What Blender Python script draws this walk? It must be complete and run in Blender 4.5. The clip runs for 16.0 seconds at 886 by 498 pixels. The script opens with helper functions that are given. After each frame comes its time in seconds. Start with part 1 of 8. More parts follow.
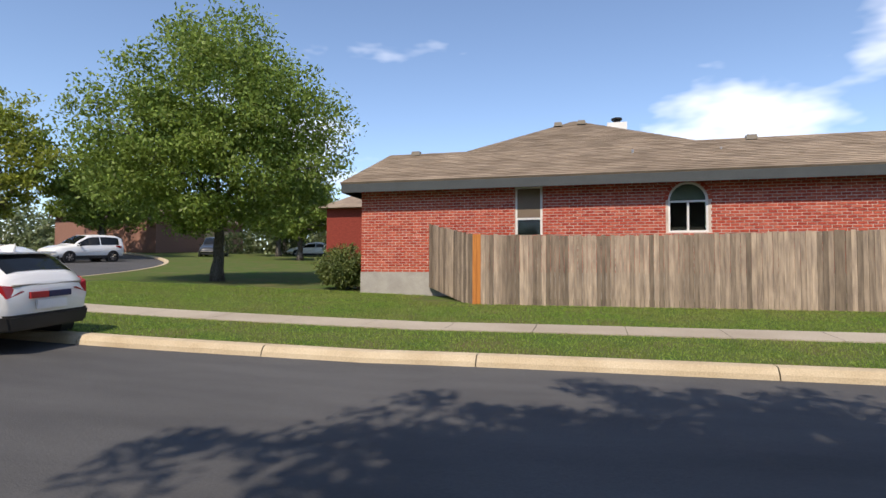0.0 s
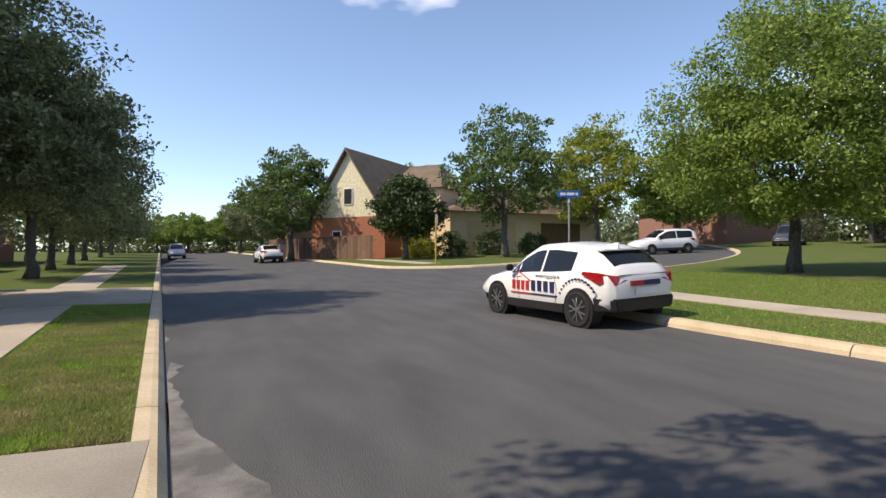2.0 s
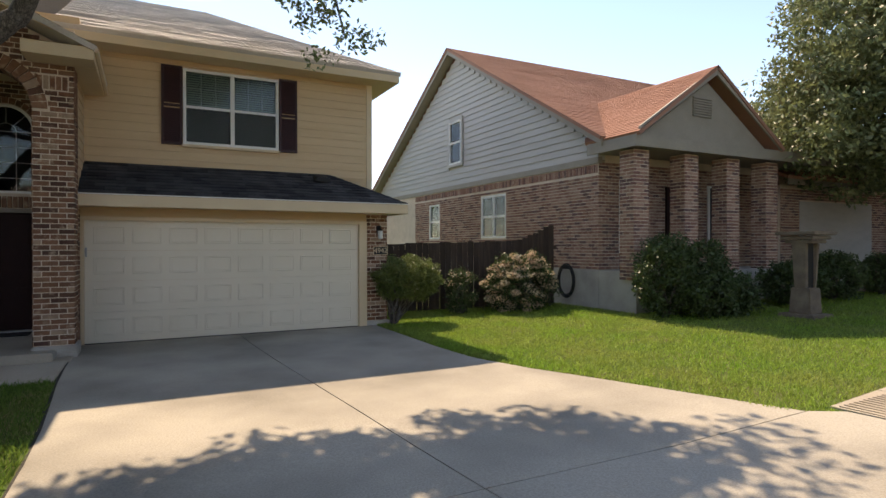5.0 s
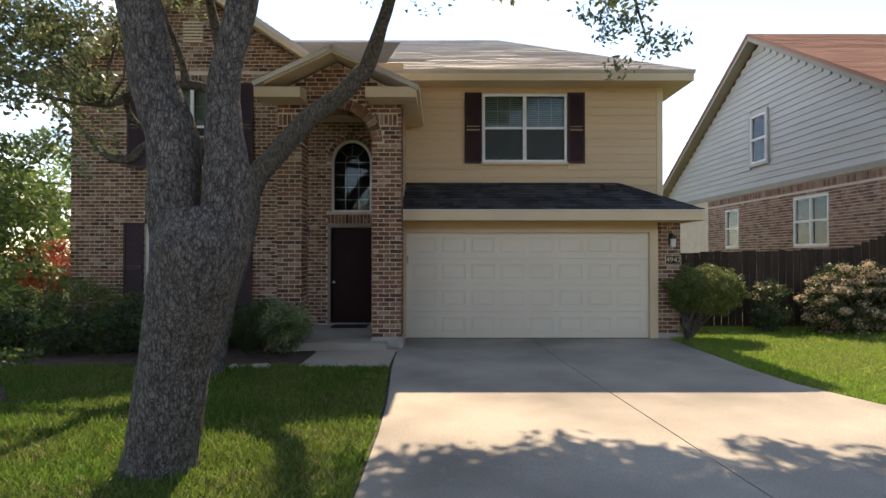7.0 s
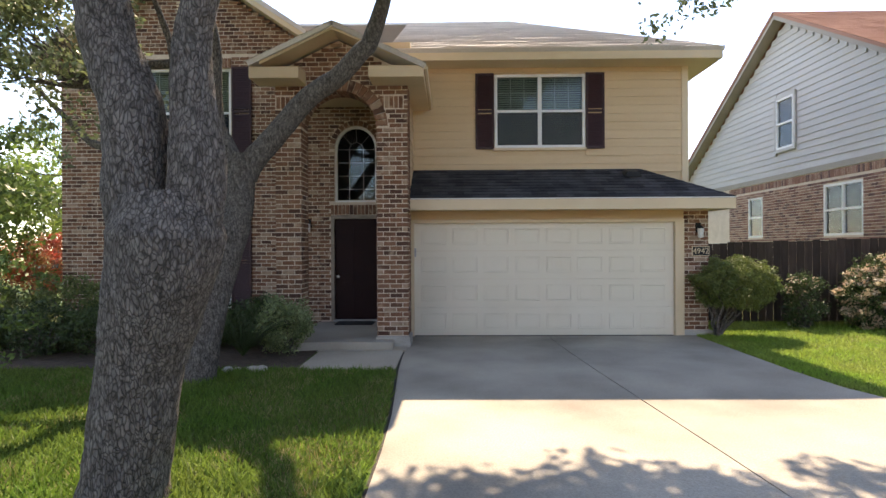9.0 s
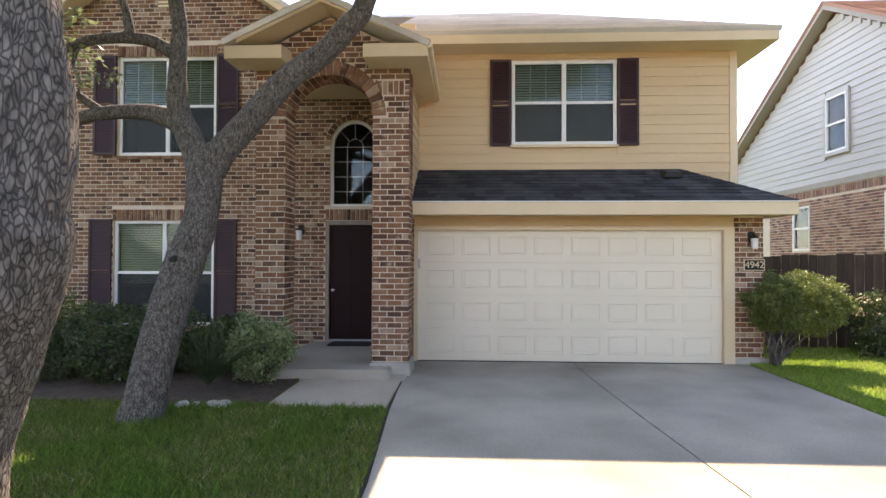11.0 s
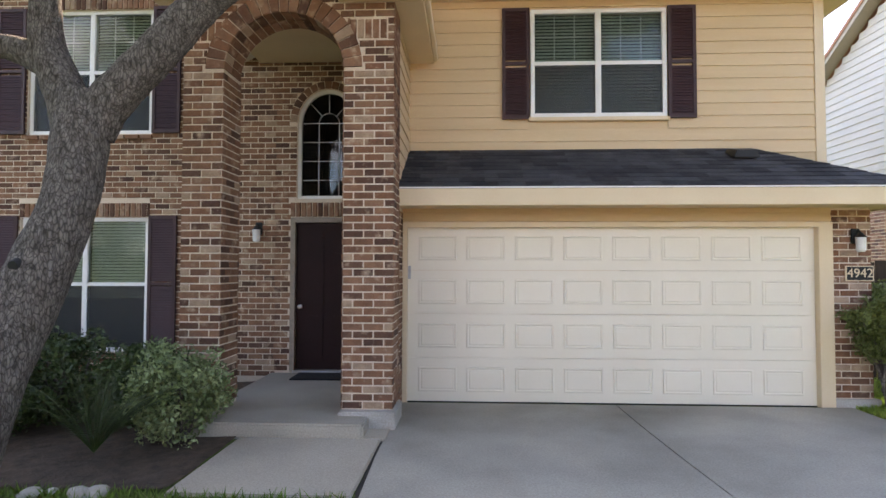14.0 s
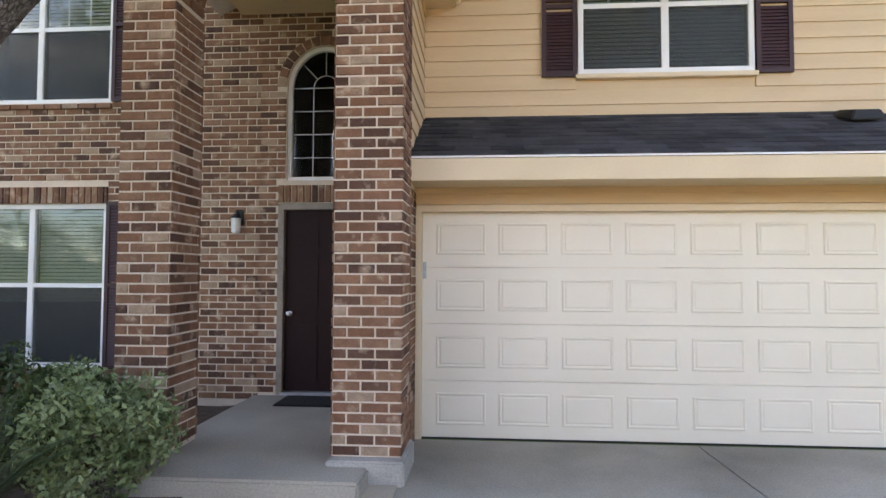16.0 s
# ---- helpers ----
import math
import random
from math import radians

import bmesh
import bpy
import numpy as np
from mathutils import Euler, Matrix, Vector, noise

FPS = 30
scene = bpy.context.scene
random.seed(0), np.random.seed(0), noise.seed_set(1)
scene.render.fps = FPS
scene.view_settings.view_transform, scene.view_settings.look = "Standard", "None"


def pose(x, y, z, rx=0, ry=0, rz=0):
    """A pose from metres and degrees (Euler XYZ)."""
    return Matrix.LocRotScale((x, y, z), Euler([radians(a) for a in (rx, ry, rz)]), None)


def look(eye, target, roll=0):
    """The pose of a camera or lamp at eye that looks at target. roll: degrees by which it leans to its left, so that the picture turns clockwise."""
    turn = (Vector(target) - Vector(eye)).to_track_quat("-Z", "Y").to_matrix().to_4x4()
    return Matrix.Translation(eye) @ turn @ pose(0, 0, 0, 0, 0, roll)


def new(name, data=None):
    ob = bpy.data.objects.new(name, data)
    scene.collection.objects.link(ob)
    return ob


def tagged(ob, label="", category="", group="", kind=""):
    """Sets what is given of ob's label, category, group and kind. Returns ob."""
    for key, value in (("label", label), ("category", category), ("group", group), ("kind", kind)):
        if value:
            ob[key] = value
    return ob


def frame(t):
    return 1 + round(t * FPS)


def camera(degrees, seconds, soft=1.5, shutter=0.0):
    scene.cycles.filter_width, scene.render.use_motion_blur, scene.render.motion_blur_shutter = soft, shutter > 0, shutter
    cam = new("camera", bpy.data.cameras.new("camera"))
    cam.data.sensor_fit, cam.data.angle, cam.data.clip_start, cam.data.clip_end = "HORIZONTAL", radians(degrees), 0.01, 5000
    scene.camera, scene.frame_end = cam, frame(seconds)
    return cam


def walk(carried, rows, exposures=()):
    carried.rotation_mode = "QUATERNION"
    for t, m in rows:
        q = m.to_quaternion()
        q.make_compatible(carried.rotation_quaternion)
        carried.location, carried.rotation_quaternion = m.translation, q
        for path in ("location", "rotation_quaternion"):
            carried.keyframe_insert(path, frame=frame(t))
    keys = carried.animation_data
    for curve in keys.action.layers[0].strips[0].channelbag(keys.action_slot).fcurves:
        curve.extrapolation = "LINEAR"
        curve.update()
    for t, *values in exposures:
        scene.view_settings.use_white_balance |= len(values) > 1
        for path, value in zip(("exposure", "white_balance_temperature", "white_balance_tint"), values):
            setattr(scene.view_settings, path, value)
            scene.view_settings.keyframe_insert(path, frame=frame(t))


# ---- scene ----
# The camera and its walk: seconds, x, y, z, pitch, roll, yaw.
cam = camera(75.4, 16.0)
PATH = [
    (0.0, 2.059, -12.28, 1.515, 2.53, -0.27, -165.53),
    (0.5, 2.023, -12.155, 1.525, 2.14, -0.52, -153.72),
    (1.0, 1.967, -12.021, 1.535, 2.08, -0.64, -140.9),
    (1.5, 1.857, -11.891, 1.542, 1.7, -0.29, -126.54),
    (2.0, 1.719, -11.788, 1.556, 1.31, -0.14, -112.59),
    (2.5, 1.585, -11.679, 1.58, 1.01, -0.55, -99.43),
    (3.0, 1.452, -11.547, 1.613, 1.32, -0.92, -86.36),
    (3.5, 1.319, -11.415, 1.648, 1.29, -0.71, -72.56),
    (4.0, 1.167, -11.333, 1.678, 0.91, -0.25, -57.51),
    (4.5, 1.05, -11.364, 1.687, 0.31, 0.2, -41.57),
    (5.0, 0.992, -11.41, 1.681, -0.31, 0.07, -27.13),
    (5.2, 0.966, -11.424, 1.68, -0.33, -0.28, -21.66),
    (7.3, 0.706, -11.472, 1.677, 0.54, 0.2, 0.36),
    (7.5, 0.691, -11.447, 1.677, 0.4, 0.32, 0.36),
    (8.0, 0.675, -11.306, 1.677, 0.06, -0.38, 0.42),
    (8.5, 0.688, -11.067, 1.674, 0.13, 0.15, 0.6),
    (8.7, 0.699, -10.946, 1.674, -0.23, 0.25, 0.68),
    (10.8, 0.852, -9.443, 1.665, 1.12, -0.35, 3.03),
    (11.0, 0.86, -9.292, 1.664, 0.98, -0.18, 2.7),
    (11.5, 0.85, -8.916, 1.665, 1.91, 0.1, 2.9),
    (12.0, 0.824, -8.539, 1.662, 2.14, -0.19, 2.44),
    (12.5, 0.797, -8.171, 1.657, 1.37, -0.22, 1.9),
    (13.0, 0.798, -7.767, 1.651, 1.16, -0.11, 3.22),
    (13.5, 0.794, -7.361, 1.641, 1.45, -0.39, 3.06),
    (14.0, 0.763, -6.972, 1.629, 1.94, -0.12, 2.63),
    (14.5, 0.726, -6.545, 1.614, 2.3, -0.25, 3.57),
    (15.0, 0.683, -6.154, 1.597, 2.09, -0.62, 3.05),
    (15.5, 0.64, -5.765, 1.578, 2.28, -0.3, 3.78),
    (16.0, 0.592, -5.377, 1.559, 2.34, -0.19, 4.09),
]
EXPOSURES = [(0, 0.50, 7050, 14), (2.0, 0.70, 7350, 14), (3.5, 0.92, 8200, 16), (5.0, 1.2, 8600, 16), (8.0, 1.65, 8200, 17), (11.0, 2.58, 8500, 20), (13.0, 2.66, 8600, 21), (14.5, 2.78, 8600, 22), (15.5, 2.80, 8500, 22), (16.0, 3.0, 8400, 22)]
walk(cam, [(t, pose(x, y, z, 90 + p, r, w)) for t, x, y, z, p, r, w in PATH], EXPOSURES)

# ---- light ----
SUN_EL, SUN_AZ = 49.5, 2.5  # degrees; azimuth clockwise from +y
world = bpy.data.worlds.new("sky")
scene.world = world
world.use_nodes = True
wn, wl = world.node_tree.nodes, world.node_tree.links
wn.clear()
w_out, w_bg, w_sky = wn.new("ShaderNodeOutputWorld"), wn.new("ShaderNodeBackground"), wn.new("ShaderNodeTexSky")
w_sky.sky_type, w_sky.sun_disc = "NISHITA", False
w_sky.sun_elevation, w_sky.sun_rotation = radians(SUN_EL), radians(SUN_AZ)
w_sky.altitude = 900.0
w_sky.air_density, w_sky.dust_density, w_sky.ozone_density = 1.0, 0.2, 3.6
w_co, w_map, w_noise, w_ramp, w_mix = (wn.new(k) for k in ("ShaderNodeTexCoord", "ShaderNodeMapping", "ShaderNodeTexNoise", "ShaderNodeValToRGB", "ShaderNodeMixRGB"))
w_map.inputs["Scale"].default_value = (1.0, 1.0, 2.6)
w_map.inputs["Location"].default_value = (0.35, 0.2, 0.1)
w_noise.inputs["Scale"].default_value, w_noise.inputs["Detail"].default_value, w_noise.inputs["Roughness"].default_value = 2.1, 5.0, 0.55
w_ramp.color_ramp.elements[0].position, w_ramp.color_ramp.elements[1].position = 0.56, 0.76
w_mix.inputs[2].default_value = (8.6, 8.9, 9.4, 1)
wl.new(w_co.outputs["Generated"], w_map.inputs["Vector"])
wl.new(w_map.outputs[0], w_noise.inputs["Vector"])
wl.new(w_noise.outputs["Fac"], w_ramp.inputs[0])
wl.new(w_ramp.outputs[0], w_mix.inputs[0])
wl.new(w_sky.outputs[0], w_mix.inputs[1])
wl.new(w_mix.outputs[0], w_bg.inputs["Color"])
wl.new(w_bg.outputs[0], w_out.inputs["Surface"])
w_bg.inputs["Strength"].default_value = 0.145
sun = new("sun", bpy.data.lights.new("sun", "SUN"))
sun.data.energy, sun.data.angle, sun.data.color = 3.2, radians(0.55), (1.0, 0.915, 0.79)
_az, _el = radians(SUN_AZ), radians(SUN_EL)
SUNWARD = Vector((math.sin(_az) * math.cos(_el), math.cos(_az) * math.cos(_el), math.sin(_el)))
sun.matrix_world = look(SUNWARD * 50, (0, 0, 0))


# ---- materials ----
def material(name, color, rough=0.8, second=None, scale=6.0, blend=(0.35, 0.7), bump=0.2, fine=60.0, metal=0.0, spec=0.4,
             island=0.0, each=0.0, stretch=(1, 1, 1), coat=0.0, through_light=0.0, grit=0.35):
    """A surface with large stains, fine grain and relief; island/each: brightness spread from piece to piece."""
    m = bpy.data.materials.new(name)
    m.use_nodes = True
    n, l = m.node_tree.nodes, m.node_tree.links
    b = n["Principled BSDF"]
    second = second or tuple(c * 0.72 for c in color)
    co, mp, big, small, ramp, mix = (n.new(k) for k in ("ShaderNodeTexCoord", "ShaderNodeMapping", "ShaderNodeTexNoise", "ShaderNodeTexNoise", "ShaderNodeValToRGB", "ShaderNodeMixRGB"))
    mp.inputs["Scale"].default_value = stretch
    l.new(co.outputs["Object"], mp.inputs["Vector"])
    big.inputs["Scale"].default_value, big.inputs["Detail"].default_value = scale, 6
    small.inputs["Scale"].default_value, small.inputs["Detail"].default_value = fine, 4
    for t in (big, small):
        l.new(mp.outputs[0], t.inputs["Vector"])
    ramp.color_ramp.elements[0].position, ramp.color_ramp.elements[1].position = blend
    l.new(big.outputs["Fac"], ramp.inputs[0])
    l.new(ramp.outputs[0], mix.inputs[0])
    mix.inputs[1].default_value, mix.inputs[2].default_value = (*color, 1), (*second, 1)
    last = mix.outputs[0]
    grain = n.new("ShaderNodeMixRGB")
    grain.blend_type = "OVERLAY"
    grain.inputs[0].default_value = grit
    l.new(last, grain.inputs[1])
    l.new(small.outputs["Fac"], grain.inputs[2])
    last = grain.outputs[0]
    for amount, kind, socket in ((island, "ShaderNodeNewGeometry", "Random Per Island"), (each, "ShaderNodeObjectInfo", "Random")):
        if amount:
            src, mr, hs = n.new(kind), n.new("ShaderNodeMapRange"), n.new("ShaderNodeHueSaturation")
            mr.inputs["To Min"].default_value, mr.inputs["To Max"].default_value = 1 - amount, 1 + amount
            l.new(src.outputs[socket], mr.inputs["Value"])
            l.new(mr.outputs[0], hs.inputs["Value"])
            l.new(last, hs.inputs["Color"])
            last = hs.outputs[0]
    l.new(last, b.inputs["Base Color"])
    b.inputs["Roughness"].default_value, b.inputs["Metallic"].default_value = rough, metal
    b.inputs["Specular IOR Level"].default_value = spec
    b.inputs["Coat Weight"].default_value = coat
    if bump:
        bp = n.new("ShaderNodeBump")
        bp.inputs["Strength"].default_value, bp.inputs["Distance"].default_value = bump, 0.01
        l.new(small.outputs["Fac"], bp.inputs["Height"])
        l.new(bp.outputs[0], b.inputs["Normal"])
    if through_light:
        tr, add = n.new("ShaderNodeBsdfTranslucent"), n.new("ShaderNodeMixShader")
        l.new(last, tr.inputs["Color"])
        add.inputs[0].default_value = through_light
        l.new(b.outputs[0], add.inputs[1])
        l.new(tr.outputs[0], add.inputs[2])
        l.new(add.outputs[0], n["Material Output"].inputs["Surface"])
    return m


def brick_material(name, palette, each, smear=None):
    """Fired clay, the colour of each brick drawn from a palette by its own random number."""
    m = material(name, palette[0], 0.9, None, 9.0, bump=0.5, fine=90.0, spec=0.2)
    n, l = m.node_tree.nodes, m.node_tree.links
    src = n.new("ShaderNodeObjectInfo" if each else "ShaderNodeNewGeometry")
    ramp = n.new("ShaderNodeValToRGB")
    ramp.color_ramp.interpolation = "CONSTANT"
    e = ramp.color_ramp.elements
    while len(e) < len(palette):
        e.new(0.5)
    for k, c in enumerate(palette):
        e[k].position, e[k].color = k / len(palette), (*c, 1)
    l.new(src.outputs["Random" if each else "Random Per Island"], ramp.inputs[0])
    mixes = [x for x in n if x.bl_idname == "ShaderNodeMixRGB" and x.blend_type == "MIX"]
    l.new(ramp.outputs[0], mixes[0].inputs[1])
    dark = n.new("ShaderNodeHueSaturation")
    dark.inputs["Value"].default_value = 0.72
    l.new(ramp.outputs[0], dark.inputs["Color"])
    l.new(dark.outputs[0], mixes[0].inputs[2])
    if smear:
        co = next(x for x in n if x.bl_idname == "ShaderNodeMapping")
        spots, edge, over = n.new("ShaderNodeTexNoise"), n.new("ShaderNodeValToRGB"), n.new("ShaderNodeMixRGB")
        spots.inputs["Scale"].default_value, spots.inputs["Detail"].default_value = 8.0, 5
        edge.color_ramp.elements[0].position, edge.color_ramp.elements[1].position = 0.56, 0.70
        over.inputs[2].default_value = (*smear, 1)
        l.new(co.outputs[0], spots.inputs["Vector"])
        l.new(spots.outputs["Fac"], edge.inputs[0])
        l.new(edge.outputs[0], over.inputs[0])
        l.new(ramp.outputs[0], over.inputs[1])
        l.new(over.outputs[0], mixes[0].inputs[1])
    return m


ASPHALT = material("asphalt", (0.094, 0.094, 0.095), 0.85, (0.062, 0.062, 0.064), 1.6, (0.3, 0.7), 0.7, 110.0, spec=0.35, stretch=(0.3, 1, 1))
CRACKED = material("worn_asphalt_edge", (0.21, 0.20, 0.19), 0.95, (0.10, 0.097, 0.094), 2.5, (0.35, 0.6), 0.8, 90.0)
CONCRETE = material("concrete", (0.45, 0.395, 0.315), 0.9, (0.33, 0.28, 0.22), 0.7, (0.3, 0.75), 0.35, 70.0, spec=0.25)
DRIVE = material("driveway_concrete", (0.41, 0.372, 0.31), 0.9, (0.21, 0.19, 0.16), 0.55, (0.38, 0.74), 0.35, 60.0, spec=0.25)
KERB = material("kerb_concrete", (0.56, 0.47, 0.33), 0.92, (0.43, 0.34, 0.22), 1.8, (0.35, 0.75), 0.4, 60.0, spec=0.2)
FOUND = material("foundation_concrete", (0.42, 0.40, 0.36), 0.92, (0.30, 0.28, 0.25), 2.0, bump=0.3, spec=0.2)
JOINT = material("joint_filler", (0.045, 0.04, 0.035), 0.95, bump=0.1)
# Lawn ground, darkened so that its colour carries the shade between blades.
GRASS = material("lawn_soil", (0.070, 0.120, 0.026), 0.95, (0.125, 0.115, 0.05), 1.1, (0.35, 0.75), 0.8, 45.0, spec=0.1)
FARLAWN = material("far_ground", (0.07, 0.10, 0.03), 0.95, (0.10, 0.10, 0.05), 0.2, bump=0.3, fine=8.0, spec=0.1)
BLADE = material("grass_blades", (0.21, 0.36, 0.05), 0.6, (0.29, 0.345, 0.085), 0.8, (0.3, 0.7), 0.0, 20.0, island=0.35, through_light=0.45, spec=0.25)
# Darker copy of BLADE: the front yard's shade is put into its colour.
SHADEBLADE = material("shaded_grass_blades", (0.10, 0.205, 0.03), 0.6, (0.15, 0.20, 0.045), 0.8, (0.3, 0.7), 0.0, 20.0, island=0.35, through_light=0.45, spec=0.25)
DRYBLADE = material("dry_grass_blades", (0.42, 0.34, 0.17), 0.8, (0.17, 0.19, 0.06), 2.0, bump=0.0, island=0.3, through_light=0.25)
MULCH = material("mulch", (0.09, 0.06, 0.04), 0.95, (0.045, 0.03, 0.02), 9.0, bump=0.9, fine=40.0)
MORTAR = material("mortar", (0.66, 0.545, 0.43), 0.95, (0.56, 0.455, 0.35), 3.0, bump=0.4)
PALE_MORTAR = material("pale_mortar", (0.66, 0.55, 0.47), 0.95, (0.45, 0.36, 0.3), 3.0, bump=0.3)
_tan = [(0.225, 0.108, 0.064), (0.27, 0.140, 0.086), (0.105, 0.054, 0.039), (0.29, 0.158, 0.10), (0.235, 0.115, 0.070), (0.16, 0.083, 0.056), (0.40, 0.275, 0.195), (0.25, 0.126, 0.078), (0.13, 0.068, 0.047), (0.28, 0.150, 0.094), (0.20, 0.10, 0.063), (0.255, 0.132, 0.083)]
_rose = [(0.30, 0.16, 0.12), (0.37, 0.22, 0.17), (0.24, 0.13, 0.11), (0.42, 0.27, 0.21), (0.33, 0.18, 0.14), (0.18, 0.11, 0.10), (0.39, 0.24, 0.18)]
_red = [(0.46, 0.085, 0.052), (0.52, 0.11, 0.066), (0.40, 0.068, 0.044), (0.48, 0.095, 0.06), (0.55, 0.14, 0.09)]
BRICK, BRICK_EACH = brick_material("tan_brown_brick", _tan, False, (0.50, 0.365, 0.265)), brick_material("tan_brown_brick_single", _tan, True, (0.50, 0.365, 0.265))
ROSE = brick_material("rose_brick", _rose, False)
REDBRICK = brick_material("red_brick", _red, False)
SIDING = material("cream_siding_paint", (0.63, 0.46, 0.28), 0.6, (0.59, 0.42, 0.25), 2.0, grit=0.1, bump=0.15, fine=40.0, stretch=(0.3, 1, 4))
TRIM = material("cream_trim_paint", (0.68, 0.54, 0.36), 0.55, (0.64, 0.5, 0.33), 2.0, grit=0.08, bump=0.05)
GREYSIDE = material("pale_grey_siding_paint", (0.47, 0.455, 0.425), 0.65, (0.42, 0.405, 0.375), 2.0, bump=0.12, stretch=(1, 0.3, 4))
GREYTRIM = material("taupe_trim_paint", (0.30, 0.265, 0.215), 0.6, (0.26, 0.23, 0.185), 2.0, bump=0.08)
GDOOR = material("garage_door_paint", (0.76, 0.69, 0.56), 0.5, (0.72, 0.65, 0.52), 1.2, bump=0.03, fine=30.0, grit=0.04)
SHUTTER = material("maroon_shutter_paint", (0.050, 0.020, 0.022), 0.6, (0.038, 0.016, 0.018), 3.0, bump=0.06)
FDOOR = material("dark_maroon_door_paint", (0.024, 0.009, 0.009), 0.55, (0.02, 0.008, 0.008), 3.0, bump=0.04, spec=0.15)
WHITE = material("white_window_vinyl", (0.76, 0.75, 0.72), 0.4, (0.7, 0.69, 0.66), 2.0, grit=0.05, bump=0.02)
BLIND = material("pale_blinds", (0.46, 0.50, 0.43), 0.6, (0.40, 0.44, 0.37), 1.0, bump=0.0)
# Near-black walls for the unseen rooms: their dimness is put into the colour.
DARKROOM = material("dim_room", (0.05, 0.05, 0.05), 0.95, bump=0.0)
SCREEN = material("insect_screen", (0.20, 0.155, 0.11), 0.9, (0.16, 0.12, 0.085), 1.5, bump=0.05)
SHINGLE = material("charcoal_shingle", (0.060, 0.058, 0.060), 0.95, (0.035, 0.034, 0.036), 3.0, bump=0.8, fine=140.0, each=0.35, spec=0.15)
SHINGLE_TAN = material("weathered_tan_shingle", (0.30, 0.24, 0.18), 0.95, (0.20, 0.155, 0.115), 1.2, (0.3, 0.7), 0.7, 60.0, island=0.22, spec=0.15)
# Main roof shingle, paled: the sun's glare is put into the colour.
SHINGLE_SUNLIT = material("sunlit_grey_shingle", (0.62, 0.57, 0.52), 0.7, (0.54, 0.495, 0.45), 1.2, bump=0.6, island=0.15, spec=0.15)
SHINGLE_RUST = material("rust_brown_shingle", (0.37, 0.195, 0.14), 0.95, (0.31, 0.162, 0.116), 0.8, bump=0.5, island=0.07, spec=0.15)
SHINGLE_BROWN = material("brown_shingle", (0.17, 0.125, 0.09), 0.95, (0.12, 0.09, 0.065), 1.0, bump=0.5, island=0.12)
EAVE_GREY = material("grey_green_eave_paint", (0.055, 0.064, 0.066), 0.6, (0.045, 0.052, 0.055), 2.0, bump=0.05)
WOOD_FENCE = material("weathered_fence_wood", (0.40, 0.315, 0.235), 0.95, (0.21, 0.165, 0.13), 3.0, (0.3, 0.7), 0.6, 50.0, each=0.42, stretch=(6, 6, 0.7), spec=0.1)
WOOD_NEW = material("orange_stained_board", (0.52, 0.20, 0.045), 0.8, (0.42, 0.15, 0.035), 3.0, bump=0.3, stretch=(6, 6, 0.7))
WOOD_DARK = material("dark_stained_fence", (0.060, 0.042, 0.032), 0.9, (0.038, 0.026, 0.02), 3.0, bump=0.5, each=0.3, stretch=(6, 6, 0.7))
WOOD_BROWN = material("brown_fence_wood", (0.17, 0.10, 0.065), 0.9, (0.11, 0.065, 0.045), 3.0, bump=0.4, each=0.25, stretch=(6, 6, 0.7))
BARK = material("oak_bark", (0.23, 0.207, 0.186), 0.97, (0.115, 0.102, 0.09), 30.0, (0.36, 0.64), 1.0, 55.0, stretch=(1, 1, 0.4), spec=0.1)
_n, _l = BARK.node_tree.nodes, BARK.node_tree.links
_v, _r, _b = _n.new("ShaderNodeTexVoronoi"), _n.new("ShaderNodeValToRGB"), _n.new("ShaderNodeBump")
_v.feature = "DISTANCE_TO_EDGE"
_v.inputs["Scale"].default_value, _v.inputs["Randomness"].default_value = 46.0, 1.0
_map = next(x for x in _n if x.bl_idname == "ShaderNodeMapping")
_wob, _add = _n.new("ShaderNodeTexNoise"), _n.new("ShaderNodeMixRGB")
_wob.inputs["Scale"].default_value = 12.0
_add.blend_type = "ADD"
_add.inputs[0].default_value = 0.06
_l.new(_map.outputs[0], _wob.inputs["Vector"])
_l.new(_map.outputs[0], _add.inputs[1])
_l.new(_wob.outputs["Color"], _add.inputs[2])
_l.new(_add.outputs[0], _v.inputs["Vector"])
_r.color_ramp.elements[0].position, _r.color_ramp.elements[1].position = 0.0, 0.16
_l.new(_v.outputs["Distance"], _r.inputs[0])
_dark = _n.new("ShaderNodeMixRGB")
_dark.blend_type = "MULTIPLY"
_dark.inputs[0].default_value = 0.62
_base = next(k for k in _l if k.to_socket.name == "Base Color").from_socket
_l.new(_base, _dark.inputs[1])
_l.new(_r.outputs[0], _dark.inputs[2])
_l.new(_dark.outputs[0], _n["Principled BSDF"].inputs["Base Color"])
_b.inputs["Strength"].default_value, _b.inputs["Distance"].default_value = 0.7, 0.014
_l.new(_r.outputs[0], _b.inputs["Height"])
_l.new(_b.outputs[0], _n["Principled BSDF"].inputs["Normal"])
LEAF_OAK = material("live_oak_leaves", (0.15, 0.185, 0.085), 0.45, (0.195, 0.23, 0.11), 0.8, bump=0.0, island=0.45, through_light=0.3, spec=0.35)
LEAF_MID = material("mid_green_leaves", (0.095, 0.15, 0.042), 0.5, (0.13, 0.19, 0.05), 0.8, bump=0.0, island=0.4, through_light=0.3, spec=0.3)
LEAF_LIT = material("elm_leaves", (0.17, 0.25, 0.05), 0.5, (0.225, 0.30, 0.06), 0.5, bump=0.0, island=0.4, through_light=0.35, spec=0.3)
LEAF_YELLOW = material("yellow_green_leaves", (0.30, 0.32, 0.045), 0.5, (0.2, 0.26, 0.045), 0.5, bump=0.0, island=0.35, through_light=0.4)
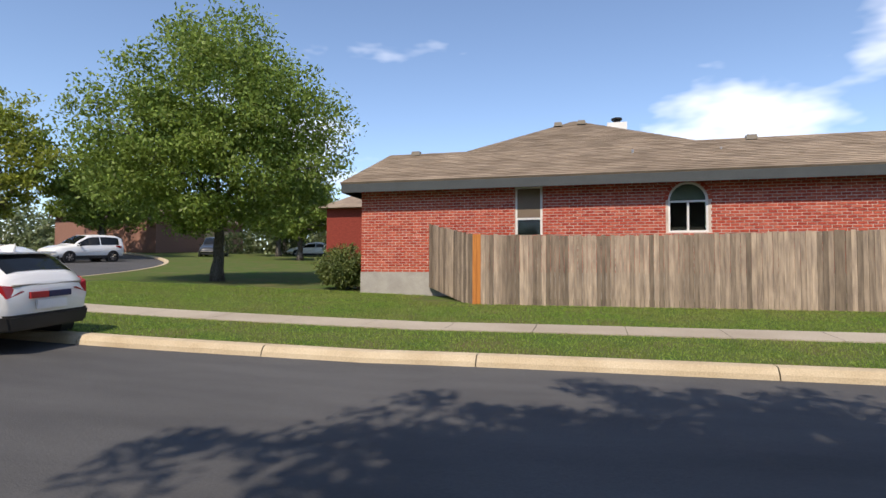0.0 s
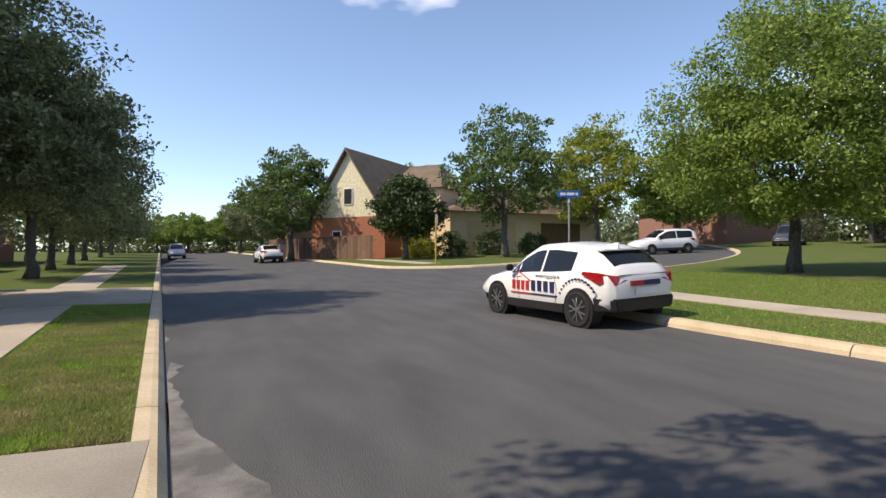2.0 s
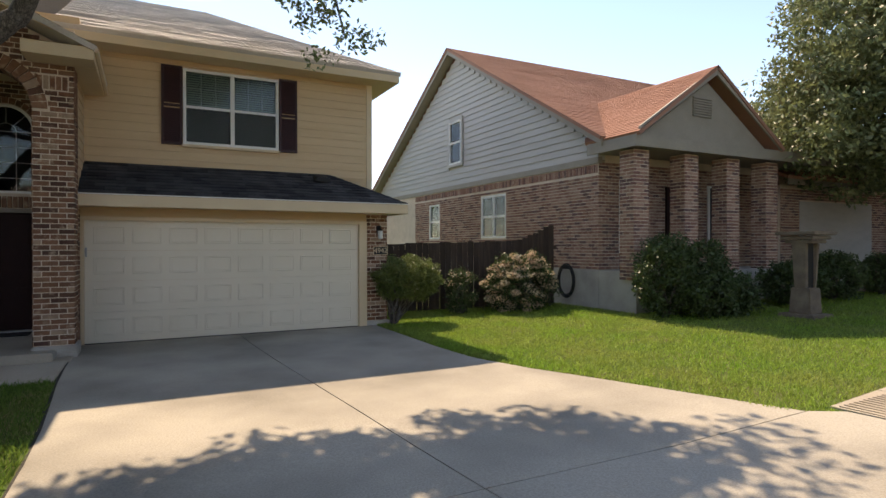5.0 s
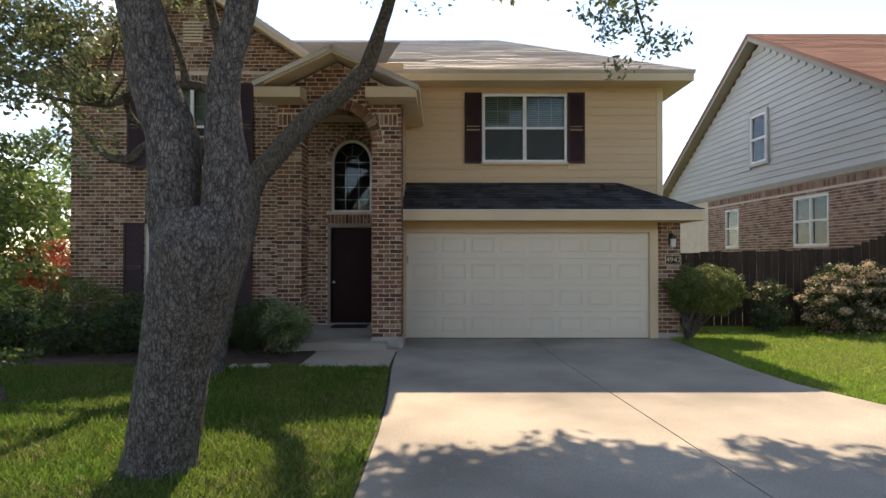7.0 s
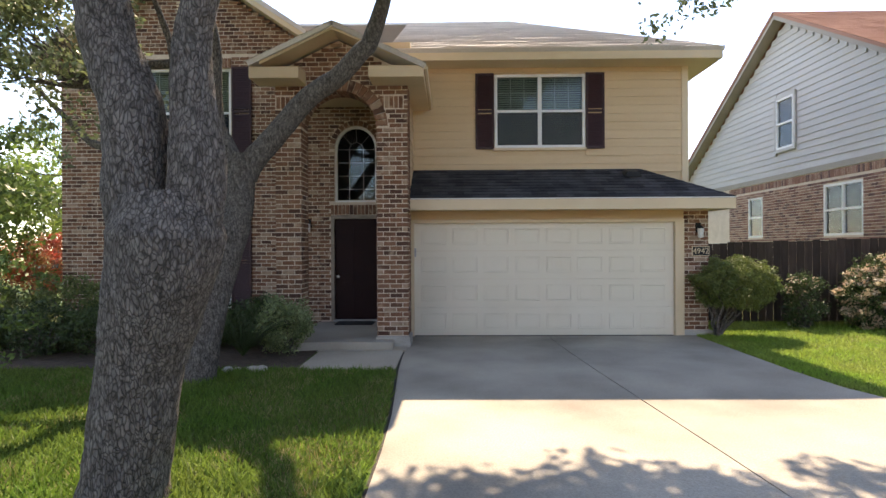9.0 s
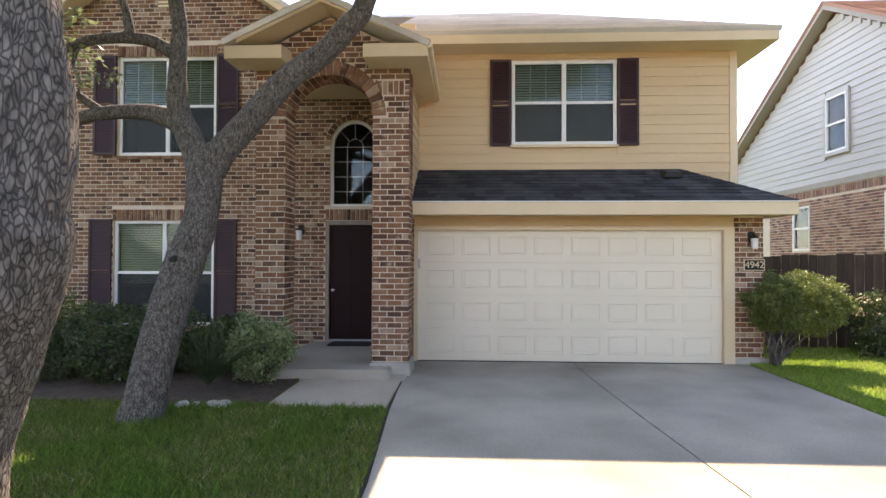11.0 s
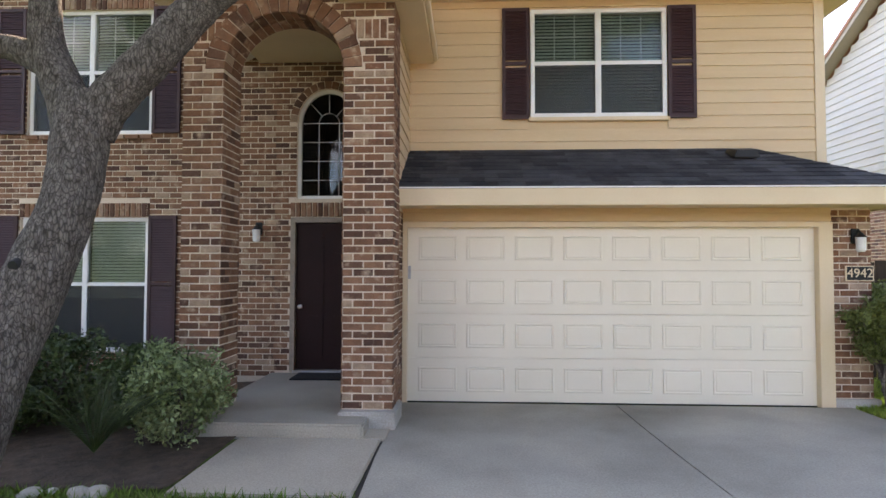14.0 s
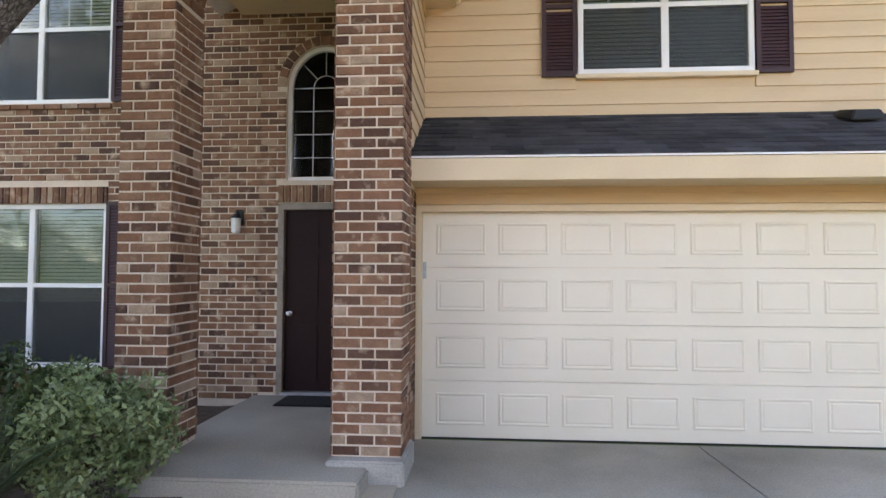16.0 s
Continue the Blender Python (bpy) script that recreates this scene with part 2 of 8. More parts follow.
LEAF_DARK = material("dark_shrub_leaves", (0.042, 0.07, 0.022), 0.45, (0.065, 0.10, 0.03), 1.5, bump=0.0, island=0.45, through_light=0.2, spec=0.4)
LEAF_BOX = material("clipped_shrub_leaves", (0.16, 0.195, 0.055), 0.5, (0.10, 0.14, 0.04), 2.0, bump=0.0, island=0.4, through_light=0.25)
LEAF_PALE = material("pale_variegated_leaves", (0.30, 0.36, 0.18), 0.5, (0.11, 0.17, 0.06), 3.0, bump=0.0, island=0.4, through_light=0.25)
LEAF_RED = material("red_new_leaves", (0.42, 0.07, 0.05), 0.5, (0.16, 0.17, 0.06), 1.5, bump=0.0, island=0.35, through_light=0.35)
PETAL = material("faded_pink_blossom", (0.66, 0.56, 0.40), 0.7, (0.62, 0.42, 0.32), 5.0, bump=0.0, island=0.3, through_light=0.3)
CARWHITE = material("white_car_paint", (0.78, 0.78, 0.77), 0.25, (0.76, 0.76, 0.75), 1.0, bump=0.0, coat=0.6, spec=0.5)
CARRED = material("dark_red_car_paint", (0.22, 0.015, 0.018), 0.25, (0.19, 0.012, 0.015), 1.0, bump=0.0, coat=0.6)
CARDARK = material("dark_grey_car_paint", (0.045, 0.048, 0.052), 0.25, None, 1.0, bump=0.0, coat=0.6)
PLASTIC = material("black_plastic", (0.022, 0.022, 0.023), 0.55, None, 3.0, bump=0.05)
RUBBER = material("tyre_rubber", (0.020, 0.020, 0.021), 0.85, None, 6.0, bump=0.2)
ALLOY = material("alloy_rim", (0.50, 0.50, 0.51), 0.3, (0.42, 0.42, 0.43), 3.0, bump=0.0, metal=0.9)
CHROME = material("brushed_metal", (0.52, 0.52, 0.52), 0.3, None, 3.0, bump=0.0, metal=1.0)
GALV = material("galvanised_steel", (0.40, 0.41, 0.42), 0.5, (0.33, 0.34, 0.35), 8.0, bump=0.05, metal=0.6)
TAIL = material("red_lamp_plastic", (0.42, 0.015, 0.02), 0.2, None, 3.0, bump=0.0, coat=0.5)
SIGNBLUE = material("blue_sign_sheet", (0.010, 0.13, 0.52), 0.4, None, 2.0, bump=0.0)
SIGNWHITE = material("white_sign_sheet", (0.75, 0.76, 0.78), 0.5, None, 2.0, bump=0.0)
LETTER_RED = material("red_vinyl_lettering", (0.50, 0.035, 0.04), 0.4, None, 3.0, bump=0.0)
LETTER_NAVY = material("navy_vinyl_lettering", (0.025, 0.035, 0.11), 0.4, None, 3.0, bump=0.0)
LETTER_GREY = material("grey_vinyl_lettering", (0.32, 0.32, 0.33), 0.4, None, 3.0, bump=0.0)
POLE_YELLOW = material("yellow_post_paint", (0.50, 0.36, 0.045), 0.6, (0.42, 0.29, 0.04), 4.0, bump=0.05)
POSTBOX = material("stone_pedestal", (0.21, 0.165, 0.12), 0.92, (0.13, 0.10, 0.075), 4.0, bump=0.5)
BLACK = material("black_paint", (0.012, 0.012, 0.012), 0.6, None, 4.0, bump=0.05)
MAT = material("black_door_mat", (0.014, 0.013, 0.014), 0.98, None, 40.0, bump=0.6)
STONE = material("pale_stones", (0.45, 0.42, 0.36), 0.9, (0.33, 0.3, 0.26), 8.0, bump=0.3)


def glass_material(name, tint, rough=0.02, mixin=0.75):
    """Window glass: partly clear, mirror-like at a glance."""
    m = bpy.data.materials.new(name)
    m.use_nodes = True
    n, l = m.node_tree.nodes, m.node_tree.links
    n.remove(n["Principled BSDF"])
    tr, gl, fr, mix = n.new("ShaderNodeBsdfTransparent"), n.new("ShaderNodeBsdfGlossy"), n.new("ShaderNodeFresnel"), n.new("ShaderNodeMixShader")
    tr.inputs[0].default_value = (*tint, 1)
    gl.inputs["Roughness"].default_value = rough
    gl.inputs["Color"].default_value = (0.95, 0.97, 1.0, 1)
    fr.inputs["IOR"].default_value = mixin
    l.new(fr.outputs[0], mix.inputs[0])
    l.new(tr.outputs[0], mix.inputs[1])
    l.new(gl.outputs[0], mix.inputs[2])
    l.new(mix.outputs[0], n["Material Output"].inputs["Surface"])
    return m


GLASS = glass_material("window_glass", (0.72, 0.76, 0.74), 0.03, 1.33)
BUGMESH = bpy.data.materials.new("grey_insect_mesh")
BUGMESH.use_nodes = True
_n, _l = BUGMESH.node_tree.nodes, BUGMESH.node_tree.links
_t, _m = _n.new("ShaderNodeBsdfTransparent"), _n.new("ShaderNodeMixShader")
_n["Principled BSDF"].inputs["Base Color"].default_value = (0.06, 0.063, 0.06, 1)
_n["Principled BSDF"].inputs["Roughness"].default_value = 0.9
_m.inputs[0].default_value = 0.4
_l.new(_t.outputs[0], _m.inputs[1])
_l.new(_n["Principled BSDF"].outputs[0], _m.inputs[2])
_l.new(_m.outputs[0], _n["Material Output"].inputs["Surface"])
CARGLASS = material("tinted_car_glass", (0.012, 0.014, 0.015), 0.05, None, 2.0, bump=0.0, spec=0.35)


# ---- building helpers ----
class Buf:
    """Gathers faces for one mesh."""

    def __init__(self):
        self.v, self.f = [], []

    def face(self, *pts):
        k = len(self.v)
        self.v += [tuple(p) for p in pts]
        self.f.append(tuple(range(k, k + len(pts))))
        return self

    def hull(self, low, high):
        """Two rings of corners joined into a closed solid."""
        k, n = len(self.v), len(low)
        self.v += [tuple(p) for p in low] + [tuple(p) for p in high]
        self.f.append(tuple(range(k + n - 1, k - 1, -1)))
        self.f.append(tuple(range(k + n, k + 2 * n)))
        for i in range(n):
            j = (i + 1) % n
            self.f.append((k + i, k + j, k + n + j, k + n + i))
        return self

    def box(self, x0, x1, y0, y1, z0, z1):
        return self.hull([(x0, y0, z0), (x1, y0, z0), (x1, y1, z0), (x0, y1, z0)], [(x0, y0, z1), (x1, y0, z1), (x1, y1, z1), (x0, y1, z1)])

    def prism(self, pts, axis, a, b):
        """A flat outline pushed along an axis (0, 1 or 2) from a to b."""
        def put(p, c):
            q = list(p)
            q.insert(axis, c)
            return q
        return self.hull([put(p, a) for p in pts], [put(p, b) for p in pts])

    def tube(self, path, radii, n=8):
        """A round rod through points, its radius given at each."""
        k = len(self.v)
        pts = [Vector(p) for p in path]
        side = None
        for i, p in enumerate(pts):
            d = (pts[min(i + 1, len(pts) - 1)] - pts[max(i - 1, 0)]).normalized()
            if side is None:
                side = d.orthogonal().normalized()
            side = (side - d * side.dot(d)).normalized()
            up = d.cross(side)
            for j in range(n):
                a = 2 * math.pi * j / n
                self.v.append(tuple(p + (side * math.cos(a) + up * math.sin(a)) * radii[i]))
        for i in range(len(pts) - 1):
            for j in range(n):
                a, b = k + i * n + j, k + i * n + (j + 1) % n
                self.f.append((a, b, b + n, a + n))
        self.f.append(tuple(range(k + n - 1, k - 1, -1)))
        self.f.append(tuple(range(k + n * (len(pts) - 1), k + n * len(pts))))
        return self

    def mesh(self, name):
        me = bpy.data.meshes.new(name)
        me.from_pydata(self.v, [], self.f)
        me.validate()
        return me


def part(name, buf, mat, parent=None, label="", bevel=0.0, smooth=False):
    """ONE mesh object from a Buf (or mesh), under a thing or a part."""
    me = buf.mesh(name) if isinstance(buf, Buf) else buf
    if bevel:
        bm = bmesh.new()
        bm.from_mesh(me)
        bmesh.ops.remove_doubles(bm, verts=bm.verts, dist=1e-5)
        bmesh.ops.recalc_face_normals(bm, faces=bm.faces)
        bmesh.ops.bevel(bm, geom=bm.edges[:], offset=bevel, segments=2, affect="EDGES", clamp_overlap=True)
        bm.to_mesh(me)
        bm.free()
    if name.endswith("wall"):
        bm = bmesh.new()
        bm.from_mesh(me)
        bmesh.ops.remove_doubles(bm, verts=bm.verts, dist=1e-5)
        bm.to_mesh(me)
        bm.free()
    if not me.materials:
        me.materials.append(mat)
    if smooth:
        me.polygons.foreach_set("use_smooth", [True] * len(me.polygons))
    ob = new(name, me)
    if parent is not None:
        ob.parent = parent
    if label:
        tagged(ob, label)
    return ob


def thing(name, label, category, group="", kind="", m=None):
    ob = new(name)
    ob.empty_display_size = 0.2
    if m is not None:
        ob.matrix_basis = m
    return tagged(ob, label, category, group, kind)


def smooth01(a, b, v):
    t = min(1.0, max(0.0, (v - a) / (b - a)))
    return t * t * (3 - 2 * t)


# ---- the lie of the land ----
def height(x, y):
    b = 0.05 * smooth01(-5, -11, y) + 0.028 * min(110, max(0, x - 5))
    d = -11.3 - y
    if d > 0:
        b += 0.035 * min(d, 9) + 0.05 * min(max(0, d - 9), 45)
    return b


def kerb_near(x):
    return -11.42 + 0.065 * max(0, x - 4.5) + 0.02 * min(0, x - 4.5)


def kerb_far(x):
    y = -19.8 + 0.3 * smooth01(3, 9.5, x) - 0.25 * smooth01(10, 16, x)
    if x > 15.5:
        y -= 4 - math.sqrt(max(0, 16 - (min(x, 19.5) - 15.5) ** 2))
    return y


def kerb_far_east(x):
    y = -21.3 + 0.065 * (x - 33)
    if x < 34:
        y -= 5 - math.sqrt(max(0, 25 - (34 - max(x, 29)) ** 2))
    return y


def bend(y):
    return 0.0225 * max(0, -23.7 - y) ** 2


def road_z(x, y):
    return height(x, y) - 0.12 * (1 - min(1, max(0, (-11.4 - y) / 8.4)))


def far_z(x, y):
    return height(x, y) + 0.12


def sheet(us, vs, place):
    b = Buf()
    b.v = [place(u, v) for u in us for v in vs]
    n = len(vs)
    b.f = [(i * n + j, (i + 1) * n + j, (i + 1) * n + j + 1, i * n + j + 1) for i in range(len(us) - 1) for j in range(n - 1)]
    return b


def steps(*spans):
    out = []
    for a, b, n in spans:
        out += [a + (b - a) * i / n for i in range(n)]
    return out + [spans[-1][1]]


XS = steps((-70, -10, 30), (-10, 40, 100), (40, 140, 50))
tagged(part("road", sheet(XS, steps((-85, -26, 30), (-26, -9, 34), (-9, 6, 6)), lambda x, y: (x, y, road_z(x, y) - (1.0 if y > kerb_near(x) + 0.15 else 0.0))), ASPHALT), "dark grey asphalt street with worn patches", "road", kind="structure")
tagged(part("ground", sheet(XS, steps((0, 2, 4), (2, 14, 24), (14, 80, 30)), lambda x, v: (x, kerb_near(x) - 0.05 + v, height(x, kerb_near(x) + v) + 0.0)), GRASS), "mown green lawn along the house fronts", "lawn", kind="structure")


def far_west(x, v):
    y = kerb_far(x) - v
    return (x + smooth01(3, 19.5, x) * bend(y), y)


def far_east(x, v):
    y = kerb_far_east(x) - v
    return (x + smooth01(60, 29, x) * bend(y), y)


WX = steps((-70, 0, 30), (0, 15, 30), (15, 19.5, 18))
EX = steps((29, 34, 20), (34, 60, 26), (60, 140, 30))
FV = steps((0, 10, 20), (10, 62, 40))
for nm, xs, fn in (("ground_far_west", WX, far_west), ("ground_far_east", EX, far_east)):
    tagged(part(nm, sheet(xs, FV, lambda x, v, fn=fn: (*fn(x, v), far_z(*fn(x, v)))), GRASS), "mown lawn beyond the far kerb", "lawn", kind="structure")
tagged(part("ground_horizon", sheet(steps((-2500, 2500, 20)), steps((-2500, 2500, 20)), lambda x, y: (x, y, -1.2)), FARLAWN), "distant flat green land", "ground", kind="structure")


def kerb_run(name, line, lane_out, zf, x_list, label):
    """A kerb with a rounded top, in stones between joints. line: back edge; lane_out: unit step towards the road."""
    pts = [line(x) for x in x_list]
    holder = thing(name, label, "kerb", kind="structure")
    cut = [0]
    for i in range(1, len(pts)):
        if (Vector(pts[i]) - Vector(pts[cut[-1]])).length > 3.0:
            cut.append(i)
    for a, b in zip(cut, cut[1:]):
        prof = [(0.0, -0.3), (0.0, 0.012), (0.13, 0.012), (0.19, 0.0), (0.25, -0.07), (0.30, -0.3)]
        buf, k = Buf(), 0
        rows = []
        for i in range(a, b + 1):
            p = Vector(pts[i])
            d = (Vector(pts[min(i + 1, len(pts) - 1)]) - Vector(pts[max(i - 1, 0)])).normalized()
            nrm = Vector((d.y, -d.x)) * lane_out
            if i == a:
                p = p + d * 0.008
            if i == b:
                p = p - d * 0.008
            rows.append([(p.x + nrm.x * o, p.y + nrm.y * o, zf(p.x, p.y) + h) for o, h in prof])
        for r0, r1 in zip(rows, rows[1:]):
            for j in range(len(prof) - 1):
                buf.face(r0[j], r0[j + 1], r1[j + 1], r1[j])
        buf.face(*rows[0]).face(*reversed(rows[-1]))
        part("kerb_stone", buf, KERB, holder)
    return holder


kerb_run("kerb_near_side", lambda x: (x, kerb_near(x)), 1, height, steps((-40, 0, 40), (0, 30, 60), (30, 130, 100)), "cream concrete kerb between lawn and street")
kerb_run("kerb_far_side", lambda x: far_west(x, 0) if x < 19.5 else far_west(19.5, (x - 19.5)), -1, far_z, steps((-40, 0, 40), (0, 15, 30), (15, 19.5, 24), (19.5, 55, 50)), "cream concrete kerb round the street corner")
kerb_run("kerb_corner", lambda x: far_east(x, 0) if x > 29 else far_east(29, 29 - x), -1, far_z, steps((0, 29, 40), (29, 34, 16), (34, 120, 80)), "cream concrete kerb of the next street corner")


# ---- paving ----
def strip(name, edge_a, edge_b, xs, zf, mat, lift, label, category="pavement"):
    """Slabs between two edges over the listed stations, each with thickness."""
    holder = thing(name, label, category, kind="structure")
    for x0, x1 in zip(xs, xs[1:]):
        b = Buf()
        n = 3
        ring = []
        us = [x0 + 0.006 + (x1 - x0 - 0.012) * i / n for i in range(n + 1)]
        top = [[(*e(u), zf(*e(u)) + lift) for e in (edge_a, edge_b)] for u in us]
        for r0, r1 in zip(top, top[1:]):
            b.face(r0[0], r0[1], r1[1], r1[0])
        low = lambda p: (p[0], p[1], p[2] - 0.12)
        outline = [r[0] for r in top] + [r[1] for r in reversed(top)]
        for p, q in zip(outline, outline[1:] + outline[:1]):
            b.face(p, q, low(q), low(p))
        part("slab", b, mat, holder)
    return holder


walk_r = lambda x: (x, kerb_near(x) + 1.72 + 0.005 * max(0, x - 6))
walk_l = lambda x: (x, kerb_near(x) + 3.12 + 0.005 * max(0, x - 6))
strip("sidewalk", walk_r, walk_l, [6.94, 7.95] + [9.0 + 1.5 * i for i in range(9)] + [22.5 + 3 * i for i in range(10)], height, CONCRETE, 0.02, "pale concrete sidewalk slabs with brushed joints")
fw_a, fw_b = lambda x: far_west(x, 2.0), lambda x: far_west(x, 2.95)
strip("far_sidewalk", fw_a, fw_b, [-30 + 1.5 * i for i in range(30)], far_z, CONCRETE, 0.02, "narrow concrete sidewalk across the lawn")
strip("corner_sidewalk", lambda x: far_east(x, 2.2), lambda x: far_east(x, 3.3), [33 + 2 * i for i in range(12)], far_z, CONCRETE, 0.02, "concrete sidewalk at the next corner")

# The driveway: eight slabs, flared towards the street.
drive = thing("driveway", "stained concrete driveway with dark expansion joints", "driveway", kind="structure")


def drive_left(y):
    return -0.05 + 0.06 * smooth01(-2, -6, y) * 3 - 0.9 * smooth01(-8.3, -11.4, y)


def drive_right(y):
    return 5.22 + 1.2 * smooth01(-3.4, -8.05, y) + 0.51 * smooth01(-7.9, -8.35, y)


def drive_mid(y):
    return 2.50 + 0.49 * smooth01(0.5, -9, y) if y > -8.05 else 3.0 + 0.1 * (-8.05 - y)


def drive_slab(e0, e1, y0, y1, n=8):
    b = Buf()
    ys = [y0 + 0.007 + (y1 - y0 - 0.014) * i / n for i in range(n + 1)]
    def across(y, k):
        x = e0(y) + 0.007 + (e1(y) - e0(y) - 0.014) * k / 6
        return (x, y, height(x, y) + 0.014)
    rows = [[across(y, k) for k in range(7)] for y in ys]
    for r0, r1 in zip(rows, rows[1:]):
        for k in range(6):
            b.face(r0[k], r0[k + 1], r1[k + 1], r1[k])
    outline = [r[0] for r in rows] + rows[-1][1:-1] + [r[-1] for r in reversed(rows)] + rows[0][-2:0:-1]
    for p, q in zip(outline, outline[1:] + outline[:1]):
        b.face(p, q, (*q[:2], q[2] - 0.12), (*p[:2], p[2] - 0.12))
    part("slab", b, DRIVE, drive)


for y0, y1 in ((-8.1, -0.02), (-9.72, -8.1), (-11.4, -9.72)):
    drive_slab(drive_left, drive_mid, y0, y1)
    drive_slab(drive_mid, drive_right, y0, y1)
b = Buf()
for y in [-0.02 - 0.4 * i for i in range(29)]:
    for e in (drive_left, drive_mid, drive_right):
        b.box(e(y) - 0.02, e(y) + 0.02, max(y - 0.4, -11.38), y, -0.1, height(e(y), y) + 0.003)
part("joint", b, JOINT, drive, "dark joint filler")
b = Buf()
for i in range(11):
    b.box(6.98 + 0.085 * i, 6.992 + 0.085 * i, -9.52, -8.2, height(7, -9), height(7 + 0.085 * i, -9) + 0.0235)
part("ramp_ribs", b, CONCRETE, drive, "grooved ramp ribs")


# ---- walls of brick ----
def brick_faces(buf_or_list, org, u, width, z0, z1, nrm, holes=(), size=(0.200, 0.065), gap=0.0145, proud=0.010, soldier=False):
    """Bricks over a rectangle: org is its lower left corner seen from outside, u the way along it."""
    L, Hh = size if not soldier else (size[1], size[0])
    rows = int((z1 - z0 + gap + 0.006) / (Hh + gap))
    out = []
    for r in range(rows):
        z = z0 + r * (Hh + gap)
        s = -((L + gap) / 2 if r % 2 and not soldier else 0.0)
        while s < width - 0.02:
            a, c = max(0.0, s), min(width, s + L)
            s += L + gap
            spans = [(a, c)]
            for h0, h1, hz0, hz1, arch in holes:
                top = hz1
                nxt = []
                for a1, c1 in spans:
                    zz0, zz1 = hz0, hz1
                    l0, l1 = h0, h1
                    if arch and z + Hh / 2 > arch:
                        rad = (h1 - h0) / 2
                        dz = z + Hh / 2 - arch
                        if dz >= hz1 - arch:
                            nxt.append((a1, c1))
                            continue
                        k = math.sqrt(max(0, 1 - (dz / (hz1 - arch)) ** 2)) * rad
                        l0, l1 = (h0 + h1) / 2 - k, (h0 + h1) / 2 + k
                    if z + Hh <= zz0 + 0.01 or z >= zz1 - 0.01 or c1 <= l0 or a1 >= l1:
                        nxt.append((a1, c1))
                    else:
                        if l0 - a1 > 0.025:
                            nxt.append((a1, l0))
                        if c1 - l1 > 0.025:
                            nxt.append((l1, c1))
                spans = nxt
            for a1, c1 in spans:
                if c1 - a1 > 0.025:
                    out.append((a1, c1, z, z + Hh))
    solids = []
    for a, c, za, zb in out:
        d = proud + random.uniform(-0.003, 0.003)
        e = 0.004
        base = [Vector(org) + Vector(u) * s for s in (a, c)]
        n = Vector(nrm)
        lo = [(p + n * 0.0) for p in base]
        v = [(lo[0].x, lo[0].y, za), (lo[1].x, lo[1].y, za), (lo[1].x, lo[1].y, zb), (lo[0].x, lo[0].y, zb)]
        q0, q1 = base[0] + Vector(u) * e + n * d, base[1] - Vector(u) * e + n * d
        w = [(q0.x, q0.y, za + e), (q1.x, q1.y, za + e), (q1.x, q1.y, zb - e), (q0.x, q0.y, zb - e)]
        solids.append((v, w))
    return solids


def lay_bricks(parent, solids, mat, mat_each, singles=0, name="brick", pick=None):
    """The first so many bricks as pieces of their own, the rest joined."""
    if pick:
        solids = sorted(solids, key=pick)
    for v, w in solids[:singles]:
        k = Buf()
        k.v = v + w
        k.f = [(4, 5, 6, 7), (0, 1, 5, 4), (1, 2, 6, 5), (2, 3, 7, 6), (3, 0, 4, 7)]
        part(name, k, mat_each, parent)
    rest = solids[singles:]
    if rest:
        k = Buf()
        for v, w in rest:
            o = len(k.v)
            k.v += v + w
            k.f += [(o + 4, o + 5, o + 6, o + 7), (o, o + 1, o + 5, o + 4), (o + 1, o + 2, o + 6, o + 5), (o + 2, o + 3, o + 7, o + 6), (o + 3, o, o + 4, o + 7)]
        ob = part("brickwork", k, mat, parent)
        tagged(ob, kind="stuff")


def wall_with_holes(buf, x0, x1, y0, y1, z0, z1, holes):
    """A wall slab along x with rectangular openings (x0, x1, z0, z1), which must not overlap in x."""
    xs_ = sorted({x0, x1, *(h[0] for h in holes), *(h[1] for h in holes)})
    zs_ = sorted({z0, z1, *(min(max(h[2], z0), z1) for h in holes), *(min(max(h[3], z0), z1) for h in holes)})
    for a, c in zip(xs_, xs_[1:]):
        for p, q in zip(zs_, zs_[1:]):
            if not any(h[0] < (a + c) / 2 < h[1] and h[2] < (p + q) / 2 < h[3] for h in holes):
                buf.box(a, c, y0, y1, p, q)
    return buf


def siding(parent, x0, x1, y, z0, z1, mat, holes=(), face=-1, lap=0.165, name="board"):
    """Lapped boards on a wall that faces -y (face=-1); each board leans out at its foot."""
    z = z0
    while z < z1 - 0.01:
        zt = min(z + lap, z1)
        spans = [(x0, x1)]
        for a, c, za, zb in holes:
            if z < zb - 0.005 and zt > za + 0.005:
                spans = [q for s0, s1 in spans for q in ((s0, min(s1, a)), (max(s0, c), s1)) if q[1] - q[0] > 0.02]
        for s0, s1 in spans:
            part(name, Buf().prism([(y + face * 0.022, z), (y + face * 0.022, z + 0.006), (y + face * 0.006, zt), (y, zt), (y, z)], 0, s0, s1), mat, parent)
        z = zt


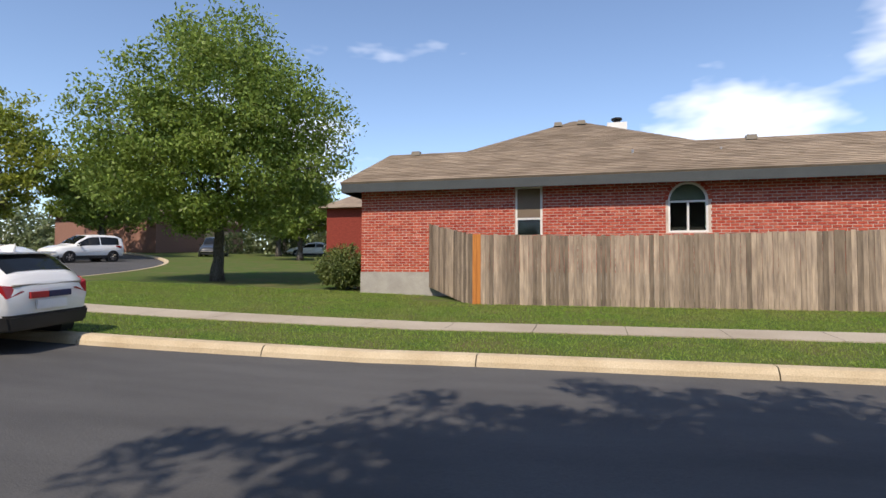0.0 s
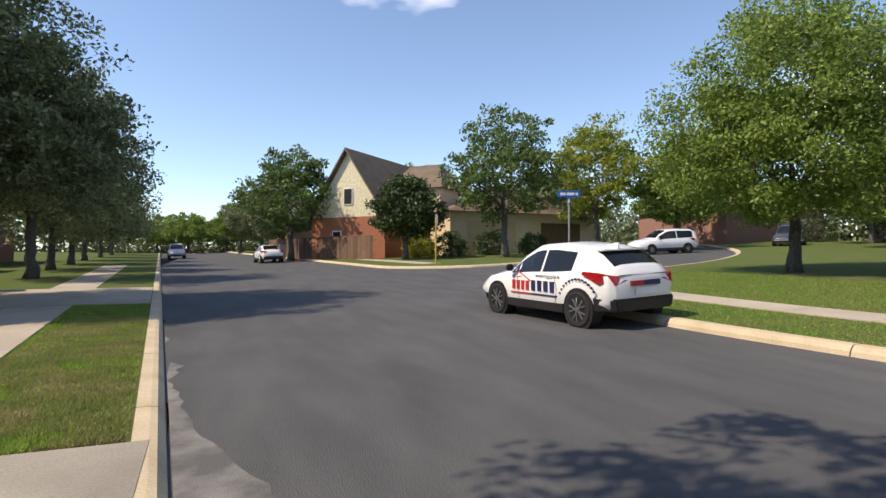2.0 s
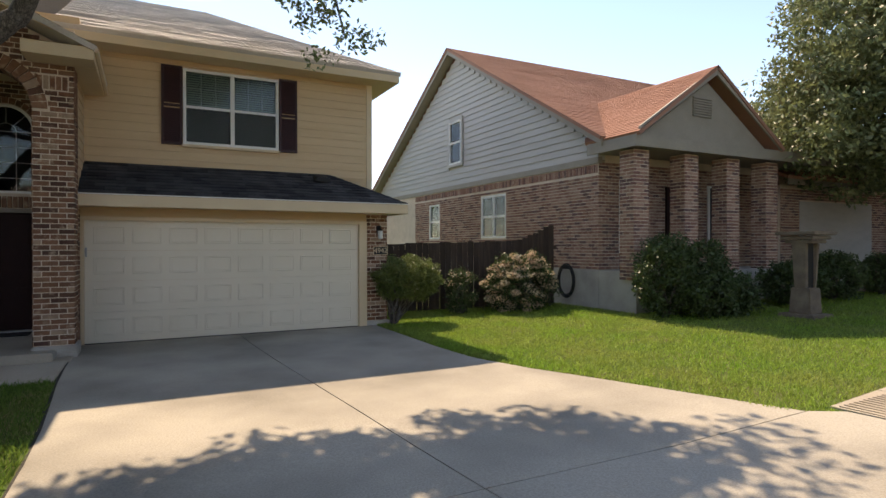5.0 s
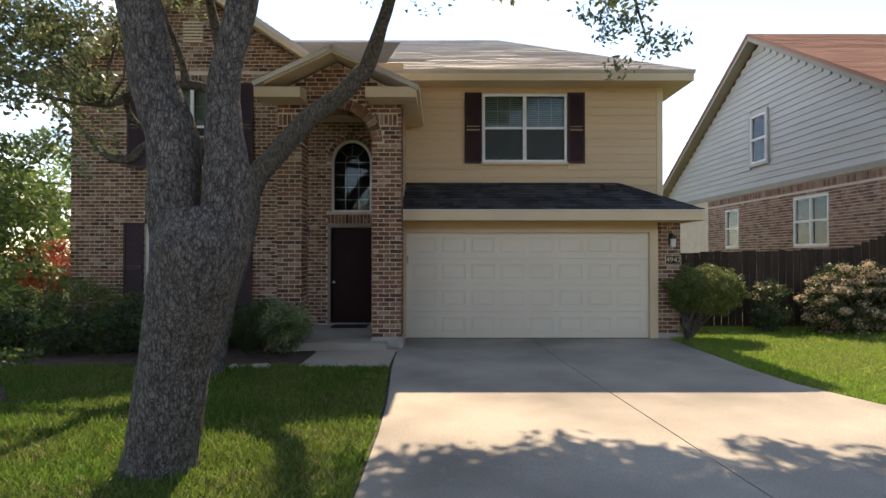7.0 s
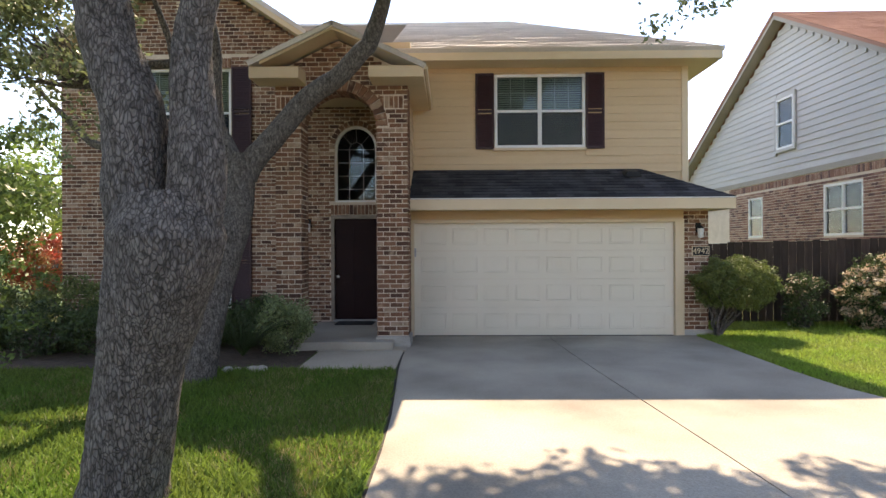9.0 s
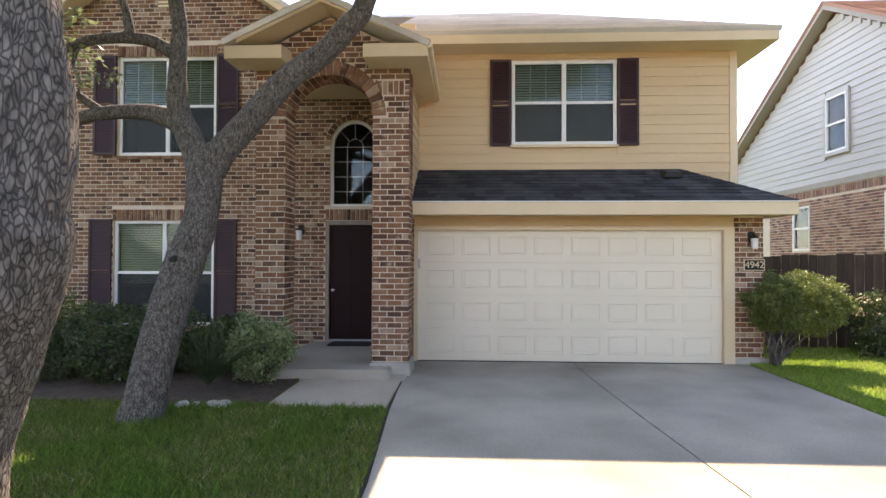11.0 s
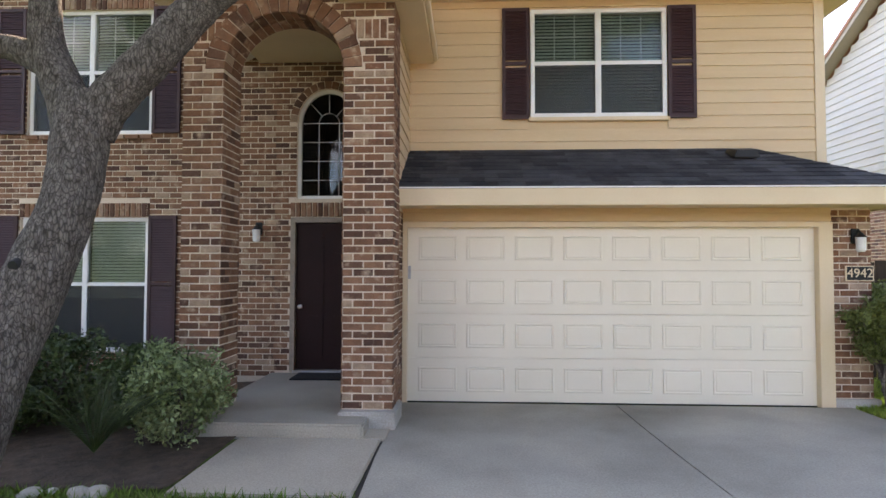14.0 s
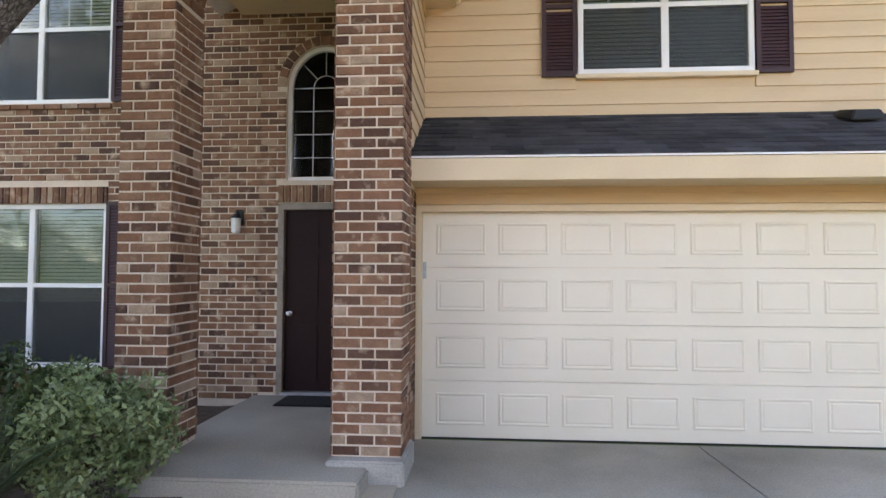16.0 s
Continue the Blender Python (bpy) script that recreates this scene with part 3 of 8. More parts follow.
def window_unit(name, label, x0, x1, y, z0, z1, sashes=2, blinds=0.5, lattice=True, sill=True):
    """A vinyl window facing -y in an opening: frame, meeting rails, panes, muntins and blinds behind."""
    w = thing(name, label, "window", kind="structure")
    f = 0.055
    fr = Buf()
    fr.box(x0, x1, y - 0.03, y + 0.05, z1 - f, z1).box(x0, x1, y - 0.03, y + 0.05, z0, z0 + f)
    n = sashes
    wid = (x1 - x0) / n
    for i in range(n + 1):
        c = x0 + wid * i
        a, d = (c, c + f) if i == 0 else (c - f, c) if i == n else (c - f * 0.7, c + f * 0.7)
        fr.box(a, d, y - 0.03, y + 0.05, z0 + f, z1 - f)
    part("window_frame", fr, WHITE, w, bevel=0.006)
    zm = (z0 + z1) / 2
    for i in range(n):
        a, d = x0 + wid * i + (f if i == 0 else f * 0.7), x0 + wid * (i + 1) - (f if i == n - 1 else f * 0.7)
        part("meeting_rail", Buf().box(a, d, y - 0.022, y + 0.03, zm - 0.025, zm + 0.025), WHITE, w)
        for za, zb, off in ((z0 + f, zm - 0.025, 0.012), (zm + 0.025, z1 - f, 0.0)):
            ob = part("pane", Buf().box(a, d, y + off, y + off + 0.006, za, zb), GLASS, w)
            ob.visible_shadow = False
        part("insect_screen", Buf().box(a, d, y - 0.016, y - 0.012, z0 + f, zm - 0.025), BUGMESH, w, "grey insect mesh over the lower sash")
        if lattice:
            m = Buf()
            for k in (1, 2):
                xx = a + (d - a) * k / 3
                m.box(xx - 0.007, xx + 0.007, y + 0.008, y + 0.016, zm + 0.025, z1 - f)
            zz = (zm + z1) / 2
            m.box(a, d, y + 0.0085, y + 0.0155, zz - 0.007, zz + 0.007)
            part("muntin", m, WHITE, w)
        bl = Buf()
        zb = z1 - f
        while zb > z0 + f + (z1 - z0 - 2 * f) * (1 - blinds):
            bl.face((a, y + 0.075, zb), (d, y + 0.075, zb), (d, y + 0.055, zb - 0.038), (a, y + 0.055, zb - 0.038))
            zb -= 0.045
        if blinds:
            part("blinds", bl, BLIND, w)
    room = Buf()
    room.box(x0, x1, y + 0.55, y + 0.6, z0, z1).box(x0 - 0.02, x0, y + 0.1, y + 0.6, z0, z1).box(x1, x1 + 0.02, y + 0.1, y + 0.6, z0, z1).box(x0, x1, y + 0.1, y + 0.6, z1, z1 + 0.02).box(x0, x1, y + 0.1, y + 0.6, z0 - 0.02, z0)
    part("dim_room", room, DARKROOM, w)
    if sill:
        part("window_sill", Buf().box(x0 - 0.03, x1 + 0.03, y - 0.06, y + 0.02, z0 - 0.05, z0), TRIM, w, bevel=0.006)
    return w


def shutter(x0, x1, y, z0, z1):
    s = thing("shutter", "dark maroon louvred window shutter fixed to the wall", "shutter", "window shutters")
    f = 0.045
    fr = Buf().box(x0, x0 + f, y - 0.035, y, z0, z1).box(x1 - f, x1, y - 0.035, y, z0, z1)
    zm = (z0 + z1) / 2
    for za in (z0, zm - f / 2, z1 - f):
        fr.box(x0 + f, x1 - f, y - 0.034, y, za, za + f)
    part("frame", fr, SHUTTER, s)
    lv = Buf()
    z = z0 + f
    while z < z1 - f - 0.03:
        if abs(z + 0.02 - zm) > f:
            lv.face((x0 + f, y - 0.03, z), (x1 - f, y - 0.03, z), (x1 - f, y - 0.012, z + 0.042), (x0 + f, y - 0.012, z + 0.042))
            lv.face((x0 + f, y - 0.03, z), (x1 - f, y - 0.03, z), (x1 - f, y - 0.012, z - 0.004), (x0 + f, y - 0.012, z - 0.004))
        z += 0.036
    part("louvre", lv, SHUTTER, s)
    return s


# ---- the brick house with the garage ----
HY, UY, LY, EY = 0.0, 0.69, 1.1, -1.13  # garage front, upper wall, left and entry back wall, entry front
LX0 = -7.42
house = thing("house", "two-storey brown brick house with cream siding and garage", "house")

# Garage front: header, jambs, piers.
DX0, DX1, DZ = 0.0, 4.88, 2.13
b = Buf()
part("wall", Buf().box(-0.24, DX0 - 0.05, HY + 0.03, HY + 0.4, -0.2, 2.36), MORTAR, house)
part("wall", Buf().box(DX1 + 0.16, 5.5, HY + 0.03, HY + 0.4, -0.2, 2.36), MORTAR, house)
g_wall = part("garage_side_wall", Buf().box(5.3, 5.5, 0.4, 10.5, -0.2, 2.5), MORTAR, house)
sol = brick_faces(None, (-0.24, HY + 0.03, 0), (1, 0, 0), 0.19, 0.02, 2.33, (0, -1, 0))
sol += brick_faces(None, (DX1 + 0.16, HY + 0.03, 0), (1, 0, 0), 0.46, 0.12, 2.33, (0, -1, 0))
sol += brick_faces(None, (5.5, HY + 0.03, 0), (0, 1, 0), 0.9, 0.12, 2.33, (1, 0, 0))
lay_bricks(house, sol, BRICK, BRICK_EACH, 150)
header = part("garage_header", Buf().box(DX0 - 0.05, DX1 + 0.16, HY + 0.02, HY + 0.3, DZ + 0.05, 2.36), SIDING, house)
siding(house, DX0 - 0.05, DX1 + 0.16, HY + 0.02, DZ + 0.07, 2.36, SIDING, lap=0.10)
fr = Buf()
fr.box(DX0 - 0.05, DX0 + 0.005, HY - 0.03, HY + 0.15, 0.0, DZ + 0.05).box(DX1 - 0.005, DX1 + 0.16, HY - 0.03, HY + 0.15, 0.0, DZ + 0.05).box(DX0 - 0.05, DX1 + 0.16, HY - 0.032, HY + 0.15, DZ, DZ + 0.06)
part("garage_door_frame", fr, TRIM, house, bevel=0.005)
part("foundation", Buf().box(5.03, 5.56, -0.03, 0.4, -0.25, 0.11), FOUND, house, bevel=0.01)

garage_door = thing("garage_door", "closed cream panelled sectional garage door", "garage door", kind="structure")
for r in range(4):
    z0, z1 = 0.01 + r * DZ / 4 + 0.0015, 0.01 + (r + 1) * DZ / 4 - 0.0025
    sec = part("section", Buf().box(DX0 + 0.006, DX1 - 0.006, HY + 0.06, HY + 0.10, z0, z1), GDOOR, garage_door, bevel=0.004)
    for c in range(8):
        xa = DX0 + 0.13 + c * 0.588 + 0.01
        xb, za, zb = xa + 0.47, z0 + 0.12, z1 - 0.11
        p = Buf()
        ring = [(xa, za), (xb, za), (xb, zb), (xa, zb)]
        def inset(k, yy):
            return [(xa + k, yy, za + k), (xb - k, yy, za + k), (xb - k, yy, zb - k), (xa + k, yy, zb - k)]
        rings = [inset(0, HY + 0.0595), inset(0.008, HY + 0.050), inset(0.018, HY + 0.050), inset(0.030, HY + 0.0585), inset(0.045, HY + 0.052)]
        for r0, r1 in zip(rings, rings[1:]):
            for i in range(4):
                j = (i + 1) % 4
                p.face(r0[i], r0[j], r1[j], r1[i])
        p.face(*rings[-1])
        part("panel", p, GDOOR, sec)
part("bottom_seal", Buf().box(DX0 + 0.01, DX1 - 0.01, HY + 0.05, HY + 0.11, 0.0, 0.016), BLACK, garage_door)
part("lock_plate", Buf().box(DX0 + 0.012, DX0 + 0.045, HY + 0.045, HY + 0.06, 1.50, 1.66), GALV, garage_door, "grey lock plate")

# Skirt roof over the garage: fascia, soffit, courses of shingles, hipped right end.
FY, FX0, FX1 = -0.55, -0.10, 5.74
RZ0, RZ1, RX1 = 2.55, 3.22, 4.42
part("fascia", Buf().box(FX0, FX1, FY, FY + 0.03, 2.34, 2.53).box(FX1 - 0.03, FX1, FY + 0.031, 0.9, 2.34, 2.53), TRIM, house, bevel=0.004)
part("drip_edge", Buf().box(FX0 - 0.01, FX1 + 0.012, FY - 0.014, FY + 0.03, 2.532, 2.548), WHITE, house)
part("soffit", Buf().box(FX0, FX1 - 0.03, FY + 0.03, HY + 0.05, 2.36, 2.375).box(5.5, FX1 - 0.03, HY + 0.05, 0.9, 2.36, 2.375), TRIM, house)
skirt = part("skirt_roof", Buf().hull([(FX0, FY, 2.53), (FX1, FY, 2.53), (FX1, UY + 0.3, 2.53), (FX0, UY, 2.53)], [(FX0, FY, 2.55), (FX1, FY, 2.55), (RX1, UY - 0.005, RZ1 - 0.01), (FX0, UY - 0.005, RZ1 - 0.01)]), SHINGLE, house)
n_c = 10
for r in range(n_c):
    t0, t1 = r / n_c, (r + 1.15) / n_c
    y0, y1, z0, z1 = FY + (UY - FY) * t0 - 0.01, FY + (UY - FY) * min(t1, 1), RZ0 + (RZ1 - RZ0) * t0, RZ0 + (RZ1 - RZ0) * min(t1, 1)
    xa = FX0 - 0.01
    end0, end1 = FX1 + (RX1 - FX1) * t0, FX1 + (RX1 - FX1) * min(t1, 1)
    x = xa - (0.15 if r % 2 else 0)
    while x < end0 - 0.03:
        p, q = max(x, xa), min(x + 0.296, end0)
        q1 = min(q, end1) if x + 0.296 >= end1 else q
        p1 = min(p, q1 - 0.005)
        if q - p > 0.02:
            h = 0.010 + 0.004 * random.random()
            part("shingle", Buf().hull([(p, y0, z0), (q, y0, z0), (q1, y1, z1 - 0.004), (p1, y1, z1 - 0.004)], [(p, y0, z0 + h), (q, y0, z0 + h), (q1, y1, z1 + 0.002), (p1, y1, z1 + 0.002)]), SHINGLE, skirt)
        x += 0.302
hip = Buf()
for r in range(n_c):
    t0, t1 = r / n_c, (r + 1.1) / n_c
    f = lambda t: (FX1 + (RX1 - FX1) * t, FY + (UY - FY) * t, RZ0 + (RZ1 - RZ0) * t)
    a, c = f(t0), f(min(t1, 1))
    hip.face((a[0] + 0.012, a[1], a[2] + 0.012), (a[0] + 0.012, UY + 0.25, a[2] + 0.012), (c[0], UY + 0.25, c[2] + 0.004), (c[0], c[1], c[2] + 0.004))
part("hip_shingles", hip, SHINGLE, skirt)
vent = Buf().hull([(4.02, 0.2, 3.0), (4.34, 0.2, 3.0), (4.34, 0.5, 3.12), (4.02, 0.5, 3.12)], [(4.06, 0.2, 3.1), (4.30, 0.2, 3.1), (4.30, 0.46, 3.17), (4.06, 0.46, 3.17)])
part("roof_vent", vent, BLACK, house, "black plastic roof vent", bevel=0.01)

# Upper wall of siding with its window.
UX0, UX1, UZ0, UZ1 = -0.1, 5.38, 3.1, 5.16
wx0, wx1, wz0, wz1 = 1.58, 3.37, 3.64, 5.10
part("upper_wall", wall_with_holes(Buf(), UX0, UX1, UY, UY + 0.2, 2.3, UZ1 + 0.15, [(wx0, wx1, wz0, wz1)]), SIDING, house)
part("upper_side_wall", Buf().box(UX1 - 0.2, UX1, UY + 0.2, 10.5, 2.3, 5.3), SIDING, house)
siding(house, UX0, UX1 - 0.1, UY, RZ1 - 0.06, UZ1 + 0.1, SIDING, [(wx0 - 0.02, wx1 + 0.02, wz0 - 0.1, wz1 + 0.03)])
part("corner_board", Buf().box(UX1 - 0.1, UX1 + 0.025, UY - 0.03, UY + 0.1, 2.6, UZ1 + 0.1), TRIM, house)
window_unit("window_upper_right", "double white window with half-drawn blinds", wx0, wx1, UY - 0.01, wz0, wz1, 2, 0.97)
shutter(1.20, 1.565, UY - 0.025, wz0 - 0.02, wz1 + 0.02)
shutter(3.385, 3.75, UY - 0.025, wz0 - 0.02, wz1 + 0.02)

# Main eave and roof.
MEZ, MEY = 5.25, 0.15
part("main_fascia", Buf().box(-0.45, 5.85, MEY, MEY + 0.03, MEZ - 0.02, MEZ + 0.17).box(5.82, 5.85, MEY + 0.03, 11, MEZ - 0.02, MEZ + 0.17), TRIM, house, bevel=0.004)
part("main_soffit", Buf().box(-0.45, 5.82, MEY + 0.03, UY + 0.02, MEZ - 0.015, MEZ).box(5.38, 5.82, UY + 0.02, 11, MEZ - 0.015, MEZ), TRIM, house)


def roof_face(name, pts, mat, parent, thick=0.08, course=0.14):
    """A sloped roof plane cut into courses, each lying on the one below; pts: eave left, eave right, top right, top left."""
    a, b_, c, d = (Vector(p) for p in pts)
    n = max(2, int(max((d - a).length, (c - b_).length) / course))
    up = (b_ - a).cross(d - a)
    if up.length < 1e-6:
        up = (b_ - a).cross(c - a)
    up.normalize()
    if up.z < 0:
        up = -up
    k = Buf()
    wide = (b_ - a).length
    for r in range(n):
        t0, t1 = r / n, (r + 1) / n
        l0, l1, r0, r1 = a.lerp(d, t0), a.lerp(d, t1), b_.lerp(c, t0), b_.lerp(c, t1)
        m = max(1, int((r0 - l0).length / 0.9))
        cuts = [0.0] + sorted(min(0.999, max(0.001, (i + random.uniform(-0.3, 0.3)) / m)) for i in range(1, m)) + [1.0]
        for s0, s1 in zip(cuts, cuts[1:]):
            h = 0.010 + random.random() * 0.006
            k.face(l0.lerp(r0, s0) + up * h, l0.lerp(r0, s1) + up * h, l1.lerp(r1, s1), l1.lerp(r1, s0))
            k.face(l0.lerp(r0, s0), l0.lerp(r0, s1), l0.lerp(r0, s1) + up * h, l0.lerp(r0, s0) + up * h)
    k.face(*(p - up * thick for p in (a, b_, c, d)))
    for p, q in ((a, b_), (b_, c), (c, d), (d, a)):
        k.face(p - up * thick, q - up * thick, q, p)
    return part(name, k, mat, parent)


RG = [(-0.5, 6.0, 8.25), (2.4, 6.0, 8.25)]
roof_face("roof", [(-0.5, MEY - 0.03, MEZ + 0.19), (5.88, MEY - 0.03, MEZ + 0.19), RG[1], RG[0]], SHINGLE_SUNLIT, house)
roof_face("roof", [(5.88, MEY - 0.03, MEZ + 0.19), (5.88, 11.5, MEZ + 0.19), (2.4, 6.0, 8.25), (2.4, 6.0, 8.25)], SHINGLE_SUNLIT, house)
roof_face("roof", [(5.88, 11.8, MEZ + 0.19), (-7.9, 11.8, MEZ + 0.19), (-5, 6.0, 8.25), (2.4, 6.0, 8.25)], SHINGLE_SUNLIT, house)
part("back_wall", Buf().box(LX0, 5.3, 10.5, 10.7, -0.2, 5.3), SIDING, house)
part("left_side_wall", Buf().box(LX0, LX0 + 0.2, LY + 0.2, 10.5, -0.2, 5.6), MORTAR, house)

# Left wall of brick, two windows, gable above.
lw = (-5.78, -3.88, 0.42, 2.36)
uw = (-5.72, -3.86, 3.58, 5.42)
hl = [lw, uw]
wall = Buf()
wall_with_holes(wall, LX0, -2.0, LY, LY + 0.2, -0.2, 2.9, [lw])
wall_with_holes(wall, LX0, -2.0, LY, LY + 0.2, 2.9, 5.7, [uw])
GAX, GAZ = -4.75, 7.45
wall.prism([(LX0, 5.7), (-2.0, 5.7), (GAX + 0.25, GAZ - 0.25), (GAX - 0.25, GAZ - 0.25)], 1, LY, LY + 0.2)
left = part("left_wall", wall, MORTAR, house)
sol = brick_faces(None, (LX0, LY, 0), (1, 0, 0), LX0 * -1 - 2.0, 0.1, 5.7, (0, -1, 0), [(q[0] - LX0 - (0.02 if q is lw else 0.02), q[1] - LX0 + 0.02, q[2] - (0.08), q[3] + 0.215, None) for q in hl])
for zz in range(20):
    z = 5.72 + zz * 0.079
    s = 1 - (z - 5.7) / (GAZ - 5.7)
    if s > 0.05:
        xa, xb = GAX + (LX0 - GAX) * s, GAX + (-2.0 - GAX) * s
        sol += brick_faces(None, (xa, LY, 0), (1, 0, 0), xb - xa, z, z + 0.07, (0, -1, 0))
for q in hl:
    sol += brick_faces(None, (q[0] - 0.02, LY, 0), (1, 0, 0), q[1] - q[0] + 0.04, q[3] + 0.005, q[3] + 0.215, (0, -1, 0), soldier=True, proud=0.02)
    sol += brick_faces(None, (q[0] - 0.02, LY, 0), (1, 0, 0), q[1] - q[0] + 0.04, q[2] - 0.08, q[2] - 0.008, (0, -1, 0), proud=0.035)
lay_bricks(left, sol, BRICK, BRICK_EACH, 300, pick=lambda s: abs(s[0][0][0] + 3.2) + abs(s[0][0][2] - 2.0))
window_unit("window_lower_left", "white double window with drawn blinds", lw[0], lw[1], LY + 0.06, lw[2], lw[3], 2, 0.6, lattice=False, sill=False)
window_unit("window_upper_left", "white double window with half-drawn blinds", uw[0], uw[1], LY + 0.06, uw[2], uw[3], 2, 0.5, sill=False)
for q in hl:
    shutter(q[0] - 0.46, q[0] - 0.03, LY - 0.015, q[2], q[3] + 0.02)
    shutter(q[1] + 0.03, q[1] + 0.44, LY - 0.015, q[2], q[3] + 0.02)
part("left_gable_rake", Buf().prism([(LX0 - 0.45, 5.36), (GAX, GAZ + 0.1), (-1.75, 5.55), (-1.75, 5.75), (GAX, GAZ + 0.3), (LX0 - 0.45, 5.56)], 1, LY - 0.4, LY - 0.36), TRIM, house)
part("left_gable_soffit", Buf().hull([(LX0 - 0.42, LY - 0.36, 5.37), (GAX, LY - 0.36, GAZ + 0.1), (GAX, LY, GAZ + 0.1), (LX0 - 0.42, LY, 5.37)], [(LX0 - 0.42, LY - 0.36, 5.40), (GAX, LY - 0.36, GAZ + 0.13), (GAX, LY, GAZ + 0.13), (LX0 - 0.42, LY, 5.40)]), TRIM, house)
part("left_gable_soffit", Buf().hull([(GAX, LY - 0.36, GAZ + 0.1), (-1.75, LY - 0.36, 5.56), (-1.75, LY, 5.56), (GAX, LY, GAZ + 0.1)], [(GAX, LY - 0.36, GAZ + 0.13), (-1.75, LY - 0.36, 5.59), (-1.75, LY, 5.59), (GAX, LY, GAZ + 0.13)]), TRIM, house)
roof_face("roof", [(LX0 - 0.47, 9, 5.57), (LX0 - 0.47, LY - 0.42, 5.57), (GAX, LY - 0.42, GAZ + 0.32), (GAX, 9, GAZ + 0.32)], SHINGLE_SUNLIT, house)
roof_face("roof", [(-1.7, LY - 0.42, 5.72), (-1.7, 9, 5.72), (GAX, 9, GAZ + 0.32), (GAX, LY - 0.42, GAZ + 0.32)], SHINGLE_SUNLIT, house)
gv = Buf()
for i in range(7):
    gv.box(GAX - 0.22, GAX + 0.22, LY - 0.035, LY - 0.01, 6.35 + i * 0.07, 6.39 + i * 0.07)
part("gable_vent", gv, TRIM, house, "louvred gable vent")

# Entry: two piers, an arch between them, a gable over it, and the recess behind.
PX = [(-2.25, -1.82), (-0.54, -0.02)]
SPRING, ATOP, ETOP = 3.72, 4.33, 4.50
part("entry_wall", wall_with_holes(Buf(), PX[0][0], PX[1][1], EY + 0.012, EY + 0.45, 0.16, ETOP + 0.1, [(PX[0][1], PX[1][0], 0.0, ATOP + 0.35)]), MORTAR, house)
arch = Buf()
ac, ar, ah = (PX[0][1] + PX[1][0]) / 2, (PX[1][0] - PX[0][1]) / 2, ATOP - SPRING
for i in range(24):
    a0, a1 = math.pi * i / 24, math.pi * (i + 1) / 24
    p0, p1 = (ac - ar * math.cos(a0), SPRING + ah * math.sin(a0)), (ac - ar * math.cos(a1), SPRING + ah * math.sin(a1))
    arch.hull([(p0[0], EY + 0.012, p0[1]), (p1[0], EY + 0.012, p1[1]), (p1[0], EY + 0.45, p1[1]), (p0[0], EY + 0.45, p0[1])], [(p0[0], EY + 0.012, ATOP + 0.35), (p1[0], EY + 0.012, ATOP + 0.35), (p1[0], EY + 0.45, ATOP + 0.35), (p0[0], EY + 0.45, ATOP + 0.35)])
part("entry_arch", arch, MORTAR, house)
entry = part("entry_brickwork", Buf().prism([(PX[0][0], ETOP - 0.1), (PX[1][1], ETOP - 0.1), (PX[1][1], 4.63), (ac, 5.17), (PX[0][0], 4.63)], 1, EY + 0.0115, EY + 0.3), MORTAR, house)
W = PX[1][1] - PX[0][0]
ring = 0.20
sol = brick_faces(None, (PX[0][0], EY + 0.012, 0), (1, 0, 0), W, 0.20, ETOP - 0.02, (0, -1, 0), [(PX[0][1] - PX[0][0], PX[1][0] - PX[0][0], -1, SPRING, None), (PX[0][1] - PX[0][0] - ring, PX[1][0] - PX[0][0] + ring, SPRING, ATOP + ring, SPRING), (W - 0.46, W - 0.06, 4.02, 4.24, None), (0.02, 0.40, 4.02, 4.24, None)])
for xx in (PX[0][0] + 0.02, PX[1][1] - 0.46):
    sol += brick_faces(None, (xx, EY + 0.012, 0), (1, 0, 0), 0.40, 4.025, 4.24, (0, -1, 0), soldier=True)
for zz in range(9):
    z = ETOP + zz * 0.079
    s = min(1, 1 - (z + 0.05 - 4.6) / (5.17 - 4.6))
    if s > 0.08:
        sol += brick_faces(None, (ac - 1.12 * s, EY + 0.012, 0), (1, 0, 0), 2.24 * s, z, z + 0.07, (0, -1, 0))
nv = 21
for i in range(nv):
    a0, a1 = math.pi * (i + 0.06) / nv, math.pi * (i + 0.94) / nv
    def on(a, k):
        return (ac - (ar + k) * math.cos(a), SPRING + (ah + k) * math.sin(a))
    q = [on(a0, 0.0), on(a1, 0.0), on(a1, ring - 0.01), on(a0, ring - 0.01)]
    sol.append(([(x, EY + 0.012, z) for x, z in q], [(x, EY - 0.008, z) for x, z in q]))
    inner = [on(a0, -0.012), on(a1, -0.012)]
    for ya, yb in ((EY + 0.0, EY + 0.2), (EY + 0.215, EY + 0.43)):
        sol.append(([(on(a0, 0)[0], ya, on(a0, 0)[1]), (on(a1, 0)[0], ya, on(a1, 0)[1]), (on(a1, 0)[0], yb, on(a1, 0)[1]), (on(a0, 0)[0], yb, on(a0, 0)[1])],
                    [(inner[0][0], ya + 0.004, inner[0][1]), (inner[1][0], ya + 0.004, inner[1][1]), (inner[1][0], yb - 0.004, inner[1][1]), (inner[0][0], yb - 0.004, inner[0][1])]))
sol += brick_faces(None, (PX[1][1], EY + 0.0, 0), (0, 1, 0), 0.46, 0.20, ETOP - 0.1, (1, 0, 0))
sol += brick_faces(None, (PX[0][1], EY + 0.0, 0), (0, 1, 0), 0.46, 0.20, SPRING, (1, 0, 0))
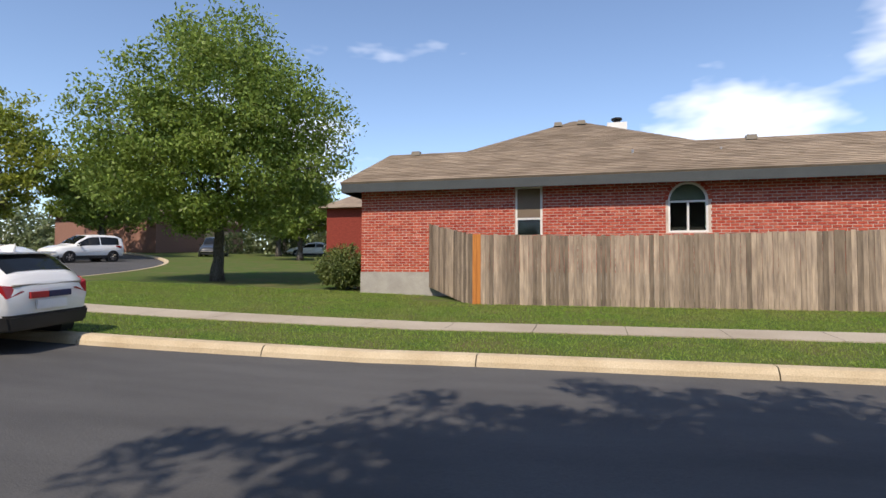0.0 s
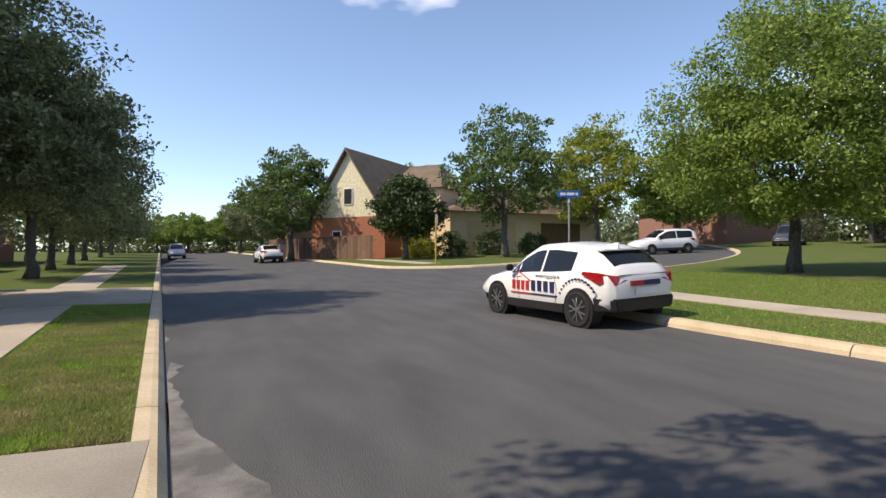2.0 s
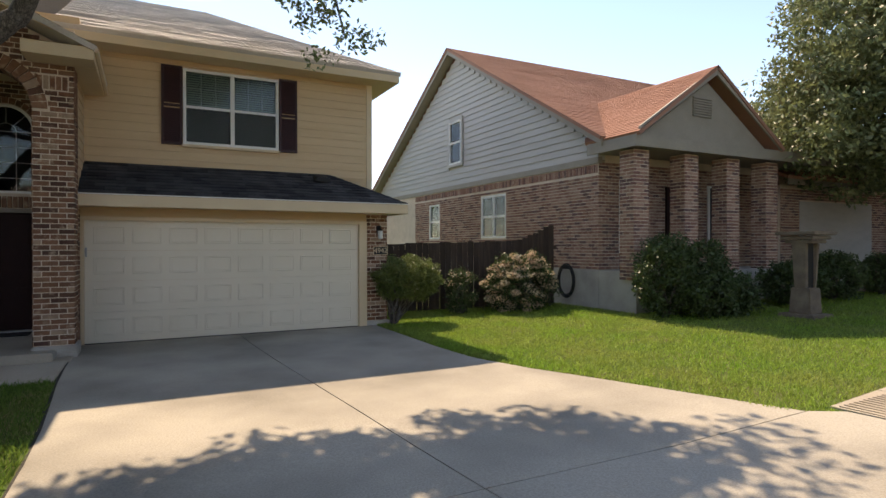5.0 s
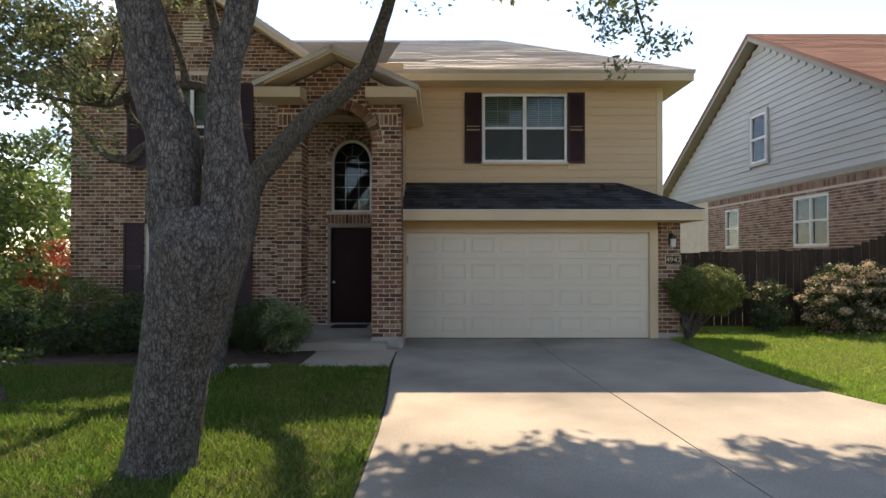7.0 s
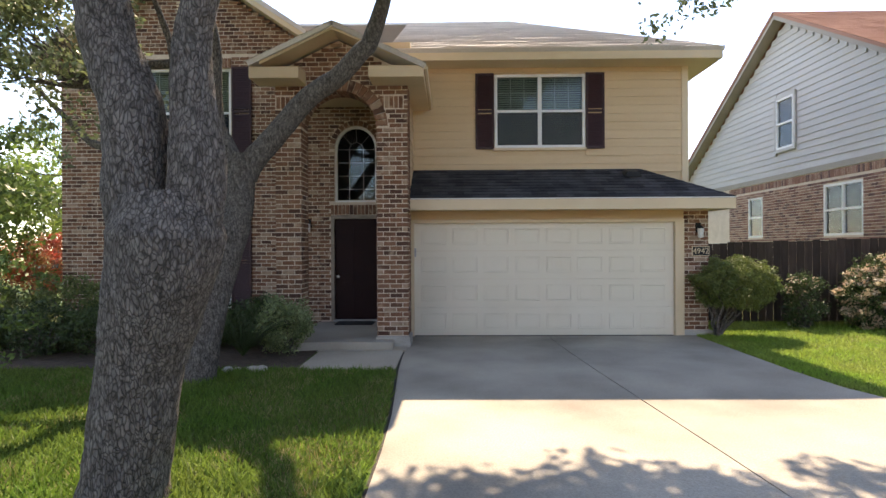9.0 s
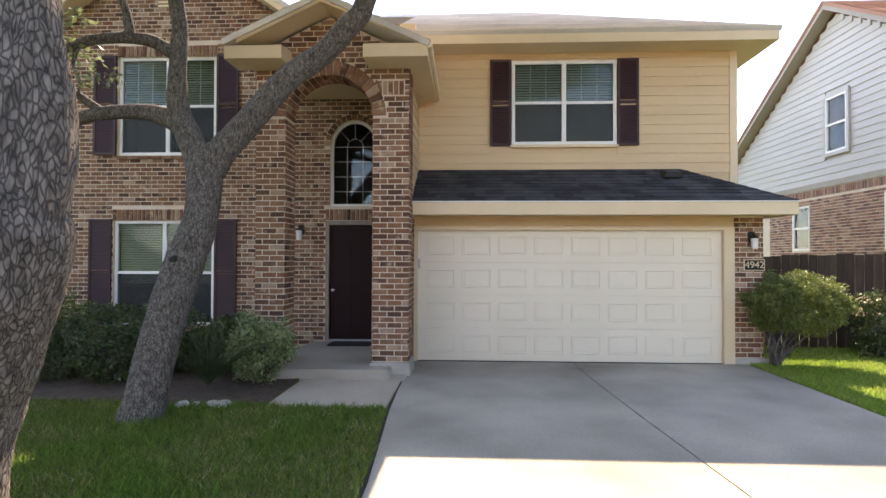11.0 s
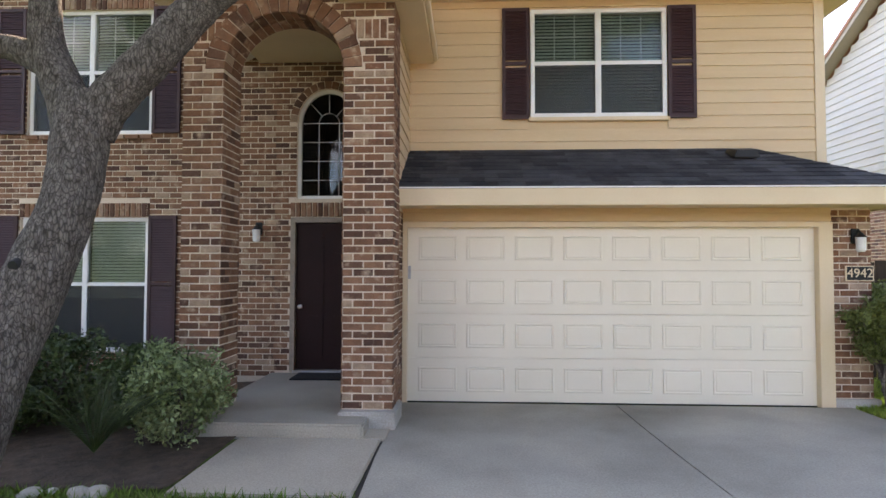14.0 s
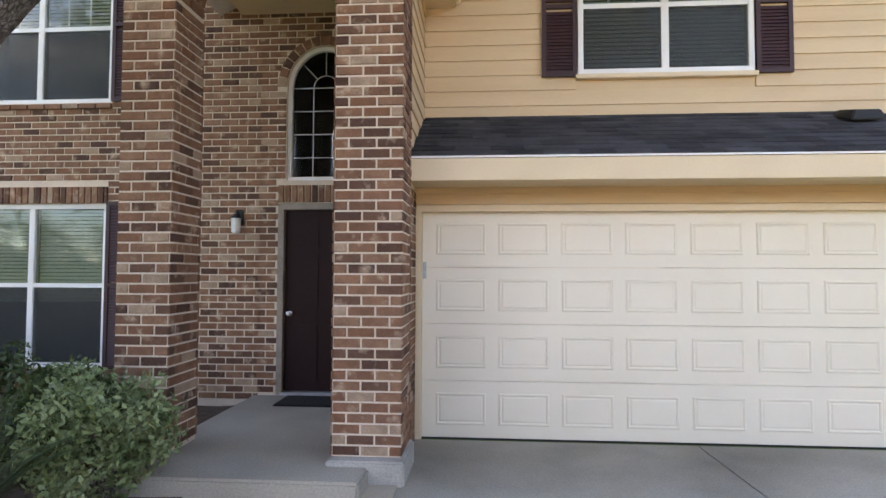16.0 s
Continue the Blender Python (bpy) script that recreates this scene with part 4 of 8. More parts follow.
sol += brick_faces(None, (PX[1][0], EY + 0.46, 0), (0, -1, 0), 0.46, 0.20, SPRING, (-1, 0, 0))
lay_bricks(entry, sol, BRICK, BRICK_EACH, 300, pick=lambda s: abs(s[0][0][0] + 0.3) * 2 + abs(s[0][0][2] - 1.6))
# Side walls of the recess and the siding above the garage roof.
rs = part("recess_side_wall", Buf().box(-0.22, -0.06, EY + 0.45, LY + 0.2, -0.1, ETOP + 0.6), MORTAR, house)
side = Buf()
z = 2.5
while z < ETOP - 0.05:
    side.prism([(-0.06, z), (-0.035, z), (-0.048, z + 0.165), (-0.06, z + 0.165)], 1, EY + 0.46, UY)
    z += 0.165
part("side_siding", side, SIDING, rs)
sol = brick_faces(None, (-0.06, EY + 0.45, 0), (0, 1, 0), -EY - 0.45 + 0.0, 0.02, 2.36, (1, 0, 0))
lay_bricks(rs, sol, BRICK, BRICK_EACH, 0)
# Back wall of the recess with door and arched window.
ddx0, ddx1, ddz = -1.72, -0.80, 2.28
awx0, awx1, awz0, aws, awz1 = -1.70, -0.82, 2.62, 3.72, 4.20
bw = Buf()
wall_with_holes(bw, PX[0][1] - 0.2, -0.22, LY, LY + 0.2, -0.1, 2.5, [(ddx0 - 0.07, ddx1 + 0.07, 0.1, ddz + 0.07)])
wall_with_holes(bw, PX[0][1] - 0.2, -0.22, LY, LY + 0.2, 2.5, ETOP + 0.6, [(awx0, awx1, awz0, awz1)])
awc, awr = (awx0 + awx1) / 2, (awx1 - awx0) / 2
for i in range(16):
    a0, a1 = math.pi * i / 16, math.pi * (i + 1) / 16
    p0, p1 = (awc - awr * math.cos(a0), aws + (awz1 - aws) * math.sin(a0)), (awc - awr * math.cos(a1), aws + (awz1 - aws) * math.sin(a1))
    bw.hull([(p0[0], LY, p0[1]), (p1[0], LY, p1[1]), (p1[0], LY + 0.2, p1[1]), (p0[0], LY + 0.2, p0[1])], [(p0[0], LY, awz1 + 0.001), (p1[0], LY, awz1 + 0.001), (p1[0], LY + 0.2, awz1 + 0.001), (p0[0], LY + 0.2, awz1 + 0.001)])
back = part("recess_back_wall", bw, MORTAR, house)
bx0 = PX[0][1] - 0.2
sol = brick_faces(None, (bx0, LY, 0), (1, 0, 0), -0.22 - bx0, 0.18, ETOP + 0.5, (0, -1, 0), [(ddx0 - 0.07 - bx0, ddx1 + 0.07 - bx0, 0, ddz + 0.32, None), (awx0 - 0.01 - bx0, awx1 + 0.01 - bx0, ddz + 0.32, aws, None), (awx0 - 0.12 - bx0, awx1 + 0.12 - bx0, aws, awz1 + 0.12, aws)])
sol += brick_faces(None, (ddx0 - 0.07, LY, 0), (1, 0, 0), ddx1 - ddx0 + 0.14, ddz + 0.085, ddz + 0.30, (0, -1, 0), soldier=True, proud=0.02)
for i in range(15):
    a0, a1 = math.pi * (i + 0.06) / 15, math.pi * (i + 0.94) / 15
    q = [(awc - (awr + k) * math.cos(a), aws + (awz1 - aws + k) * math.sin(a)) for a, k in ((a0, 0.01), (a1, 0.01), (a1, 0.11), (a0, 0.11))]
    sol.append(([(x, LY, z) for x, z in q], [(x, LY - 0.02, z) for x, z in q]))
lay_bricks(back, sol, BRICK, BRICK_EACH, 300, pick=lambda s: abs(s[0][0][0] + 1.9) + abs(s[0][0][2] - 1.8))
part("recess_ceiling", Buf().box(PX[0][0], -0.06, EY + 0.45, LY, ETOP + 0.09, ETOP + 0.15), TRIM, house)
win = thing("window_arched", "tall arched leaded window over the front door", "window", kind="structure")
fr = Buf()
fp = [(awx0, awz0), (awx0, aws)] + [(awc - awr * math.cos(math.pi * i / 16), aws + (awz1 - aws) * math.sin(math.pi * i / 16)) for i in range(1, 16)] + [(awx1, aws), (awx1, awz0)]
fin = [(awc + (x - awc) * (1 - 0.045 / awr), awz0 + 0.045 + (z - awz0) * (1 - 0.09 / (awz1 - awz0))) for x, z in fp]
for (p, q, pi, qi) in [(fp[i], fp[(i + 1) % len(fp)], fin[i], fin[(i + 1) % len(fp)]) for i in range(len(fp))]:
    fr.hull([(p[0], LY + 0.03, p[1]), (q[0], LY + 0.03, q[1]), (qi[0], LY + 0.03, qi[1]), (pi[0], LY + 0.03, pi[1])], [(p[0], LY + 0.1, p[1]), (q[0], LY + 0.1, q[1]), (qi[0], LY + 0.1, qi[1]), (pi[0], LY + 0.1, pi[1])])
part("window_frame", fr, WHITE, win)
ob = part("pane", Buf().prism(fin, 1, LY + 0.075, LY + 0.08), GLASS, win)
ob.visible_shadow = False
mu = Buf()
for k in (1, 2):
    xx = awx0 + (awx1 - awx0) * k / 3
    mu.box(xx - 0.005, xx + 0.005, LY + 0.06, LY + 0.072, awz0 + 0.04, aws)
for k in range(1, 5):
    zz = awz0 + (aws - awz0) * k / 4
    mu.box(awx0 + 0.03, awx1 - 0.03, LY + 0.061, LY + 0.071, zz - 0.005, zz + 0.005)
ri = awr / 3
mu.tube([(awc - ri * math.cos(math.pi * i / 12), LY + 0.066, aws + ri * math.sin(math.pi * i / 12)) for i in range(13)], [0.005] * 13, 6)
for a in (0.25, 0.5, 0.75):
    ca, sa = math.cos(math.pi * a), math.sin(math.pi * a)
    mu.tube([(awc - ri * ca, LY + 0.066, aws + ri * sa), (awc - awr * 0.95 * ca, LY + 0.066, aws + (awz1 - aws) * 0.93 * sa)], [0.005, 0.005], 6)
part("muntin", mu, GALV, win, "thin grey leading")
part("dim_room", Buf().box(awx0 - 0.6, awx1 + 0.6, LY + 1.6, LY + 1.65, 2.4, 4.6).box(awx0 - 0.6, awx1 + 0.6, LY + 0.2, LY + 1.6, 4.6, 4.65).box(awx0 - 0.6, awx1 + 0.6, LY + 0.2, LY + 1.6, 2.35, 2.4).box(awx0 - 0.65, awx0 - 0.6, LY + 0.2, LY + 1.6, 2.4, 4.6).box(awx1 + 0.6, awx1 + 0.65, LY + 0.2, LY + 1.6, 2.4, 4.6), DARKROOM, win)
door = thing("door_front", "closed dark maroon panelled front door", "door", kind="structure")
part("door_frame", Buf().box(ddx0 - 0.07, ddx0, LY - 0.01, LY + 0.12, 0.16, ddz + 0.07).box(ddx1, ddx1 + 0.07, LY - 0.01, LY + 0.12, 0.16, ddz + 0.07).box(ddx0, ddx1, LY - 0.01, LY + 0.12, ddz, ddz + 0.07), material("taupe_door_frame_paint", (0.30, 0.24, 0.19), 0.6, bump=0.05), door, bevel=0.005)
part("door_leaf", Buf().box(ddx0 + 0.004, ddx1 - 0.004, LY + 0.05, LY + 0.095, 0.19, ddz - 0.004), FDOOR, door, bevel=0.004)
for i in range(2):
    for z0, z1 in ((0.34, 0.95), (1.1, 1.72), (1.84, 2.12)):
        xa = ddx0 + 0.13 + i * 0.39
        part("panel", Buf().box(xa, xa + 0.27, LY + 0.038, LY + 0.052, z0, z1), FDOOR, door, bevel=0.006)
kn = Buf().tube([(ddx0 + 0.07, LY + 0.05, 1.08), (ddx0 + 0.07, LY + 0.02, 1.08), (ddx0 + 0.07, LY + 0.015, 1.08), (ddx0 + 0.07, LY - 0.02, 1.08), (ddx0 + 0.07, LY - 0.028, 1.08)], [0.03, 0.03, 0.012, 0.028, 0.016], 12)
part("door_handle", kn, CHROME, door, "round metal knob")
part("threshold", Buf().box(ddx0 - 0.02, ddx1 + 0.02, LY - 0.03, LY + 0.12, 0.13, 0.185), GALV, door, bevel=0.005)
# Gable over the entry with boxed eave returns.
part("entry_rake", Buf().prism([(-2.35, 4.62), (ac, 5.17), (0.12, 4.62), (0.12, 4.72), (ac, 5.28), (-2.35, 4.72)], 1, -1.62, -1.58), TRIM, house)
part("entry_soffit", Buf().hull([(-2.35, -1.58, 4.64), (ac, -1.58, 5.19), (ac, EY, 5.19), (-2.35, EY, 4.64)], [(-2.35, -1.58, 4.67), (ac, -1.58, 5.22), (ac, EY, 5.22), (-2.35, EY, 4.67)]).hull([(ac, -1.58, 5.19), (0.12, -1.58, 4.64), (0.12, EY, 4.64), (ac, EY, 5.19)], [(ac, -1.58, 5.22), (0.12, -1.58, 4.67), (0.12, EY, 4.67), (ac, EY, 5.22)]), TRIM, house)
for xa, xb in ((-2.52, -1.72), (-0.60, 0.28)):
    part("eave_return", Buf().box(xa, xb, -1.63, EY - 0.012, 4.40, 4.58).hull([(xa, -1.64, 4.585), (xb, -1.64, 4.585), (xb, EY - 0.012, 4.585), (xa, EY - 0.012, 4.585)], [(xa + 0.02, -1.2, 4.66), (xb - 0.02, -1.2, 4.66), (xb - 0.02, EY - 0.013, 4.66), (xa + 0.02, EY - 0.013, 4.66)]), TRIM, house, bevel=0.004)
part("eave_box", Buf().box(-0.04, 0.28, EY, UY, 4.40, 4.58), TRIM, house, bevel=0.004)
part("gutter", Buf().tube([(0.30, -1.6, 4.56), (0.30, 0.6, 4.44)], [0.045, 0.045], 8), TRIM, house)
roof_face("roof", [(-2.55, 1.5, 4.66), (-2.55, -1.66, 4.66), (ac, -1.66, 5.30), (ac, 1.5, 5.30)], SHINGLE_SUNLIT, house)
roof_face("roof", [(0.32, -1.66, 4.60), (0.32, 1.5, 4.60), (ac, 1.5, 5.30), (ac, -1.66, 5.30)], SHINGLE_SUNLIT, house)
part("roof", Buf().box(-2.3, -0.06, 0.2, 2.0, 4.7, 5.6), SIDING, house)
# Porch and step.
porch = thing("porch", "concrete porch slab with a lower step", "porch", kind="structure")
part("porch_slab", Buf().box(-2.05, -0.24, EY - 0.42, LY, -0.1, 0.15), DRIVE, porch, bevel=0.02)
part("porch_slab", Buf().box(-0.56, 0.02, EY - 0.1, EY + 0.5, -0.1, 0.19), FOUND, porch, "concrete pier base", bevel=0.015)
part("porch_slab", Buf().box(-0.3, -0.03, EY - 0.43, EY - 0.1, -0.1, 0.03), CONCRETE, porch)
part("step", Buf().box(-1.42, -0.07, -2.92, EY - 0.43, -0.1, 0.025), CONCRETE, porch, bevel=0.01)
tagged(part("doormat", Buf().box(-1.62, -0.86, 0.55, 1.02, 0.15, 0.168), MAT, bevel=0.006), "black rubber doormat at the front door", "doormat")


# ---- lamps and small fittings of the house ----
def wall_lamp(x, y, z):
    w = thing("wall_lamp", "small black wall lantern with a frosted glass", "wall lamp", "wall lanterns")
    part("back_plate", Buf().box(x - 0.05, x + 0.05, y - 0.02, y, z - 0.02, z + 0.16), BLACK, w, bevel=0.008)
    part("arm", Buf().tube([(x, y - 0.02, z + 0.1), (x, y - 0.08, z + 0.14), (x, y - 0.11, z + 0.1)], [0.01, 0.01, 0.01], 8), BLACK, w)
    part("glass_shade", Buf().tube([(x, y - 0.11, z - 0.12), (x, y - 0.11, z - 0.1), (x, y - 0.11, z + 0.05)], [0.035, 0.05, 0.055], 12), material("frosted_glass", (0.75, 0.75, 0.72), 0.3, bump=0.0), w, "frosted white glass")
    part("cap", Buf().tube([(x, y - 0.11, z + 0.05), (x, y - 0.11, z + 0.11)], [0.068, 0.012], 12), BLACK, w)


wall_lamp(-2.24, LY - 0.012, 2.12)
wall_lamp(5.31, HY + 0.01, 1.95)
plaque = thing("house_number_plaque", "small dark plaque with the number 4942", "house number")
part("plate", Buf().box(5.20, 5.50, HY - 0.012, HY + 0.014, 1.50, 1.66), BLACK, plaque, bevel=0.004)
part("border", Buf().box(5.19, 5.51, HY - 0.008, HY + 0.012, 1.655, 1.67).box(5.19, 5.51, HY - 0.008, HY + 0.012, 1.49, 1.505).box(5.19, 5.205, HY - 0.008, HY + 0.012, 1.505, 1.655).box(5.495, 5.51, HY - 0.008, HY + 0.012, 1.505, 1.655), TRIM, plaque)


def writing(text, size, m, mat, parent, name="lettering"):
    cu = bpy.data.curves.new(name, "FONT")
    cu.body, cu.size, cu.extrude, cu.align_x, cu.align_y = text, size, 0.002, "CENTER", "CENTER"
    tmp = bpy.data.objects.new(name, cu)
    scene.collection.objects.link(tmp)
    me = bpy.data.meshes.new_from_object(tmp.evaluated_get(bpy.context.evaluated_depsgraph_get()))
    bpy.data.objects.remove(tmp)
    me.materials.clear()
    me.materials.append(mat)
    ob = new(name, me)
    ob.parent = parent
    ob.matrix_basis = m
    return ob


writing("4942", 0.15, pose(5.35, HY - 0.016, 1.58, 90, 0, 0), TRIM, plaque)


# ---- fences ----
def fence(name, label, pts, tall, mat, zf, odd=None, w=0.14, cap=False):
    f = thing(name, label, "fence", kind="")
    i = 0
    for (x0, y0), (x1, y1) in zip(pts, pts[1:]):
        d = Vector((x1 - x0, y1 - y0))
        n = int(d.length / (w + 0.006))
        d.normalize()
        nn = Vector((-d.y, d.x))
        for k in range(n):
            p = Vector((x0, y0)) + d * (w + 0.006) * k
            q = p + d * w
            off = nn * random.uniform(-0.008, 0.008)
            zb = min(zf(*p), zf(*q)) - 0.05
            zt = zb + tall(p.x, p.y) + random.uniform(-0.02, 0.02)
            th = nn * 0.018
            c = d * 0.03
            lo = [(*(v + off), zb) for v in (p, q, q + th, p + th)]
            hi = [(*(v + off), zt) for v in (p, q, q + th, p + th)]
            use = WOOD_NEW if odd and odd(i) else mat
            part("board", Buf().hull(lo, hi), use, f, "orange stained board" if use is WOOD_NEW else "")
            i += 1
        for h in (0.35, 1.45):
            a, b_ = Vector((x0, y0)) + nn * 0.03, Vector((x1, y1)) + nn * 0.03
            a2, b2 = a + nn * 0.04, b_ + nn * 0.04
            part("rail", Buf().hull([(*a, zf(x0, y0) + h), (*b_, zf(x1, y1) + h), (*b2, zf(x1, y1) + h), (*a2, zf(x0, y0) + h)], [(*a, zf(x0, y0) + h + 0.09), (*b_, zf(x1, y1) + h + 0.09), (*b2, zf(x1, y1) + h + 0.09), (*a2, zf(x0, y0) + h + 0.09)]), mat, f)
    return f


fence("dark_fence", "dark stained wooden fence between the two houses", [(5.6, 1.8), (10.5, 0.6)], lambda x, y: 1.75 + 0.42 * smooth01(9.2, 10.6, x), WOOD_DARK, lambda x, y: 0.02 + 0.03 * max(0, x - 6))
fence("grey_fence", "weathered grey wooden privacy fence with an orange board", [(6.5, -27.9), (4.9, -26.2), (-16, -26.0)], lambda x, y: 1.78, WOOD_FENCE, lambda x, y: 0.70 + 0.022 * abs(x - 1.5) * (1 if x > 1.5 else 0.5) + 0.24 * max(0, -26.2 - y), odd=lambda i: i in (22, 23), w=0.10)
fence("corner_fence", "brown wooden fence beside the corner house", [(75, -19), (53, -19.5), (43.5, -23.6)], lambda x, y: 1.9, WOOD_BROWN, far_z, w=0.3)

# ---- the red brick house across the street ----
red = thing("red_house", "single-storey red brick house with hipped tan roof", "house")
RY, RX0, RX1_, RBZ, RTZ = -28.0, -16.0, 8.6, 1.58, 3.98
w1, w2 = (3.34, 4.06, 2.60, 3.92), (-0.84, 0.12, 2.62, 3.92)
part("wall", wall_with_holes(Buf(), RX0, RX1_, RY - 0.2, RY, RBZ, RTZ + 0.1, [w1, w2]), PALE_MORTAR, red)
part("wall", Buf().box(RX1_ - 0.2, RX1_, -40, RY - 0.2, RBZ, RTZ + 0.1), PALE_MORTAR, red)
part("foundation", Buf().box(RX0, RX1_ + 0.01, -40, RY + 0.02, 0.4, RBZ), FOUND, red)
sol = brick_faces(None, (RX1_, RY, 0), (-1, 0, 0), RX1_ - RX0 - 8, RBZ, RTZ + 0.05, (0, 1, 0), [(RX1_ - w1[1] - 0.02, RX1_ - w1[0] + 0.02, w1[2], w1[3] + 0.1, None), (RX1_ - w2[1] - 0.06, RX1_ - w2[0] + 0.06, w2[2], w2[3] + 0.06, 3.45)], gap=0.014)
sol += brick_faces(None, (RX1_, -31, 0), (0, 1, 0), 3.0, RBZ, RTZ + 0.05, (1, 0, 0), gap=0.014)
for s in range(13):
    a0, a1 = math.pi * (s + 0.08) / 13, math.pi * (s + 0.92) / 13
    q = [((w2[0] + w2[1]) / 2 - (0.48 + k) * math.cos(a), 3.45 + (0.47 + k) * math.sin(a)) for a, k in ((a1, 0.005), (a0, 0.005), (a0, 0.10), (a1, 0.10))]
    sol.append(([(x, RY, z) for x, z in q], [(x, RY + 0.025, z) for x, z in q]))
lay_bricks(red, sol, REDBRICK, REDBRICK, 0)


def plain_window(name, label, x0, x1, y, z0, z1, split, upper, face=1, arch=None):
    w = thing(name, label, "window", kind="structure")
    f = 0.05
    ya, yb = sorted((y - face * 0.12, y - face * 0.02))
    fr = Buf().box(x0, x0 + f, ya, yb, z0, z1).box(x1 - f, x1, ya, yb, z0, z1).box(x0 + f, x1 - f, ya, yb, z0, z0 + f).box(x0 + f, x1 - f, ya, yb, split - f / 2, split + f / 2)
    if arch:
        c, r = (x0 + x1) / 2, (x1 - x0) / 2
        fr.tube([(c - (r - 0.02) * math.cos(math.pi * i / 12), (ya + yb) / 2, split + (z1 - split - 0.02) * math.sin(math.pi * i / 12)) for i in range(13)], [0.03] * 13, 6)
        fr.box(c - 0.025, c + 0.025, ya, yb, z0 + f, split - f / 2)
    else:
        fr.box(x0 + f, x1 - f, ya, yb, z1 - f, z1)
    part("window_frame", fr, WHITE, w)
    ym = (ya + yb) / 2
    for za, zb in ((z0 + f, split - f / 2), (split + f / 2, z1 - (0 if arch else f))):
        ob = part("pane", Buf().box(x0 + f, x1 - f, ym, ym + 0.006, za, zb), GLASS, w)
        ob.visible_shadow = False
    back = ym - face * 0.09
    part("blinds", Buf().box(x0, x1, *sorted((back, back - face * 0.01)), split if not arch else split + 0.05, z1), upper, w)
    if not arch:
        part("insect_screen", Buf().box(x0 + f, x1 - f, *sorted((y - face * 0.02, y - face * 0.014)), split + f / 2, z1 - f), upper, w, "brown insect screen")
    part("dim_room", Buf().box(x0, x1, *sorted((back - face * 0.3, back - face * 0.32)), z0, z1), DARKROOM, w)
    return w


plain_window("window_red_tall", "tall white window with a brown blind", w1[0], w1[1], RY, w1[2] - 0.1, w1[3], 3.05, SCREEN)
plain_window("window_red_arched", "white arched window with dark panes", w2[0], w2[1], RY, w2[2], w2[3], 3.42, BLIND, arch=True)
part("arch_fill", Buf().prism([(w2[0], 3.45), (w2[0], w2[3] + 0.1), (w2[1], w2[3] + 0.1), (w2[1], 3.45)] + [((w2[0] + w2[1]) / 2 + 0.48 * math.cos(math.pi * i / 10), 3.45 + 0.46 * math.sin(math.pi * i / 10)) for i in range(1, 10)], 1, RY - 0.19, RY - 0.01), PALE_MORTAR, red)
part("eave_board", Buf().box(RX0, RX1_ + 0.45, RY + 0.42, RY + 0.46, 3.86, 4.12).box(RX1_ + 0.42, RX1_ + 0.46, -40, RY + 0.42, 3.86, 4.12), EAVE_GREY, red)
part("soffit", Buf().box(RX0, RX1_ + 0.42, RY, RY + 0.42, 4.03, 4.05).box(RX1_, RX1_ + 0.42, -40, RY, 4.03, 4.05), EAVE_GREY, red)
ez = 4.15
roof_face("roof", [(RX1_ + 0.48, RY + 0.48, ez), (RX0, RY + 0.48, ez), (RX0, -30.2, 5.47), (8.5, -30.2, 5.47)], SHINGLE_TAN, red, course=0.16)
roof_face("roof", [(5.9, -30.2, 5.47), (-0.9, -30.2, 5.47), (2.6, -33.4, 7.09), (2.6, -33.4, 7.09)], SHINGLE_TAN, red, course=0.16)
roof_face("roof", [(RX1_ + 0.48, -33, ez), (RX1_ + 0.48, RY + 0.48, ez), (8.5, -30.2, 5.47), (8.5, -30.2, 5.47)], SHINGLE_TAN, red, course=0.16)
roof_face("roof", [(RX0, -33, ez), (8.6, -33, ez), (8.5, -30.2, 5.47), (RX0, -30.2, 5.47)], SHINGLE_TAN, red, course=0.3)
roof_face("roof", [(6.2, -37, 5.4), (5.9, -30.2, 5.47), (2.6, -33.4, 7.09), (2.6, -33.6, 7.09)], SHINGLE_TAN, red, course=0.3)
roof_face("roof", [(-0.9, -30.2, 5.47), (-1.2, -37, 5.4), (2.6, -33.6, 7.09), (2.6, -33.4, 7.09)], SHINGLE_TAN, red, course=0.3)
for x, y, z in ((7.4, -29.9, 5.36), (3.0, -32.6, 6.75), (2.2, -32.7, 6.8), (-2.5, -29.9, 5.36)):
    part("roof_vent", Buf().hull([(x, y, z), (x + 0.3, y, z), (x + 0.3, y - 0.25, z), (x, y - 0.25, z)], [(x + 0.03, y + 0.02, z + 0.13), (x + 0.27, y + 0.02, z + 0.13), (x + 0.27, y - 0.25, z + 0.16), (x + 0.03, y - 0.25, z + 0.16)]), GREYTRIM, red)
ch = part("chimney", Buf().box(0.75, 1.45, -34.6, -34.0, 6.2, 7.12), WHITE, red, "white chimney")
part("flue_cap", Buf().tube([(1.1, -34.3, 7.12), (1.1, -34.3, 7.27), (1.1, -34.3, 7.27), (1.1, -34.3, 7.33)], [0.13, 0.13, 0.2, 0.2], 10), BLACK, ch)
for x, z in ((0.9, 4.95), (-1.4, 4.9)):
    part("vent_pipe", Buf().tube([(x, -29.2, z - 0.3), (x, -29.2, z + 0.12)], [0.03, 0.03], 8), GALV, red)

